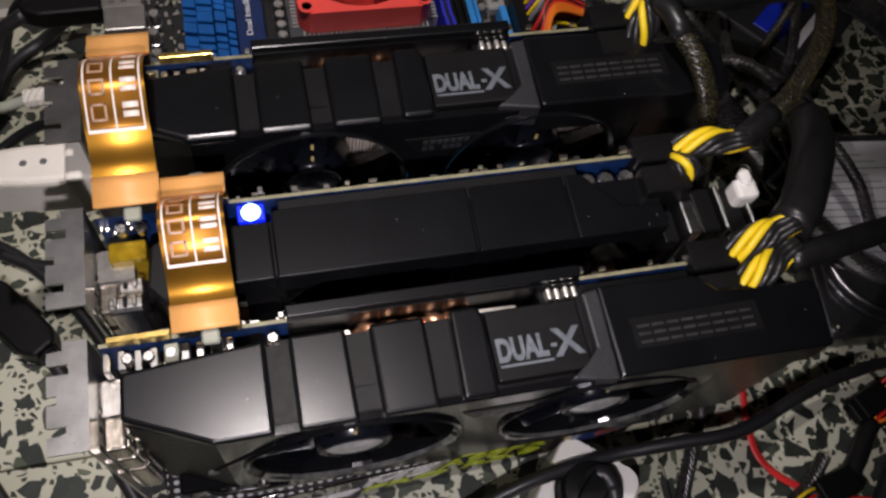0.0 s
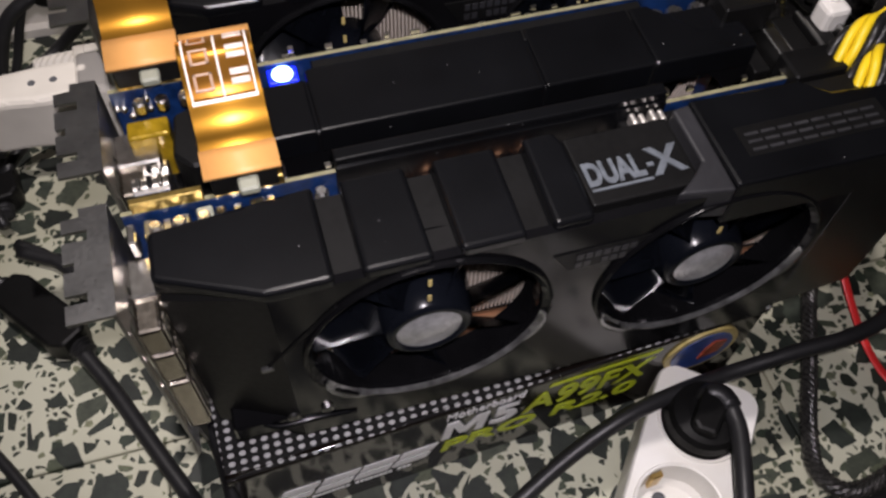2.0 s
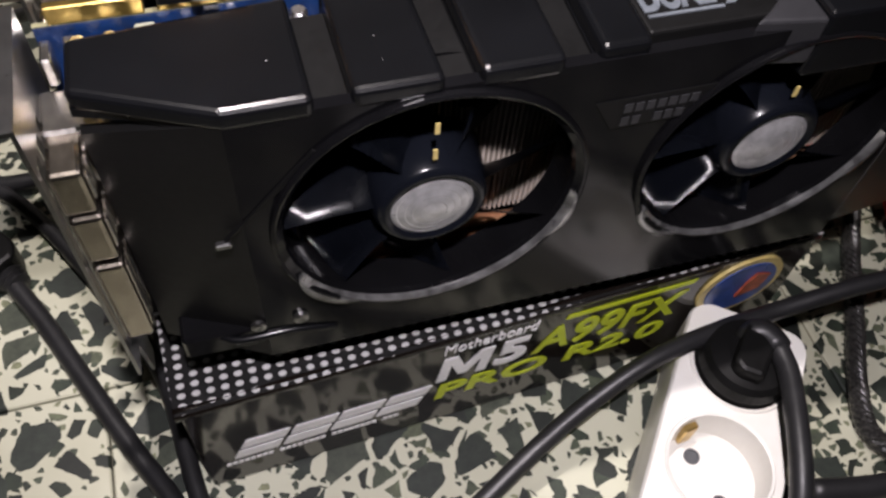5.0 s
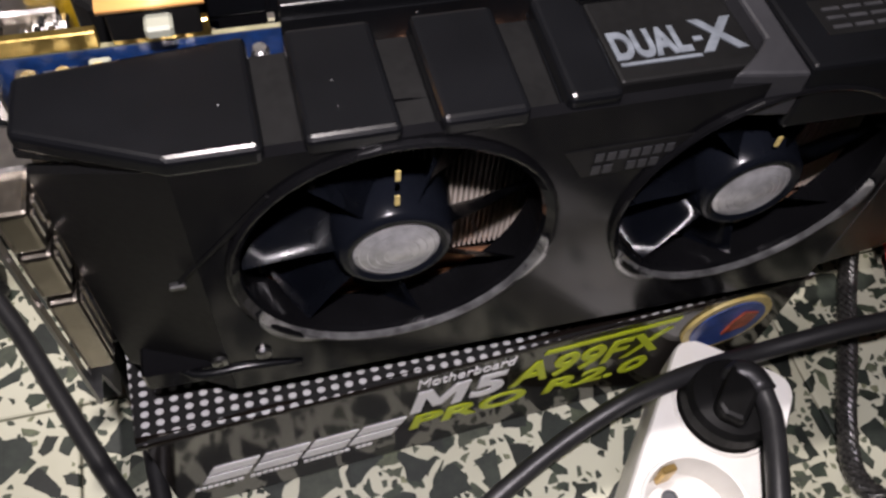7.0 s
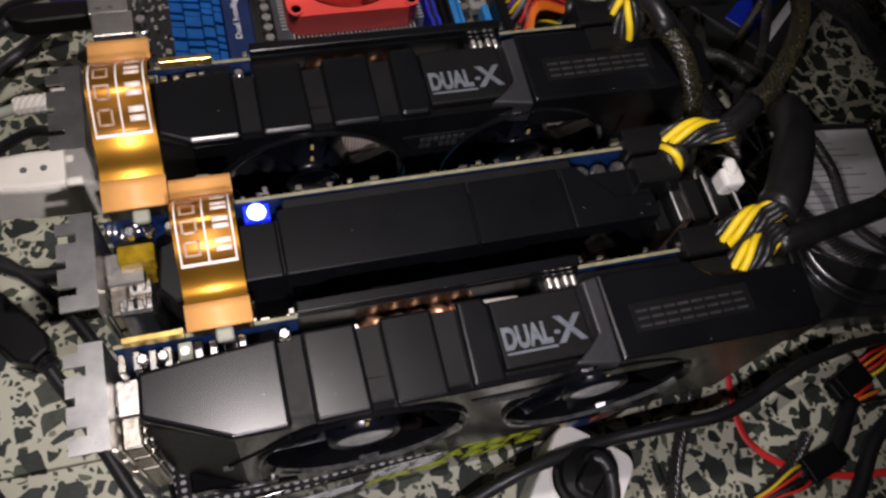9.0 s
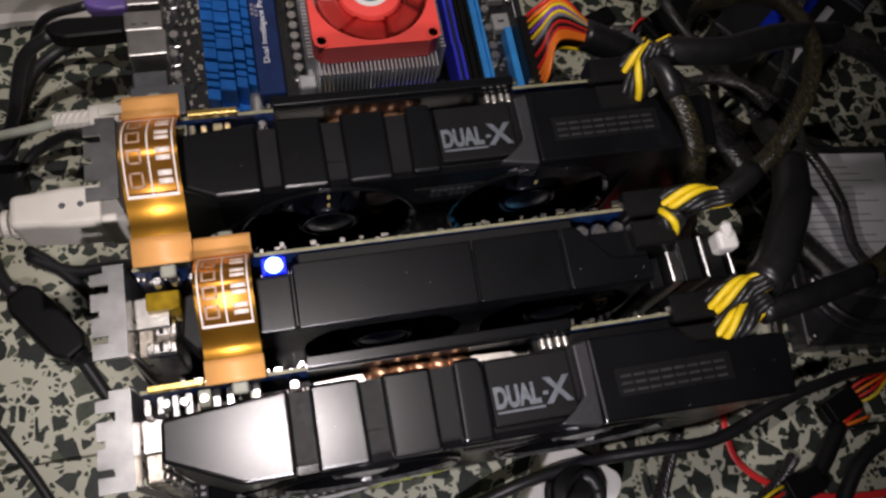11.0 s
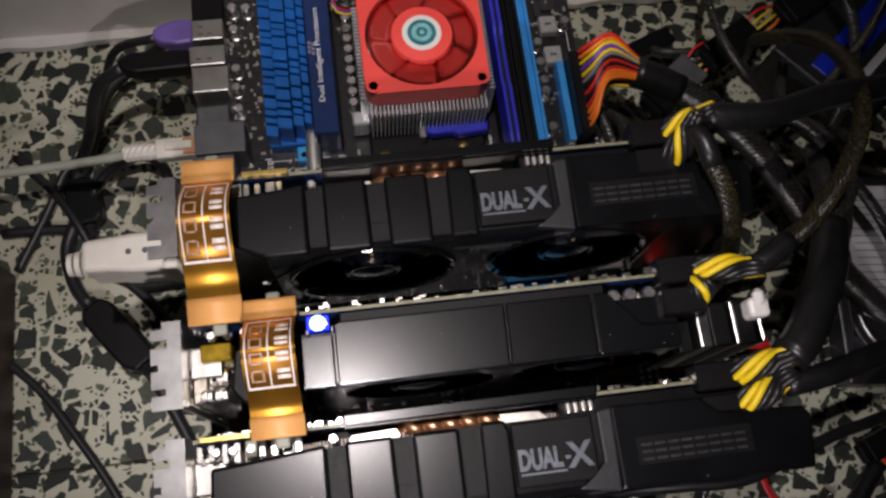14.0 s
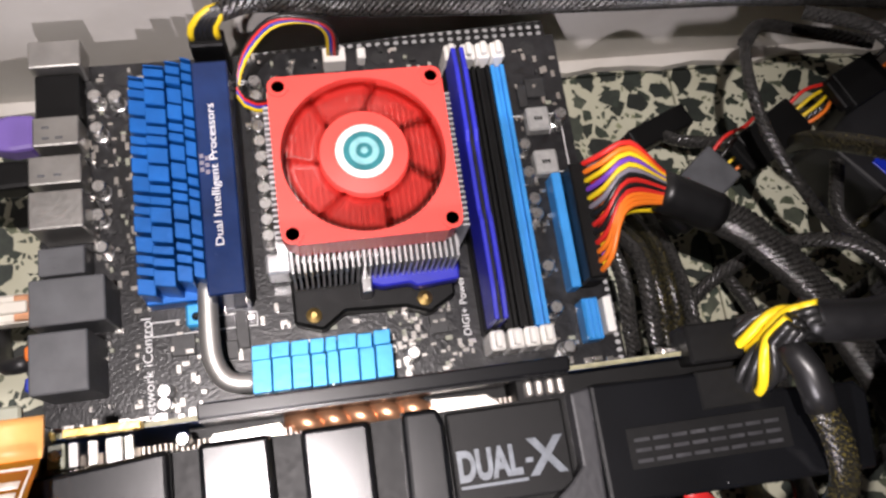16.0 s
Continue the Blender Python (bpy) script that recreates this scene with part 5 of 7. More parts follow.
def cap(x, y, r=0.0031, h=0.0095):
    bm = nb()
    lathe(bm, [(r * 1.15, 0), (r * 1.15, 0.001), (r, 0.0012), (r, h - 0.0006), (r - 0.0006, h), (0, h)], (x, y, BZ), "z", 18)
    part("capacitor", bm, M_CAPTOP, board, "round silver capacitor")


for k in range(11):
    cap(0.0826, 0.2100 + 0.0074 * k, 0.0031, 0.0110)
for x, y in ((0.0125, 0.2835), (0.0212, 0.2825), (0.0130, 0.2680), (0.0130, 0.2405), (0.0122, 0.2275), (0.0132, 0.2130), (0.0355, 0.1492), (0.0352, 0.1440),
             (0.2230, 0.2560), (0.2030, 0.2420), (0.2025, 0.2280), (0.2030, 0.2150), (0.2030, 0.2080), (0.2035, 0.1830), (0.2040, 0.1640), (0.1385, 0.1520), (0.2065, 0.1460)):
    cap(x, y)
for x, y in ((0.2125, 0.2555), (0.2125, 0.2335)):
    ch = bbox("choke", x - 0.0055, x + 0.0055, y - 0.0060, y + 0.0060, 0.0870, M_CHOKE, "square grey ferrite choke", 0.0008)
    strokes("choke_print", [[(0.0014 * i, 0), (0.0014 * i + 0.0010, 0), (0.0014 * i + 0.0010, 0.0018), (0.0014 * i, 0.0018)] for i in range(3)], facing(x - 0.002, y - 0.001, 0.0870, "up"), M_MATTBLK, ch, 0.0002)
bbox("power_socket", 0.2120, 0.2165, 0.1715, 0.2260, 0.0915, M_SLOTBLUE, "long blue power socket")
bbox("drive_socket", 0.2150, 0.2225, 0.1475, 0.1660, 0.0910, M_SLOTBLUE, "blue angled drive socket")
for k in range(3):
    bbox("drive_socket_rib", 0.2155 + 0.0025 * k, 0.2168 + 0.0025 * k, 0.1480, 0.1655, 0.0922, M_SLOTBLUE, "", 0.0003, 0.0910)
bbox("drive_socket", 0.2250, 0.2290, 0.1500, 0.1660, 0.0900, M_WHITEPL, "pale header")
slot1 = bbox("expansion_slot", 0.0500, 0.1350, 0.1185, 0.1255, 0.0910, M_SLOTBLUE, "blue expansion slot")
bbox("expansion_slot", 0.0500, 0.1350, 0.0020, 0.0085, 0.0905, M_SLOTBLUE, "blue expansion slot")
bbox("expansion_slot", 0.0500, 0.1350, 0.0520, 0.0590, 0.0905, M_MATTBLK, "black expansion slot")
bbox("expansion_slot", 0.0500, 0.1300, 0.0300, 0.0365, 0.0905, M_MATTBLK, "black expansion slot")
bbox("expansion_slot", 0.0500, 0.0850, 0.0980, 0.1040, 0.0905, M_MATTBLK, "black expansion slot")
bbox("southbridge_heatsink", 0.1600, 0.1960, 0.0690, 0.0960, 0.0890, M_LIGHTBLUE, "flat sky blue heatsink", 0.0008)
bbox("white_socket", 0.2135, 0.2320 - 0.002, 0.0670, 0.0820, 0.0915, M_WHITEPL, "white plastic socket", 0.0008)
bbox("fan_header", 0.1150, 0.1255, 0.2910, 0.2985, 0.0905, M_WHITEPL, "white fan header")
bbox("fan_header", 0.1310, 0.1350, 0.2930, 0.2985, 0.0885, M_WHITEPL, "white header")
eps = bbox("power_socket", 0.0575, 0.0725, 0.2930, 0.3020, 0.0945, M_MATTBLK, "black eight-pin power socket")
# chips and tiny parts
for xa, xb, ya, yb in ((0.0560, 0.0660, 0.1600, 0.1680), (0.0650, 0.0705, 0.1640, 0.1800), (0.2060, 0.2105, 0.2640, 0.2760), (0.2105, 0.2200, 0.2690, 0.2790), (0.0380, 0.0480, 0.1640, 0.1730), (0.1480, 0.1560, 0.1600, 0.1690), (0.0920, 0.1020, 0.0700, 0.0800), (0.1350, 0.1500, 0.0850, 0.0980), (0.0260, 0.0290, 0.2330, 0.2390)):
    bbox("chip", xa, xb, ya, yb, 0.0818, M_CHIP, "small black chip", 0.0003)
random.seed(21)
for kind, mm, n, lab in (("solder_bead", M_CHROME, 420, "scattered tiny metal parts"), ("tiny_chip", M_CHIP, 200, "scattered tiny dark parts"), ("tiny_pale_part", M_PALECONN, 70, "scattered tiny pale parts")):
    bm = nb()
    for i in range(n):
        zone = random.choice(((0.000, 0.030, 0.145, 0.300), (0.005, 0.028, 0.190, 0.290), (0.198, 0.226, 0.145, 0.295), (0.060, 0.165, 0.128, 0.180), (0.010, 0.225, 0.000, 0.125), (0.130, 0.165, 0.140, 0.180), (0.060, 0.165, 0.262, 0.300), (0.020, 0.060, 0.130, 0.180)))
        x, y = random.uniform(zone[0], zone[1]), random.uniform(zone[2], zone[3])
        if 0.024 < x < 0.037 and 0.134 < y < 0.185 or 0.160 < x < 0.168 and 0.155 < y < 0.188:
            continue
        w, d = random.choice(((0.0012, 0.0022), (0.0022, 0.0012), (0.0030, 0.0018), (0.0016, 0.0016), (0.0018, 0.0034)))
        box(bm, x, x + w, y, y + d, BZ + 0.0001, BZ + random.uniform(0.0008, 0.0024))
    tagged(part(kind, bm, mm, board, lab), kind="stuff")
random.seed(77)
for kind, mm, n, lab in (("solder_bead", M_CHROME, 200, "scattered tiny metal parts"), ("tiny_pale_part", M_GREYINKPALE, 70, "tiny white printed marks")):
    bm = nb()
    for i in range(n):
        zone = random.choice(((0.030, 0.215, 0.066, 0.096), (0.030, 0.215, 0.012, 0.028), (0.060, 0.150, 0.083, 0.092)))
        x, y = random.uniform(zone[0], zone[1]), random.uniform(zone[2], zone[3])
        if 0.158 < x < 0.198 and 0.066 < y < 0.098:
            continue
        tall = random.uniform(0.0010, 0.0036) if mm is M_CHROME else 0.0003
        box(bm, x, x + random.uniform(0.0008, 0.0030), y, y + random.uniform(0.0008, 0.0020), BZ + 0.0001, BZ + tall)
    tagged(part(kind, bm, mm, board, lab), kind="stuff")
bm = nb()
for i in range(90):
    x, y = 0.205 + 0.0024 * (i % 9), 0.012 + 0.0024 * (i // 9)
    box(bm, x, x + 0.0006, y, y + 0.0006, BZ, BZ + 0.0085)
tagged(part("header_pins", bm, M_GOLD, board, "rows of bare header pins"), kind="stuff")
# pale printed words and outlines
lettering("board_words", "Network iControl", 0.045, 0.0040, facing(0.0300, 0.1370, BZ + 0.0001, "side"), M_WHITEINK, board, 0.0002)
lettering("board_words", "DIGI+ Power", 0.027, 0.0032, facing(0.1660, 0.1580, BZ + 0.0001, "side"), M_WHITEINK, board, 0.0002)
lettering("board_words", "CPU", 0.010, 0.0042, facing(0.0715, 0.2860, BZ + 0.0001, "up"), M_WHITEINK, board, 0.0002)
q = [[(0.006 * i, 0), (0.006 * i + 0.0045, 0), (0.006 * i + 0.0055, 0.004), (0.006 * i + 0.001, 0.004)] for i in range(4)]
strokes("board_mark", q, facing(0.0630, 0.0730, BZ + 0.0001, "up"), M_WHITEINK, board, 0.0002, "pale maker's mark")
bm = nb()
for x0, x1, y0, y1 in ((0.0300, 0.0740, 0.1735, 0.1795), (0.2000, 0.2250, 0.2300, 0.2600), (0.1050, 0.1450, 0.0700, 0.0960)):
    for a in (box(bm, x0, x1, y0, y0 + 0.0004, BZ, BZ + 0.0002), box(bm, x0, x1, y1, y1 + 0.0004, BZ, BZ + 0.0002), box(bm, x0, x0 + 0.0004, y0, y1, BZ, BZ + 0.0002), box(bm, x1, x1 + 0.0004, y0, y1, BZ, BZ + 0.0002)):
        pass
tagged(part("print_lines", bm, M_WHITEINK, board, "thin pale printed outlines"), kind="stuff")
for x, y in ((0.0240, 0.2960), (0.1420, 0.2970), (0.2150, 0.2960)):
    bm = nb()
    lathe(bm, [(0.0042, 0), (0.0042, 0.0004), (0.0034, 0.0004), (0.0034, 0.0001), (0, 0.0001)], (x, y, BZ), "z", 24)
    part("screw_hole", bm, M_CHIP, board, "ringed screw hole")

# ports along the board's edge
def port(x0, x1, y0, y1, z1, material, label, holes=()):
    p = bbox("port", x0, x1, y0, y1, z1, material, label, 0.0008, seg=2)
    for a, b, c, d in holes:
        bbox("port_tongue", a, b, c, d, z1 + 0.0003, M_PORTDARK, "", 0, z1 - 0.0005, p)
    return p


port(-0.013, 0.009, 0.2955, 0.3085, 0.0955, M_PORTGREY, "grey metal port shell")
port(-0.012, 0.007, 0.2730, 0.2945, 0.0900, M_MATTBLK, "black plastic port block")
port(-0.0115, 0.0075, 0.2580, 0.2715, 0.0960, M_PORTGREY, "grey metal double port", ((-0.0075, -0.0045, 0.2610, 0.2620), (-0.0075, -0.0045, 0.2660, 0.2670), (-0.002, 0.001, 0.2610, 0.2620)))
port(-0.0135, 0.0080, 0.2405, 0.2535, 0.0960, M_PORTGREY, "grey metal double port", ((-0.0095, -0.0065, 0.2440, 0.2450), (-0.003, 0.000, 0.2440, 0.2450)))
port(-0.0110, 0.0105, 0.2180, 0.2345, 0.1040, M_PORTGREY, "grey metal network port")
port(-0.0105, 0.0080, 0.2010, 0.2130, 0.0950, M_PORTDARK, "dark metal port", ((-0.007, -0.003, 0.2040, 0.2048), (-0.007, -0.003, 0.2085, 0.2093)))
port(-0.0110, 0.0180, 0.1780, 0.1970, 0.1050, M_PORTDARK, "dark grey shielded port block")
port(-0.0100, 0.0120, 0.1505, 0.1745, 0.1095, M_PORTDARK, "dark grey audio port block", ((-0.006, -0.002, 0.1600, 0.1606), (-0.003, 0.006, 0.1585, 0.1593)))
bbox("audio_ring", -0.0150, -0.0100, 0.1665, 0.1725, 0.0985, M_ORANGE, "orange audio jack", 0.001, 0.092)
bbox("audio_ring", -0.0150, -0.0100, 0.1540, 0.1600, 0.0985, M_BLUEWIRE, "blue audio jack", 0.001, 0.092)


# ---- cables ----
def cord(name, pts, r, material, label, category="cable", group="", weave=0.0, seg=12, step=None, squash=1.0):
    bm = nb()
    tube(bm, pts, r, seg, step or (0.0016 if weave else 0.005), weave, squash)
    ob = solo(name, bm, material, pts[0], label, category, group, smooth=not weave)
    return ob


def sub_tube(name, pts, r, material, parent, label="", weave=0.0, seg=10, step=None, squash=1.0, taper=None):
    bm = nb()
    tube(bm, pts, r, seg, step or (0.0016 if weave else 0.004), weave, squash, taper)
    return part(name, bm, material, parent, label, smooth=not weave)


# main power lead with its fan of coloured wires
lead = thing("power_lead", (0.2180, 0.1990, 0.0935), "thick braided main power lead with rainbow wires plugged into the board", "cable")
bm = nb()
box(bm, 0.2170, 0.2255, 0.1720, 0.2255, 0.086, 0.1035, bevel=0.0008)
part("plug", bm, M_MATTBLK, lead, "black power plug")
wires = (M_REDWIRE, M_ORANGE, M_YELLOW, M_PURPLE, M_YELLOW, M_GREYWIRE, M_BLACKWIRE, M_REDWIRE, M_BLACKWIRE, M_REDWIRE, M_ORANGE, M_ORANGE, M_ORANGE)
for i, mm in enumerate(wires):
    k = i / (len(wires) - 1)
    for lvl in (0, 1):
        ys = 0.2245 - 0.050 * k
        ex, ey, ez = 0.2590 - 0.003 * k, 0.2155 - 0.014 * k, 0.108 - 0.010 * lvl - 0.004 * abs(k - 0.5)
        sub_tube("wire", [(0.2225, ys, 0.1000 - 0.006 * lvl), (0.2290 - 0.004 * k, ys + 0.004 * k, 0.1120 - 0.008 * lvl), (0.2420 - 0.008 * k, ys * 0.45 + ey * 0.55 + 0.008, 0.116 - 0.010 * lvl), (ex, ey, ez), (ex + 0.012, ey - 0.004, ez - 0.003)],
                 0.0013, mm if lvl == 0 else wires[(i + 5) % len(wires)], lead, seg=7)
sub_tube("collar", [(0.2560, 0.2085, 0.1030), (0.2680, 0.2040, 0.1000), (0.2850, 0.1970, 0.0950)], 0.0096, M_SHRINK, lead, "black heat-shrink collar", seg=16)
sub_tube("sleeve", [(0.2840, 0.1975, 0.0950), (0.3050, 0.1860, 0.0880), (0.3400, 0.1560, 0.0720), (0.3700, 0.1180, 0.0520), (0.4000, 0.0750, 0.0350), (0.4500, 0.0400, 0.0200), (0.5600, 0.0200, 0.0110)], 0.0086, M_BRAID, lead, "black braided sleeve", weave=0.05, seg=26)


def card_lead(name, x, y, z, runs, label, ends):
    """A card's power plugs at its far corner, with yellow and black wires gathered into sleeves."""
    ob = thing(name, (x, y, z), label, "cable", "card power leads")
    for j, (dx, dy) in enumerate(((0.0, 0.0), (0.0, -0.0145))):
        bm = nb()
        box(bm, x - 0.002, x + 0.018, y + dy - 0.0062, y + dy + 0.0062, z - 0.016, z - 0.002, bevel=0.0008)
        part("plug", bm, M_MATTBLK, ob, "black card power plug")
    for e, (tx, ty, tz) in enumerate(ends):
        p0, p2 = Vector((x + 0.015, y - 0.0145 * e, z - 0.009)), Vector((tx, ty, tz))
        p1 = p0.lerp(p2, 0.42) + Vector((0.002, 0.0, 0.0085))
        along = (p2 - p0).normalized()
        side = along.cross(Vector((0, 0, 1))).normalized()
        over = side.cross(along)
        for i in range(8):
            mm = M_YELLOW if i in ((0, 1, 4) if e == 0 or y < 0.03 else (0,)) else M_BLACKWIRE
            pts = []
            for k in range(7):
                u = k / 6
                a = 2 * math.pi * i / 8 + 0.5 * e + 2.7 * u
                rad = 0.0046 - 0.0010 * u + 0.0014 * math.sin(math.pi * u) * (0.6 + 0.4 * math.sin(3.1 * i + e))
                c = p0 * (1 - u) ** 2 + p1 * (2 * u * (1 - u)) + p2 * u ** 2
                pts.append(tuple(c + side * (rad * math.cos(a)) + over * (rad * 0.85 * math.sin(a))))
            pts.append(tuple(p2 + along * 0.008 + side * (0.0028 * math.cos(a)) + over * (0.0028 * math.sin(a))))
            sub_tube("wire", pts, 0.0017, mm, ob, seg=8)
    for nm, pts, r, mm, wv, lab in runs:
        sub_tube(nm, pts, r, mm, ob, lab, weave=wv, seg=22 if wv else 14)
    return ob


card_lead("card_power_lead", 0.214, 0.128, 0.198, (
    ("collar", [(0.2460, 0.1300, 0.2040), (0.2600, 0.1280, 0.2045), (0.2800, 0.1290, 0.2010), (0.3200, 0.1420, 0.1880), (0.3700, 0.1550, 0.1650)], 0.0068, M_SHRINK, 0, "long black heat-shrink sleeve"),
    ("sleeve", [(0.3680, 0.1545, 0.1660), (0.4200, 0.1600, 0.1300), (0.4900, 0.1700, 0.0700), (0.5800, 0.1700, 0.0130)], 0.0066, M_BRAID, 0.05, "black braided sleeve"),
    ("collar", [(0.2370, 0.1220, 0.2080), (0.2400, 0.1140, 0.2110), (0.2430, 0.1030, 0.2080)], 0.0048, M_SHRINK, 0, "black heat-shrink collar"),
    ("sleeve", [(0.2430, 0.1040, 0.2080), (0.2480, 0.0920, 0.2040), (0.2530, 0.0800, 0.1930), (0.2590, 0.0700, 0.1680), (0.2680, 0.0660, 0.1250), (0.2850, 0.0780, 0.0650), (0.3200, 0.1050, 0.0120)], 0.0043, M_BRAIDGOLD, 0.05, "braided sleeve with yellow wires showing")),
    "black and yellow power lead plugged into the rear graphics card", ((0.2440, 0.1300, 0.2040), (0.2360, 0.1240, 0.2070)))
card_lead("card_power_lead", 0.214, 0.060, 0.196, (
    ("collar", [(0.2560, 0.0565, 0.1970), (0.2640, 0.0600, 0.1985), (0.2750, 0.0670, 0.1985)], 0.0054, M_SHRINK, 0, "black heat-shrink collar"),
    ("sleeve", [(0.2740, 0.0665, 0.1985), (0.2900, 0.0770, 0.1980), (0.3150, 0.1020, 0.1960), (0.3350, 0.1320, 0.1880), (0.3480, 0.1650, 0.1700), (0.3520, 0.2000, 0.1400), (0.3480, 0.2300, 0.0900), (0.3700, 0.2500, 0.0300)], 0.0045, M_BRAIDGOLD, 0.06, "braided sleeve with yellow wires showing"),
    ("sleeve", [(0.2320, 0.0560, 0.1880), (0.2500, 0.0620, 0.1700), (0.2800, 0.0750, 0.1200), (0.3100, 0.0850, 0.0600), (0.3500, 0.0900, 0.0120)], 0.0040, M_BRAID, 0.06, "black braided sleeve")),
    "black and yellow power lead plugged into the middle graphics card", ((0.2520, 0.0565, 0.1970), (0.2320, 0.0560, 0.1900)))
card_lead("card_power_lead", 0.222, 0.0100, 0.196, (
    ("collar", [(0.2600, 0.0130, 0.2010), (0.2700, 0.0220, 0.2005), (0.2830, 0.0390, 0.1970), (0.2950, 0.0540, 0.1900), (0.3120, 0.0770, 0.1720)], 0.0088, M_SHRINK, 0, "thick black heat-shrink sleeve"),
    ("sleeve", [(0.3110, 0.0760, 0.1730), (0.3350, 0.1030, 0.1400), (0.3650, 0.1350, 0.0900), (0.4000, 0.1700, 0.0400), (0.4600, 0.2000, 0.0120)], 0.0068, M_BRAID, 0.05, "black braided sleeve"),
    ("collar", [(0.2590, 0.0020, 0.1950), (0.2750, 0.0040, 0.1955), (0.2950, 0.0080, 0.1920), (0.3250, 0.0150, 0.1820)], 0.0056, M_SHRINK, 0, "black heat-shrink collar"),
    ("sleeve", [(0.3240, 0.0148, 0.1825), (0.3500, 0.0250, 0.1700), (0.4000, 0.0450, 0.1300), (0.4600, 0.0600, 0.0700), (0.5400, 0.0600, 0.0120)], 0.0048, M_BRAIDGOLD, 0.06, "braided sleeve with yellow wires showing")),
    "black and yellow power lead plugged into the front graphics card", ((0.2560, 0.0130, 0.2010), (0.2560, 0.0040, 0.1960)))

# loose braided leads heaped behind the cards
heap = (
    [(0.2480, 0.2200, 0.0300), (0.2520, 0.1900, 0.0700), (0.2500, 0.1600, 0.0800), (0.2560, 0.1200, 0.0600), (0.2700, 0.0700, 0.0200), (0.3000, 0.0300, 0.0060)],
    [(0.2620, 0.2250, 0.0120), (0.2640, 0.1950, 0.0500), (0.2620, 0.1600, 0.0640), (0.2680, 0.1200, 0.0500), (0.2850, 0.0700, 0.0150), (0.3300, 0.0400, 0.0060)],
    [(0.2760, 0.2300, 0.0080), (0.2760, 0.1980, 0.0400), (0.2720, 0.1650, 0.0560), (0.2760, 0.1250, 0.0450), (0.3000, 0.0850, 0.0120), (0.3600, 0.0700, 0.0060)],
    [(0.2900, 0.2250, 0.0080), (0.2880, 0.1950, 0.0300), (0.2830, 0.1600, 0.0500), (0.2870, 0.1250, 0.0350), (0.3200, 0.1000, 0.0080), (0.3900, 0.1000, 0.0060)],
    [(0.2360, 0.2000, 0.0760), (0.2400, 0.1750, 0.0800), (0.2400, 0.1500, 0.0760), (0.2440, 0.1150, 0.0650), (0.2560, 0.0600, 0.0250), (0.2800, 0.0200, 0.0060)],
    [(0.3300, 0.2900, 0.0800), (0.3180, 0.2650, 0.0950), (0.3200, 0.2350, 0.0950), (0.3380, 0.2050, 0.0850), (0.3700, 0.1850, 0.0600), (0.4200, 0.1700, 0.0250), (0.5000, 0.1300, 0.0080)],
    [(0.3300, 0.2900, 0.0800), (0.3480, 0.3050, 0.0700), (0.3800, 0.3050, 0.0600), (0.4100, 0.2900, 0.0700)],
    [(0.4300, 0.3000, 0.1500), (0.4350, 0.2700, 0.1300), (0.4250, 0.2350, 0.1000), (0.4000, 0.2050, 0.0600), (0.3700, 0.1850, 0.0250), (0.3300, 0.1700, 0.0080)],
    [(0.3000, 0.2800, 0.0060), (0.3150, 0.2620, 0.0220), (0.3500, 0.2560, 0.0350), (0.4000, 0.2700, 0.0450)],
    [(0.3050, 0.1050, 0.0250), (0.3300, 0.1350, 0.0300), (0.3700, 0.1500, 0.0250), (0.4100, 0.1400, 0.0150), (0.4500, 0.1150, 0.0080)],
    [(0.2850, 0.0500, 0.0300), (0.3100, 0.0560, 0.0320), (0.3500, 0.0580, 0.0300), (0.3720, 0.0420, 0.0200), (0.3780, 0.0200, 0.0080)],
    [(0.3700, 0.1600, 0.0700), (0.3950, 0.1300, 0.0750), (0.4150, 0.0950, 0.0650), (0.4300, 0.0600, 0.0450), (0.4700, 0.0300, 0.0340), (0.5400, 0.0000, 0.0100)],
    [(0.3600, 0.3000, 0.0900), (0.3900, 0.2800, 0.1000), (0.4150, 0.2450, 0.0900), (0.4200, 0.2050, 0.0600), (0.4000, 0.1700, 0.0300), (0.3600, 0.1500, 0.0100)],
    [(0.2800, 0.1500, 0.0100), (0.3000, 0.1750, 0.0400), (0.3300, 0.1850, 0.0700), (0.3650, 0.1750, 0.0800), (0.3900, 0.1400, 0.0700), (0.3950, 0.1000, 0.0450), (0.3700, 0.0700, 0.0200)],
    [(0.3400, 0.0850, 0.0900), (0.3600, 0.1000, 0.1000), (0.3800, 0.1250, 0.0950), (0.3850, 0.1600, 0.0800), (0.3700, 0.1950, 0.0600), (0.3800, 0.2300, 0.0550)],
    [(0.2750, 0.0950, 0.1100), (0.2900, 0.1050, 0.1000), (0.3150, 0.1250, 0.0600), (0.3300, 0.1500, 0.0300), (0.3250, 0.1900, 0.0080)],
)
for i, pts in enumerate(heap):
    gold = i in (1, 2, 7, 9, 10)
    cord("braided_lead", pts, 0.0036 if i not in (5, 7) else 0.0028, M_BRAIDGOLD if gold else M_BRAID,
         "thin braided lead with yellow wires showing" if gold else "thin black braided lead in the cable heap", group="braided leads", weave=0.07, seg=14)
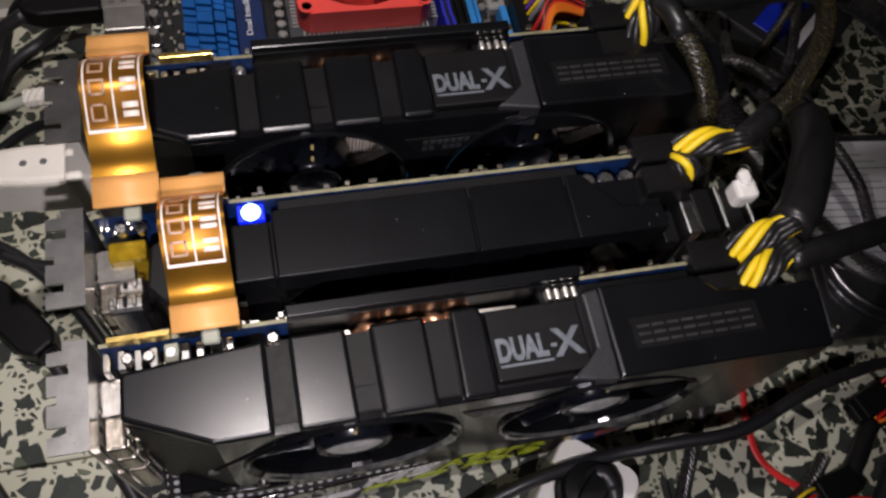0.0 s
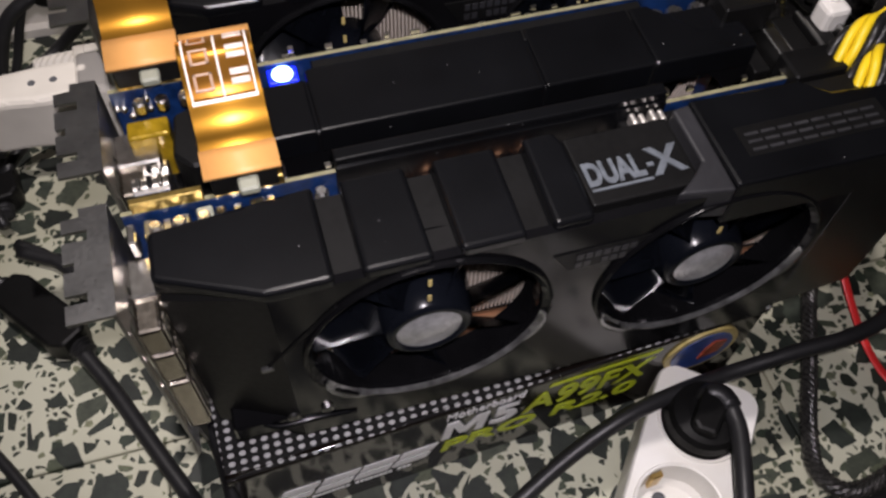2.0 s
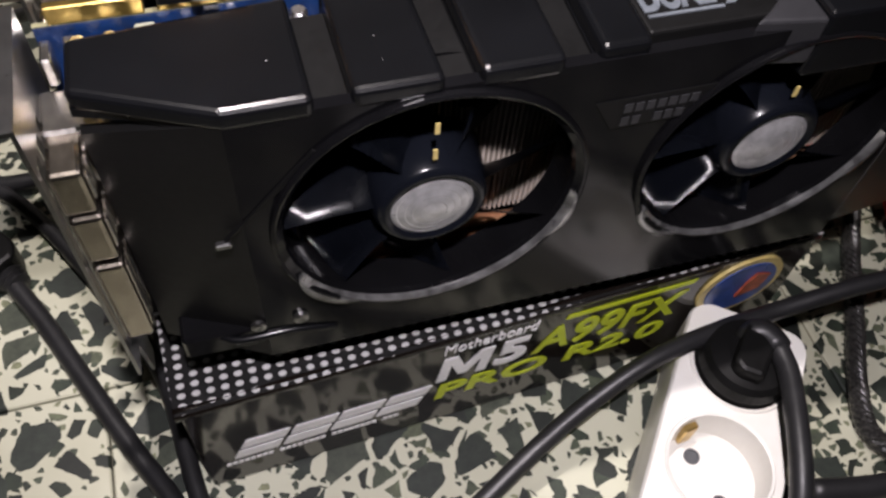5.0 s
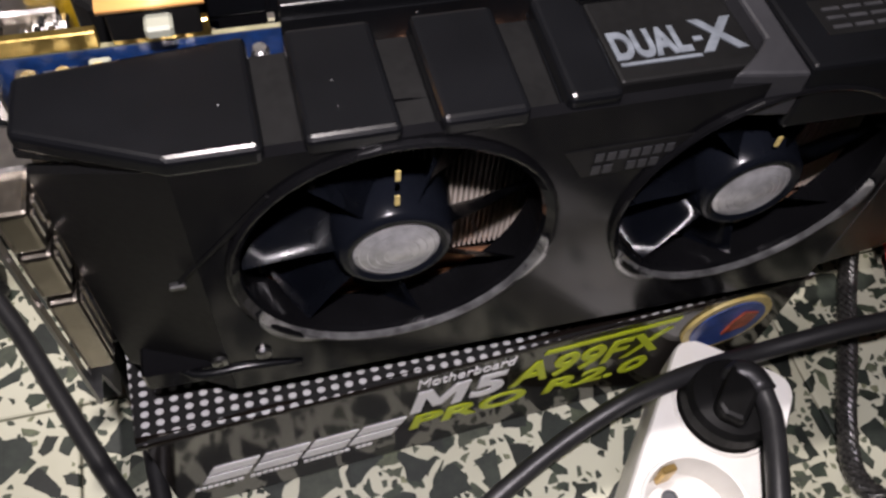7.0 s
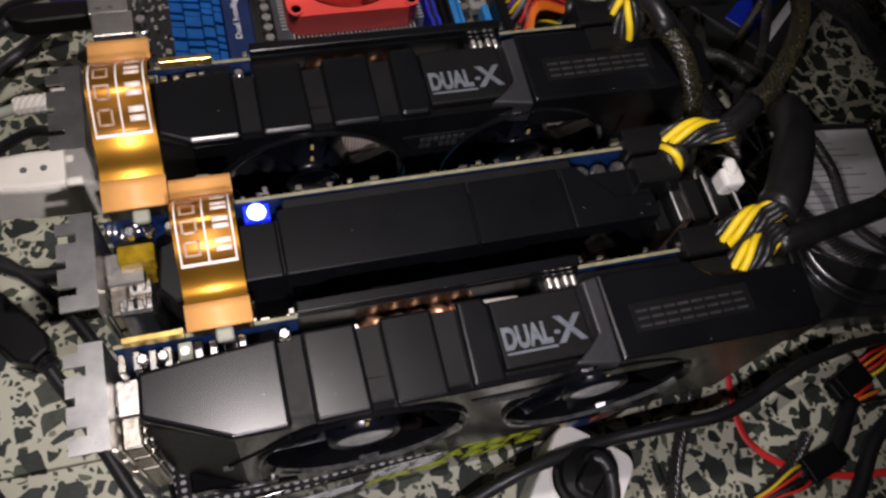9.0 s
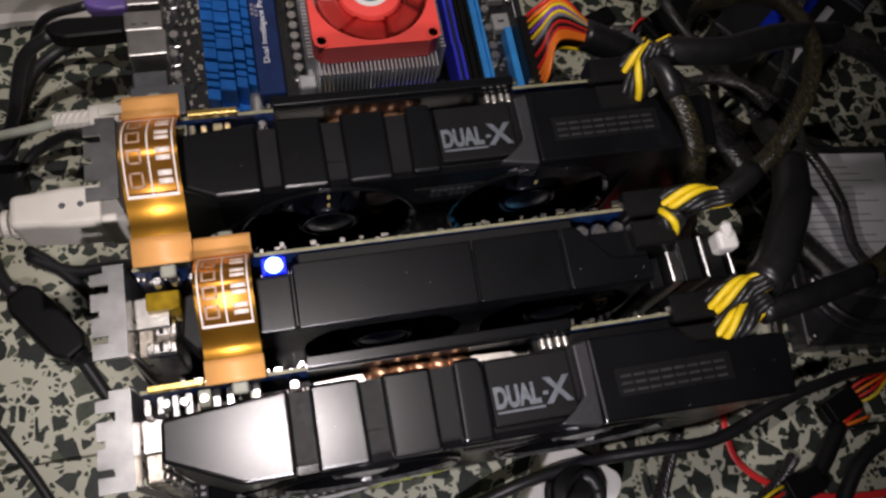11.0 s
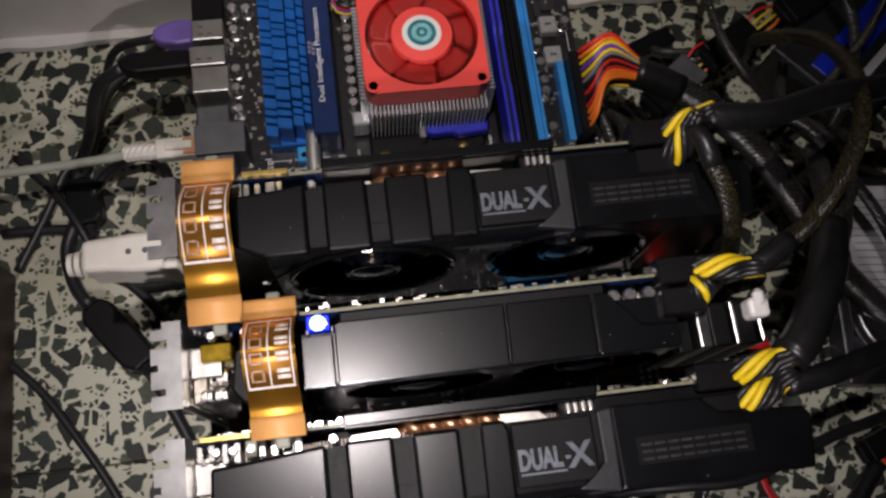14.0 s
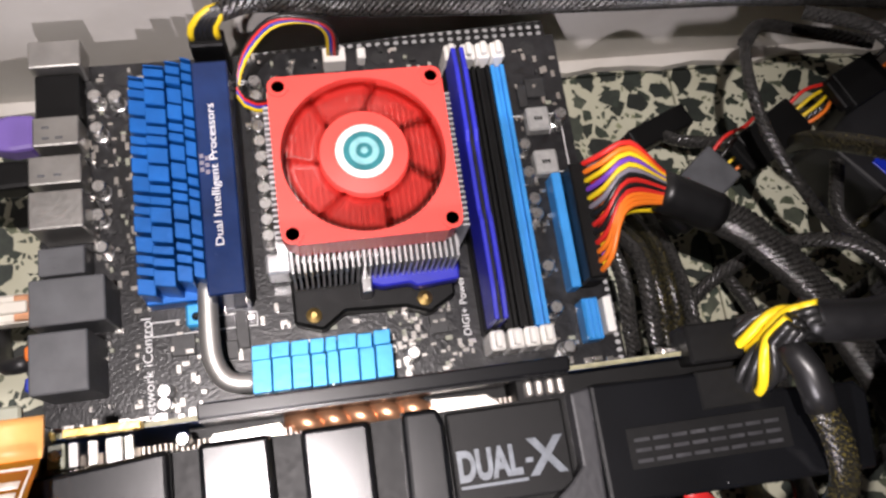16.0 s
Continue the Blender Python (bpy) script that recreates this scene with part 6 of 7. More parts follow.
# dark plugs and adapters lying in the heap
def block_plug(name, c, size, turn, tilt, material, label, wires=()):
    ob = thing(name, c, label, "plug", "loose plugs")
    bm = nb()
    sx, sy, sz = size
    m = Matrix.Translation(c) @ Euler((0, radians(tilt), radians(turn))).to_matrix().to_4x4()
    box(bm, -sx / 2, sx / 2, -sy / 2, sy / 2, 0, sz, bevel=min(size) * 0.12, seg=2)
    box(bm, -sx / 2 - 0.004, -sx / 2 + 0.002, -sy * 0.4, sy * 0.4, sz * 0.15, sz * 0.85, bevel=0.0008)
    bmesh.ops.transform(bm, matrix=m, verts=bm.verts[:])
    part("housing", bm, material, ob)
    for i, mm in enumerate(wires):
        o = (i - (len(wires) - 1) / 2) * sy * 0.8 / max(1, len(wires))
        p = [m @ Vector((sx / 2 - 0.002, o, sz / 2)), m @ Vector((sx / 2 + 0.010, o * 1.2, sz / 2 + 0.006)), m @ Vector((sx / 2 + 0.026, o * 0.6, sz / 2 + 0.002)), m @ Vector((sx / 2 + 0.040, o * 0.5, max(0.002, sz / 2 - 0.006)))]
        sub_tube("wire", p, 0.0011, mm, ob, seg=7)
    return ob


block_plug("drive_plug", (0.3080, 0.2280, 0.030), (0.045, 0.024, 0.012), 38, 0, M_PORTDARK, "dark flat drive plug lying in the cable heap", (M_ORANGE, M_YELLOW, M_BLACKWIRE, M_REDWIRE))
block_plug("drive_plug", (0.3500, 0.2500, 0.045), (0.040, 0.022, 0.010), 30, 0, M_MATTBLK, "black drive plug with yellow and red wires", (M_ORANGE, M_YELLOW, M_YELLOW, M_REDWIRE))
block_plug("drive_plug", (0.4020, 0.2720, 0.055), (0.030, 0.022, 0.010), 25, 0, M_MATTBLK, "black drive plug with yellow and red wires", (M_YELLOW, M_ORANGE, M_BLACKWIRE))
block_plug("drive_plug", (0.3050, 0.2740, 0.006), (0.040, 0.014, 0.012), 22, 0, M_MATTBLK, "long black plug lying on the floor", ())
block_plug("drive_plug", (0.3620, -0.0740, 0.003), (0.026, 0.016, 0.012), 195, 0, M_MATTBLK, "black drive plug with red and yellow wires on the floor", (M_YELLOW, M_REDWIRE, M_BLACKWIRE, M_REDWIRE))
block_plug("drive_plug", (0.4050, -0.0300, 0.003), (0.024, 0.016, 0.012), 20, 0, M_MATTBLK, "black drive plug with red and yellow wires on the floor", (M_YELLOW, M_REDWIRE, M_ORANGE, M_REDWIRE))

# power supply with blue panel
psu = thing("power_supply", (0.470, 0.262, 0), "black power supply case with blue panel and pale stripe", "power supply")
PM = Matrix.Translation((0.470, 0.252, 0)) @ Matrix.Rotation(radians(40), 4, "Z")


def ppart(name, bm, material, parent, label=""):
    bmesh.ops.transform(bm, matrix=PM, verts=bm.verts[:])
    return part(name, bm, material, parent, label)


bm = nb()
box(bm, -0.075, 0.075, -0.028, 0.052, 0, 0.050, bevel=0.002, seg=2)
ppart("case", bm, M_PSU, psu)
bm = nb()
box(bm, -0.066, 0.052, 0.003, 0.025, 0.050, 0.0512, bevel=0.0004)
ppart("blue_panel", bm, M_ROYAL, psu, "royal blue panel")
bm = nb()
box(bm, -0.062, 0.000, -0.010, -0.004, 0.050, 0.0510)
ppart("stripe", bm, M_PAPER, psu, "pale printed stripe")
grille = nb()
for k in range(9):
    box(grille, 0.015 + 0.005 * k, 0.0165 + 0.005 * k, -0.026, -0.006, 0.0501, 0.0512)
    box(grille, 0.014, 0.058, -0.026 + 0.0024 * k, -0.0252 + 0.0024 * k, 0.0501, 0.0510)
ppart("grille", grille, M_PORTDARK, psu, "dark metal grille")

# hard drive lying label up beside the front card
HD = Matrix.Translation((0.389, 0.010, 0)) @ Matrix.Rotation(radians(-6), 4, "Z")
drive = thing("hard_drive", (0.389, 0.010, 0), "grey metal hard drive with white paper label lying on the floor", "hard drive")


def hpart(name, bm, material, parent, label="", smooth=False):
    bmesh.ops.transform(bm, matrix=HD, verts=bm.verts[:])
    return part(name, bm, material, parent, label, smooth)


bm = nb()
box(bm, 0, 0.1016, 0, 0.147, 0, 0.0205, bevel=0.0015, seg=2)
hpart("body", bm, M_DRIVE, drive, "dark cast metal body")
bm = nb()
rim = [(0.004, 0.022)] + [(0.051 + 0.047 * math.cos(radians(a)), 0.052 + 0.047 * math.sin(radians(a))) for a in range(200, 345, 8)] + [(0.0976, 0.030), (0.0976, 0.143), (0.004, 0.143)]
prism(bm, rim, 0.0200, 0.0252, bevel=0.0016, seg=3)
cover = hpart("top_cover", bm, M_DRIVE, drive, "pressed metal top cover")
bm = nb()
pts = [(0.051 + 0.041 * math.cos(radians(a)), 0.054 + 0.041 * math.sin(radians(a)), 0.0249) for a in range(190, 352, 9)]
tube(bm, pts, 0.0022, 10, 0.003)
hpart("ridge", bm, M_STEEL, cover, "bright curved pressed ridge", smooth=True)
for x, y in ((0.0050, 0.0060), (0.0966, 0.0060), (0.0050, 0.1405), (0.0966, 0.1405)):
    bm = nb()
    lathe(bm, [(0.0030, 0.0), (0.0029, 0.0011), (0.0012, 0.0013), (0.0012, 0.0006), (0.0, 0.0006)], (x, y, 0.0204 if y < 0.05 else 0.0251), "z", 16)
    hpart("screw", bm, M_CHROME, drive, "shiny steel screw")
bm = nb()
prism(bm, [(0.014, 0.046), (0.034, 0.036), (0.066, 0.036), (0.090, 0.048), (0.090, 0.138), (0.010, 0.138)], 0.0252, 0.0255)
lab = hpart("label_sheet", bm, M_PAPER, cover, "white paper label with grey print")
for i in range(15):
    strokes("label_print", [[(0.0, 0.0), (0.060 - 0.009 * (i % 3), 0.0), (0.060 - 0.009 * (i % 3), 0.0007), (0.0, 0.0007)]], HD @ facing(0.016, 0.054 + 0.0052 * i, 0.0255, "up"), M_GREYINK, lab, 0.0002)

# sleeved drive lead between two plugs on the floor
sleeve_ob = thing("drive_lead", (0.338, -0.078, 0.0), "black sleeved drive lead lying on the floor", "cable")
sub_tube("sleeve", [(0.3440, -0.0770, 0.0070), (0.3620, -0.0745, 0.0075), (0.3780, -0.0650, 0.0085), (0.3920, -0.0510, 0.0080), (0.4010, -0.0420, 0.0075)], 0.0058, M_SHRINK, sleeve_ob, "black fabric sleeve", seg=14)
for i, mm in enumerate((M_YELLOW, M_REDWIRE, M_ORANGE, M_BLACKWIRE)):
    sub_tube("wire", [(0.3990, -0.0440, 0.0080), (0.4060 + 0.002 * i, -0.0360 - 0.003 * i, 0.0110), (0.4160 + 0.004 * i, -0.0300 - 0.005 * i, 0.0080)], 0.0013, mm, sleeve_ob, seg=7)

# eight-pin lead running along the wall, and fan wires
lead8 = thing("power_lead", (0.065, 0.2975, 0.0945), "black braided lead plugged into the board's rear edge", "cable")
bm = nb()
box(bm, 0.0575, 0.0725, 0.2935, 0.3015, 0.0935, 0.1080, bevel=0.0008)
part("plug", bm, M_MATTBLK, lead8)
for i, mm in enumerate((M_YELLOW, M_BLACKWIRE, M_BLACKWIRE, M_BLACKWIRE, M_BLACKWIRE, M_YELLOW)):
    sub_tube("wire", [(0.0590 + 0.0022 * i, 0.2975, 0.107), (0.0600 + 0.002 * i, 0.2985, 0.1155), (0.0680 + 0.0016 * i, 0.3030, 0.1210), (0.0820, 0.3070 + 0.001 * (i % 3), 0.1185 + 0.001 * (i % 2))], 0.0017, mm, lead8, seg=7)
sub_tube("sleeve", [(0.0720, 0.3040, 0.1205), (0.0850, 0.3090, 0.1180), (0.1000, 0.3130, 0.1100), (0.1250, 0.3165, 0.0985), (0.1600, 0.3170, 0.0940), (0.2000, 0.3170, 0.0900), (0.2600, 0.3160, 0.0880), (0.3500, 0.3140, 0.0860), (0.4500, 0.3120, 0.0700), (0.5200, 0.3000, 0.0400), (0.5800, 0.2800, 0.0100)], 0.0060, M_BRAID, lead8, "black braided sleeve", weave=0.06, seg=20)
fanlead = thing("fan_lead", (0.120, 0.295, 0.0905), "thin four-coloured fan lead", "cable")
for i, mm in enumerate((M_YELLOW, M_BLUEWIRE, M_REDWIRE, M_BLACKWIRE)):
    o = 0.0014 * i
    sub_tube("wire", [(0.1175 + o, 0.2945, 0.0900), (0.1165 + o, 0.2960, 0.1080), (0.1080 + o, 0.2960, 0.1180 + o * 0.4), (0.0930, 0.2950 + o * 0.5, 0.1160 + o), (0.0800, 0.2850 + o, 0.1060 + o * 0.5), (0.0760, 0.2720 + o, 0.1000 + o * 0.4), (0.0830, 0.2640 + o, 0.1020), (0.0950, 0.2560 + o, 0.1200)], 0.0009, mm, fanlead, seg=6)

# plugs on the board's ports
dvi = thing("video_plug", (-0.030, 0.1075, 0.140), "ivory video plug pushed into the rear card", "plug")
bm = nb()
prism(bm, [(-0.004, 0.0990), (-0.014, 0.0970), (-0.034, 0.0975), (-0.045, 0.0990), (-0.058, 0.0995), (-0.058, 0.1155), (-0.045, 0.1165), (-0.034, 0.1175), (-0.014, 0.1175), (-0.004, 0.1165)], 0.128, 0.155, bevel=0.003, seg=3)
part("housing", bm, M_IVORY, dvi)
bm = nb()
box(bm, -0.0190, -0.0060, 0.0962, 0.1184, 0.1262, 0.1568, bevel=0.0022, seg=2)
part("collar", bm, M_IVORY, dvi, "raised ivory collar")
for k in range(2):
    bm = nb()
    lathe(bm, [(0.0016, 0.0), (0.0013, 0.0004), (0.0, 0.0004)], (-0.0270 - 0.0080 * k, 0.1075, 0.1549), "z", 14)
    part("moulded_dot", bm, M_PORTDARK, dvi, "small dark moulded dot")
for k in range(3):
    bm = nb()
    lathe(bm, [(0.0072 - 0.0007 * k, -0.0595 - 0.004 * k), (0.0072 - 0.0007 * k, -0.0570 - 0.004 * k), (0.0, -0.0570 - 0.004 * k)], (0.0, 0.1075, 0.1415), "x", 18)
    part("strain_relief", bm, M_IVORY, dvi, "ivory strain relief ring")
net = thing("network_plug", (-0.030, 0.2100, 0.085), "clear network plug on a pale cord", "plug")
bm = nb()
box(bm, -0.036, -0.010, 0.1830, 0.1950, 0.0860, 0.0950, bevel=0.001)
box(bm, -0.030, -0.014, 0.1865, 0.1915, 0.0950, 0.0975, bevel=0.0006)
part("housing", bm, M_IVORY, net)
bm = nb()
box(bm, -0.020, -0.0095, 0.1835, 0.1945, 0.0865, 0.0953, bevel=0.0006)
part("wire_window", bm, M_COPPER, net, "copper-tinted window")
sub_tube("strain_relief", [(-0.035, 0.1890, 0.0905), (-0.046, 0.1895, 0.0895), (-0.054, 0.1900, 0.0880)], 0.0050, M_IVORY, net, "ribbed ivory sleeve", weave=0.06, seg=10)
sub_tube("cord", [(-0.050, 0.1898, 0.0888), (-0.080, 0.1930, 0.0750), (-0.110, 0.1960, 0.0650), (-0.160, 0.1960, 0.0600), (-0.330, 0.1850, 0.0600)], 0.0029, M_CLEARCORD, net, "pale greenish cord")
vga = thing("monitor_plug", (-0.035, 0.266, 0.085), "lilac plug pushed into a port", "plug")
bm = nb()
prism(bm, [(-0.0115, 0.2590), (-0.022, 0.2582), (-0.031, 0.2610), (-0.036, 0.2640), (-0.036, 0.2700), (-0.031, 0.2730), (-0.022, 0.2757), (-0.0115, 0.2750)], 0.0815, 0.0930, bevel=0.002, seg=2)
part("housing", bm, M_LILAC, vga)
sub_tube("cord", [(-0.035, 0.267, 0.087), (-0.065, 0.270, 0.070), (-0.085, 0.262, 0.030), (-0.100, 0.245, 0.006), (-0.106, 0.215, 0.005)], 0.0028, M_RUBBER, vga)
usb = thing("adapter_plug", (-0.036, 0.2470, 0.085), "black adapter plug with cord in a port", "plug")
bm = nb()
prism(bm, [(-0.0135, 0.2410), (-0.046, 0.2400), (-0.054, 0.2430), (-0.057, 0.2460), (-0.057, 0.2490), (-0.054, 0.2520), (-0.046, 0.2545), (-0.0135, 0.2535)], 0.0820, 0.0945, bevel=0.002, seg=2)
part("housing", bm, M_MATTBLK, usb)
sub_tube("cord", [(-0.055, 0.2475, 0.088), (-0.075, 0.2420, 0.074), (-0.095, 0.2300, 0.030), (-0.110, 0.2150, 0.008), (-0.108, 0.1950, 0.006)], 0.0040, M_RUBBER, usb)

# inline adapters and cords on the floor beside the rig
def inline(name, c, size, turn, label):
    ob = thing(name, (c[0], c[1], 0), label, "adapter", "inline adapters")
    bm = nb()
    sx, sy, sz = size
    prism(bm, [(-sx / 2, -sy * 0.32), (-sx * 0.36, -sy / 2), (sx * 0.36, -sy / 2), (sx / 2, -sy * 0.28), (sx / 2, sy * 0.28), (sx * 0.36, sy / 2), (-sx * 0.36, sy / 2), (-sx / 2, sy * 0.32)], 0, sz, bevel=0.002, seg=2)
    bmesh.ops.transform(bm, matrix=Matrix.Translation((c[0], c[1], 0)) @ Matrix.Rotation(radians(turn), 4, "Z"), verts=bm.verts[:])
    part("housing", bm, M_MATTBLK, ob)
    for e in (-1, 1):
        bm = nb()
        prof = [(sz * 0.34, 0.0), (sz * 0.36, 0.002), (sz * 0.28, 0.003), (sz * 0.34, 0.0045), (sz * 0.26, 0.0055), (sz * 0.30, 0.007), (0.0, 0.009)]
        lathe(bm, [(r, e * (sx / 2 - 0.001 + h)) for r, h in prof], (0, 0, sz * 0.42), "x", 14)
        bmesh.ops.recalc_face_normals(bm, faces=bm.faces[:])
        bmesh.ops.transform(bm, matrix=Matrix.Translation((c[0], c[1], 0)) @ Matrix.Rotation(radians(turn), 4, "Z"), verts=bm.verts[:])
        part("strain_relief", bm, M_RUBBER, ob, "ribbed rubber sleeve")
    return ob


inline("inline_adapter", (-0.105, 0.193), (0.034, 0.022, 0.015), 100, "black inline adapter on the floor")
inline("inline_adapter", (-0.083, 0.098), (0.054, 0.022, 0.018), -52, "black tapered cord connector on the floor")
for pts, r, lab in (
    ([(-0.112, 0.180, 0.006), (-0.118, 0.160, 0.005), (-0.112, 0.135, 0.006), (-0.100, 0.118, 0.008)], 0.0044, "thick black cord on the floor"),
    ([(-0.068, 0.078, 0.008), (-0.054, 0.052, 0.006), (-0.040, 0.022, 0.006), (-0.024, -0.012, 0.006), (-0.010, -0.040, 0.006), (0.010, -0.090, 0.006), (0.030, -0.160, 0.006)], 0.0040, "thick black cord on the floor"),
    ([(-0.096, 0.150, 0.005), (-0.080, 0.137, 0.005), (-0.058, 0.112, 0.005), (-0.038, 0.078, 0.005), (-0.018, 0.038, 0.005), (-0.008, 0.008, 0.006), (-0.003, -0.030, 0.006), (0.004, -0.080, 0.005), (0.010, -0.160, 0.005)], 0.0036, "black cord on the floor"),
    ([(-0.160, 0.178, 0.004), (-0.135, 0.178, 0.004), (-0.112, 0.176, 0.004)], 0.0038, "black cord on the floor"),
    ([(-0.180, 0.110, 0.004), (-0.139, 0.074, 0.004), (-0.110, 0.034, 0.004), (-0.087, -0.004, 0.004), (-0.060, -0.060, 0.004)], 0.0028, "thin black cord on the floor"),
    ([(-0.100, 0.195, 0.012), (-0.086, 0.210, 0.018), (-0.062, 0.214, 0.030), (-0.044, 0.200, 0.045), (-0.036, 0.180, 0.060), (-0.024, 0.1665, 0.0900), (-0.014, 0.1665, 0.0950)], 0.0034, "black cord arching to an audio jack"),
    ([(-0.108, 0.210, 0.006), (-0.100, 0.240, 0.004), (-0.092, 0.275, 0.004), (-0.070, 0.296, 0.006), (-0.040, 0.300, 0.030)], 0.0040, "black cord on the floor"),
    ([(-0.150, 0.230, 0.010), (-0.128, 0.206, 0.010), (-0.110, 0.180, 0.014), (-0.100, 0.160, 0.010)], 0.0030, "black cord looped over others"),
    ([(-0.150, 0.150, 0.004), (-0.130, 0.190, 0.006), (-0.118, 0.215, 0.010), (-0.108, 0.225, 0.010)], 0.0030, "black cord looped over others"),
    ([(-0.095, 0.145, 0.005), (-0.070, 0.132, 0.005), (-0.040, 0.130, 0.010), (-0.020, 0.120, 0.030)], 0.0040, "black cord on the floor"),
):
    cord("floor_cord", pts, r, M_RUBBER, lab, group="floor cords")

# ---- power strip with plug and leads ----
SM = Matrix.Translation((0.2040, -0.0560, 0)) @ Matrix.Rotation(math.atan2(-0.78, -0.62), 4, "Z")
strip_ob = thing("power_strip", (0.204, -0.056, 0), "white plastic power strip on the floor", "power strip")


def spart(name, bm, material, parent, label="", smooth=False):
    bmesh.ops.transform(bm, matrix=SM, verts=bm.verts[:])
    return part(name, bm, material, parent, label, smooth)


WELL = 0.0188
SZ = 0.039
END, HALF, ROUND = -0.0255, 0.0226, 0.0080
bm = nb()
wells = [((-0.0030, 0.0), WELL), ((0.0395, 0.0), WELL), ((0.082, 0.0), WELL), ((0.1245, 0.0), WELL)]
plate_with_holes(bm, END, 0.165, -HALF, HALF, wells, 0.0, 0.003, 96)
for v in bm.verts:
    v.co = Vector((v.co.x, v.co.z, SZ - v.co.y))
    mid = Vector((END + ROUND, math.copysign(HALF - ROUND, v.co.y)))
    d = Vector((v.co.x, v.co.y)) - mid
    if v.co.x < mid.x and abs(v.co.y) > abs(mid.y) and d.length > ROUND:
        v.co.x, v.co.y = mid + d.normalized() * ROUND
bmesh.ops.recalc_face_normals(bm, faces=bm.faces[:])
spart("top_plate", bm, M_WHITEPL, strip_ob)


def strip_outline(grow):
    """The strip's plan, with two rounded corners at its end."""
    pts = [(0.165, -HALF - grow)]
    for sy, a0 in ((-1, 270), (1, 180)):
        for k in range(9):
            a = radians(a0 - 11.25 * k)
            pts.append((END + ROUND + (ROUND + grow) * math.cos(a), sy * (HALF - ROUND) + (ROUND + grow) * math.sin(a)))
    return pts + [(0.165, HALF + grow)]


bm = nb()
prism(bm, strip_outline(0.0004), 0, SZ - 0.0185, bevel=0.0012, seg=2)
spart("base", bm, M_WHITEPL, strip_ob)
bm = nb()
lo, hi = strip_outline(-0.0016), strip_outline(0.0010)
rings = [[bm.verts.new((u, v, z)) for u, v in o] for o, z in ((lo, SZ - 0.019), (hi, SZ - 0.019), (hi, SZ - 0.0022), (strip_outline(0.0002), SZ - 0.0004), (lo, SZ - 0.0006))]
for ra, rb in zip(rings, rings[1:] + rings[:1]):
    for k in range(len(lo) - 1):
        bm.faces.new((ra[k], ra[k + 1], rb[k + 1], rb[k]))
bmesh.ops.recalc_face_normals(bm, faces=bm.faces[:])
spart("side_wall", bm, M_WHITEPL, strip_ob)
for (cx, cy), r in wells:
    bm = nb()
    lathe(bm, [(r + 0.0012, 0.0), (r + 0.0006, 0.0009), (r - 0.0004, 0.0006), (r - 0.0012, -0.014), (r - 0.004, -0.0165), (0.0, -0.0165)], (cx, cy, SZ), "z", 48, False)
    well = spart("socket_well", bm, M_WHITEPL, strip_ob, "round socket well")
    for s in (-1, 1):
        bm = nb()
        lathe(bm, [(0.0031, 0.0), (0.0031, 0.0007), (0.0024, 0.0007), (0.0024, -0.0004), (0.0, -0.0004)], (cx + s * 0.0068, cy + s * 0.0068, SZ - 0.0163), "z", 16)
        spart("pin_hole", bm, M_PORTDARK, well, "dark pin hole")
        bm = nb()
        box(bm, cx - s * 0.0175 - 0.002, cx - s * 0.0175 + 0.002, cy + s * 0.0000 - 0.003, cy + 0.003, SZ - 0.0165, SZ - 0.0035, bevel=0.0006)
        bmesh.ops.rotate(bm, verts=bm.verts[:], cent=(cx, cy, 0), matrix=Matrix.Rotation(radians(45), 3, "Z"))
        spart("earth_clip", bm, M_BRASS if s > 0 else M_WHITEPL, well, "brass earth clip" if s > 0 else "")
wallplug = thing("mains_plug", (0.204, -0.056, SZ), "round black mains plug pushed into the power strip", "plug")
bm = nb()
lathe(bm, [(0.0174, -0.012), (0.0174, 0.003), (0.0166, 0.007), (0.0148, 0.0095), (0.0085, 0.0108), (0.0, 0.0110)], (-0.0030, 0, SZ), "z", 40)
spart("plug_body", bm, M_MATTBLK, wallplug, smooth=False)
bm = nb()
prism(bm, [(-0.015, 0.000), (-0.012, -0.005), (0.006, -0.0065), (0.009, -0.003), (0.009, 0.005), (-0.012, 0.008)], SZ + 0.006, SZ + 0.0165, bevel=0.0018, seg=2)
spart("plug_grip", bm, M_MATTBLK, wallplug)
sub_tube("strain_relief", [(0.2060, -0.0490, 0.0490), (0.2105, -0.0465, 0.0515), (0.2140, -0.0500, 0.0525), (0.2148, -0.0560, 0.0525)], 0.0050, M_RUBBER, wallplug, "smooth rubber sleeve", seg=14)
sub_tube("cord", [(0.2148, -0.0540, 0.0525), (0.2142, -0.0610, 0.0525), (0.2125, -0.0680, 0.0530), (0.2040, -0.0880, 0.0535), (0.1970, -0.1050, 0.0500), (0.1880, -0.1300, 0.034), (0.1850, -0.1700, 0.012), (0.1980, -0.2600, 0.006)], 0.0040, M_RUBBER, wallplug, seg=14)
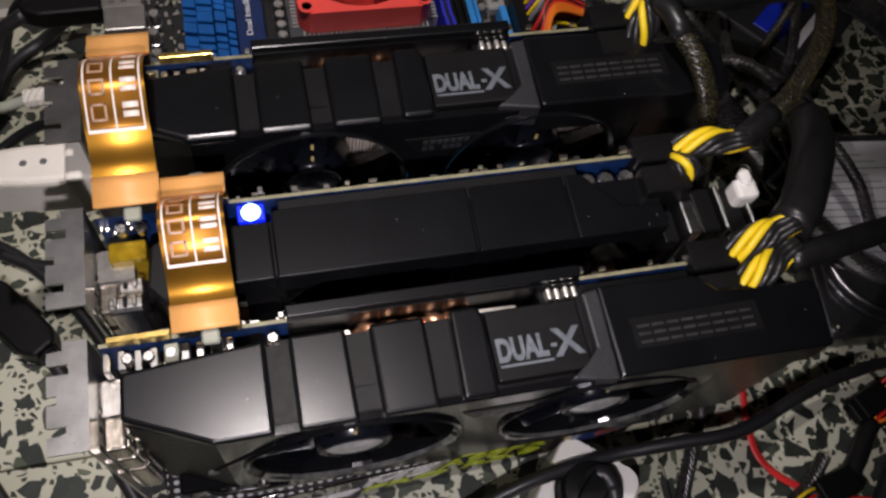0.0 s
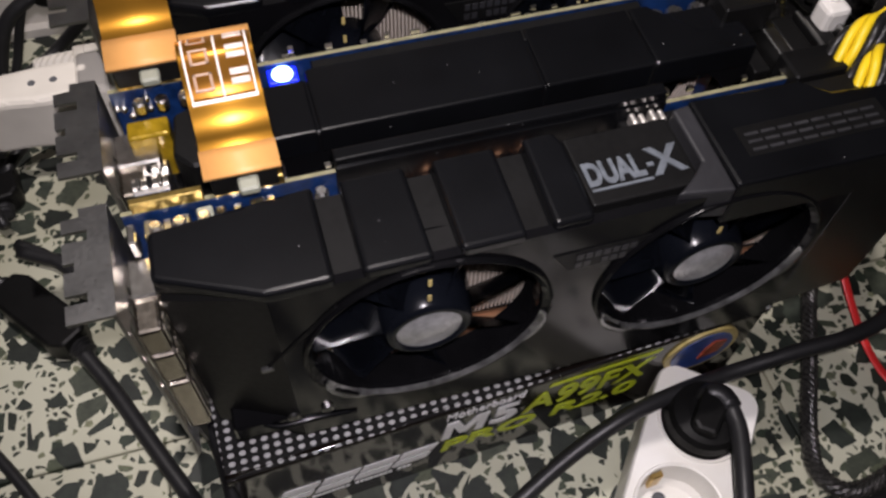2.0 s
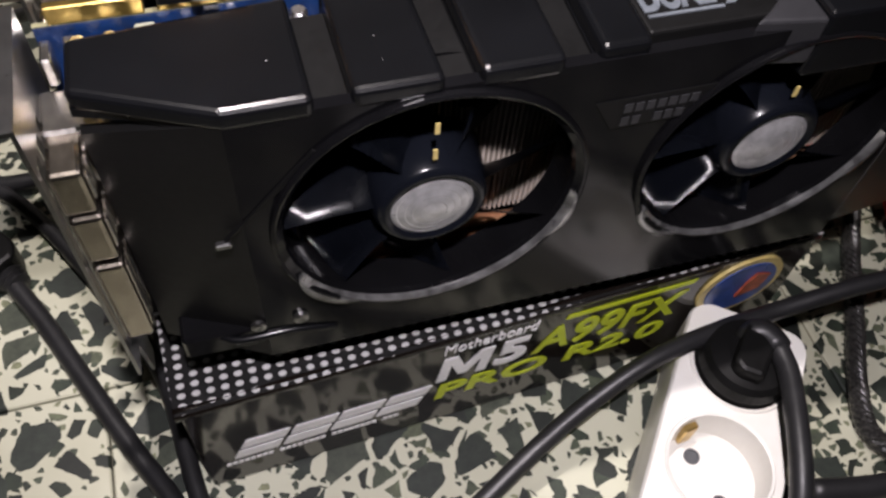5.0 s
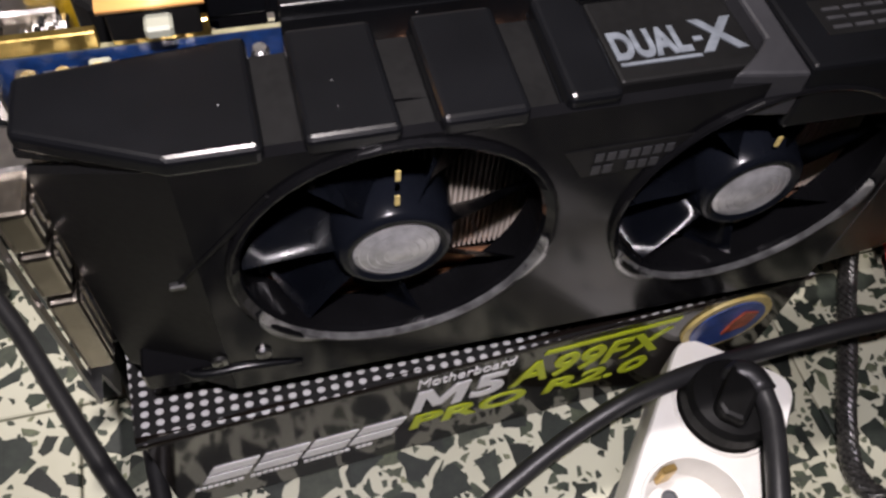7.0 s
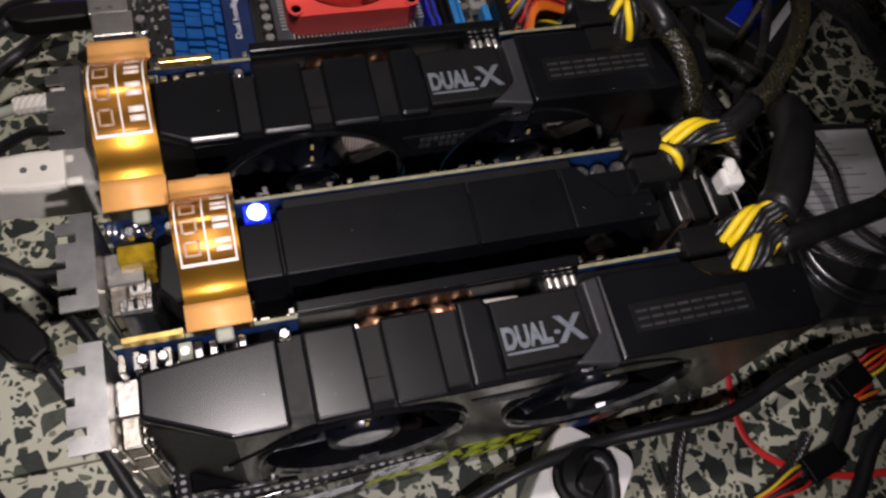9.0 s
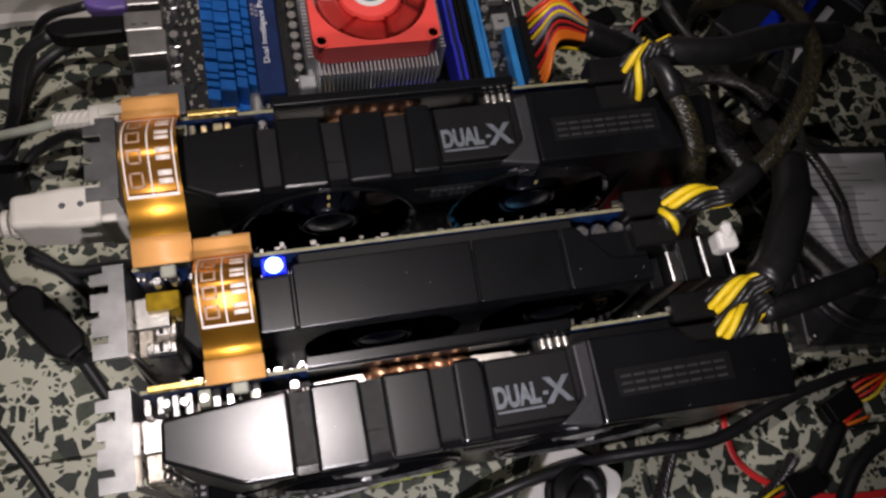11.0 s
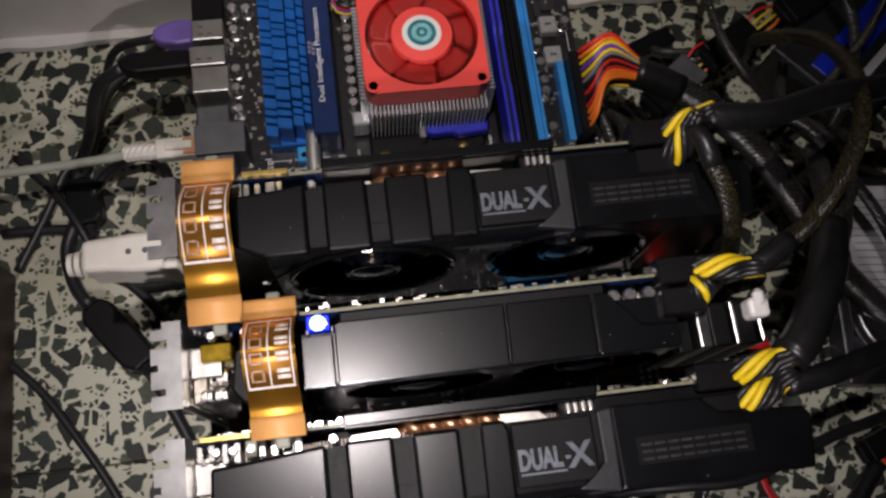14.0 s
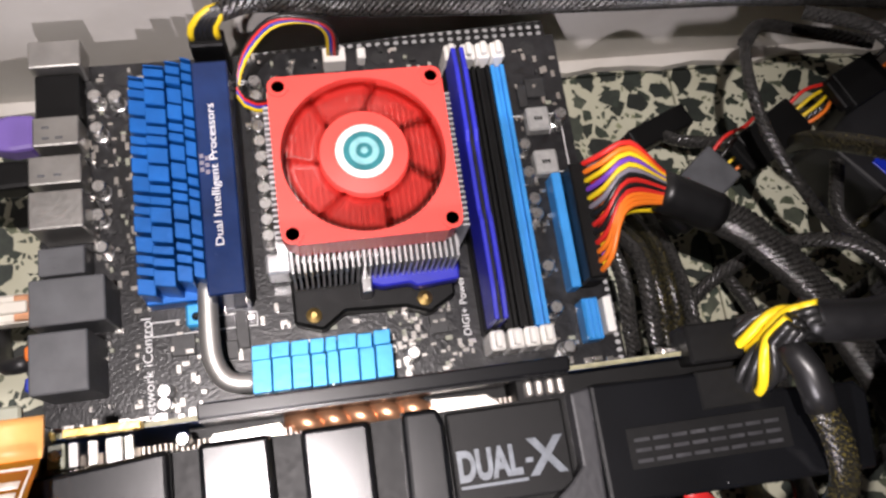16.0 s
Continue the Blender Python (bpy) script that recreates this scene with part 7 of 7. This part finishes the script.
cord("mains_lead", [(0.0200, -0.1350, 0.006), (0.0700, -0.0880, 0.012), (0.1050, -0.0680, 0.020), (0.1380, -0.0535, 0.031), (0.1680, -0.0450, 0.0425), (0.1950, -0.0405, 0.0445), (0.2250, -0.0380, 0.0450), (0.2550, -0.0390, 0.052), (0.2900, -0.0395, 0.057), (0.3300, -0.0275, 0.056), (0.3700, -0.0180, 0.045), (0.4500, -0.0120, 0.020), (0.6500, -0.0300, 0.006)], 0.0037, M_RUBBER, "thick black mains lead crossing over the power strip")
cord("mains_lead", [(0.2250, -0.0980, 0.006), (0.2550, -0.1040, 0.006), (0.2900, -0.1060, 0.006), (0.3300, -0.1120, 0.006), (0.4200, -0.1200, 0.006)], 0.0050, M_RUBBER, "thick black mains lead on the floor")
cord("mains_lead", [(0.3400, -0.1250, 0.006), (0.3800, -0.0950, 0.006), (0.4200, -0.0600, 0.006), (0.5000, -0.0450, 0.006)], 0.0050, M_RUBBER, "thick black mains lead on the floor")
cord("drive_cable", [(0.3300, 0.0400, 0.040), (0.3290, 0.0200, 0.022), (0.3270, -0.0050, 0.010), (0.3235, -0.0330, 0.005), (0.3270, -0.0540, 0.004), (0.3480, -0.0720, 0.003), (0.3900, -0.0860, 0.003), (0.4600, -0.0900, 0.003)], 0.0023, M_REDSATA, "flat red drive cable on the floor", squash=0.4)
cord("drive_cable", [(0.2450, 0.0800, 0.0900), (0.2560, 0.0720, 0.0850), (0.2700, 0.0600, 0.0650), (0.2950, 0.0480, 0.0350), (0.3300, 0.0400, 0.0400)], 0.0038, M_REDSATA, "flat red drive cable beside the cards", squash=0.4)
cord("braided_lead", [(0.3300, 0.0350, 0.006), (0.3080, 0.0020, 0.005), (0.2880, -0.0330, 0.005), (0.2710, -0.0620, 0.005), (0.2640, -0.0820, 0.005), (0.2740, -0.0950, 0.005), (0.3000, -0.0920, 0.005), (0.3400, -0.0750, 0.005), (0.3640, -0.0560, 0.006)], 0.0042, M_BRAID, "thin black braided lead in the cable heap", group="braided leads", weave=0.07, seg=14)
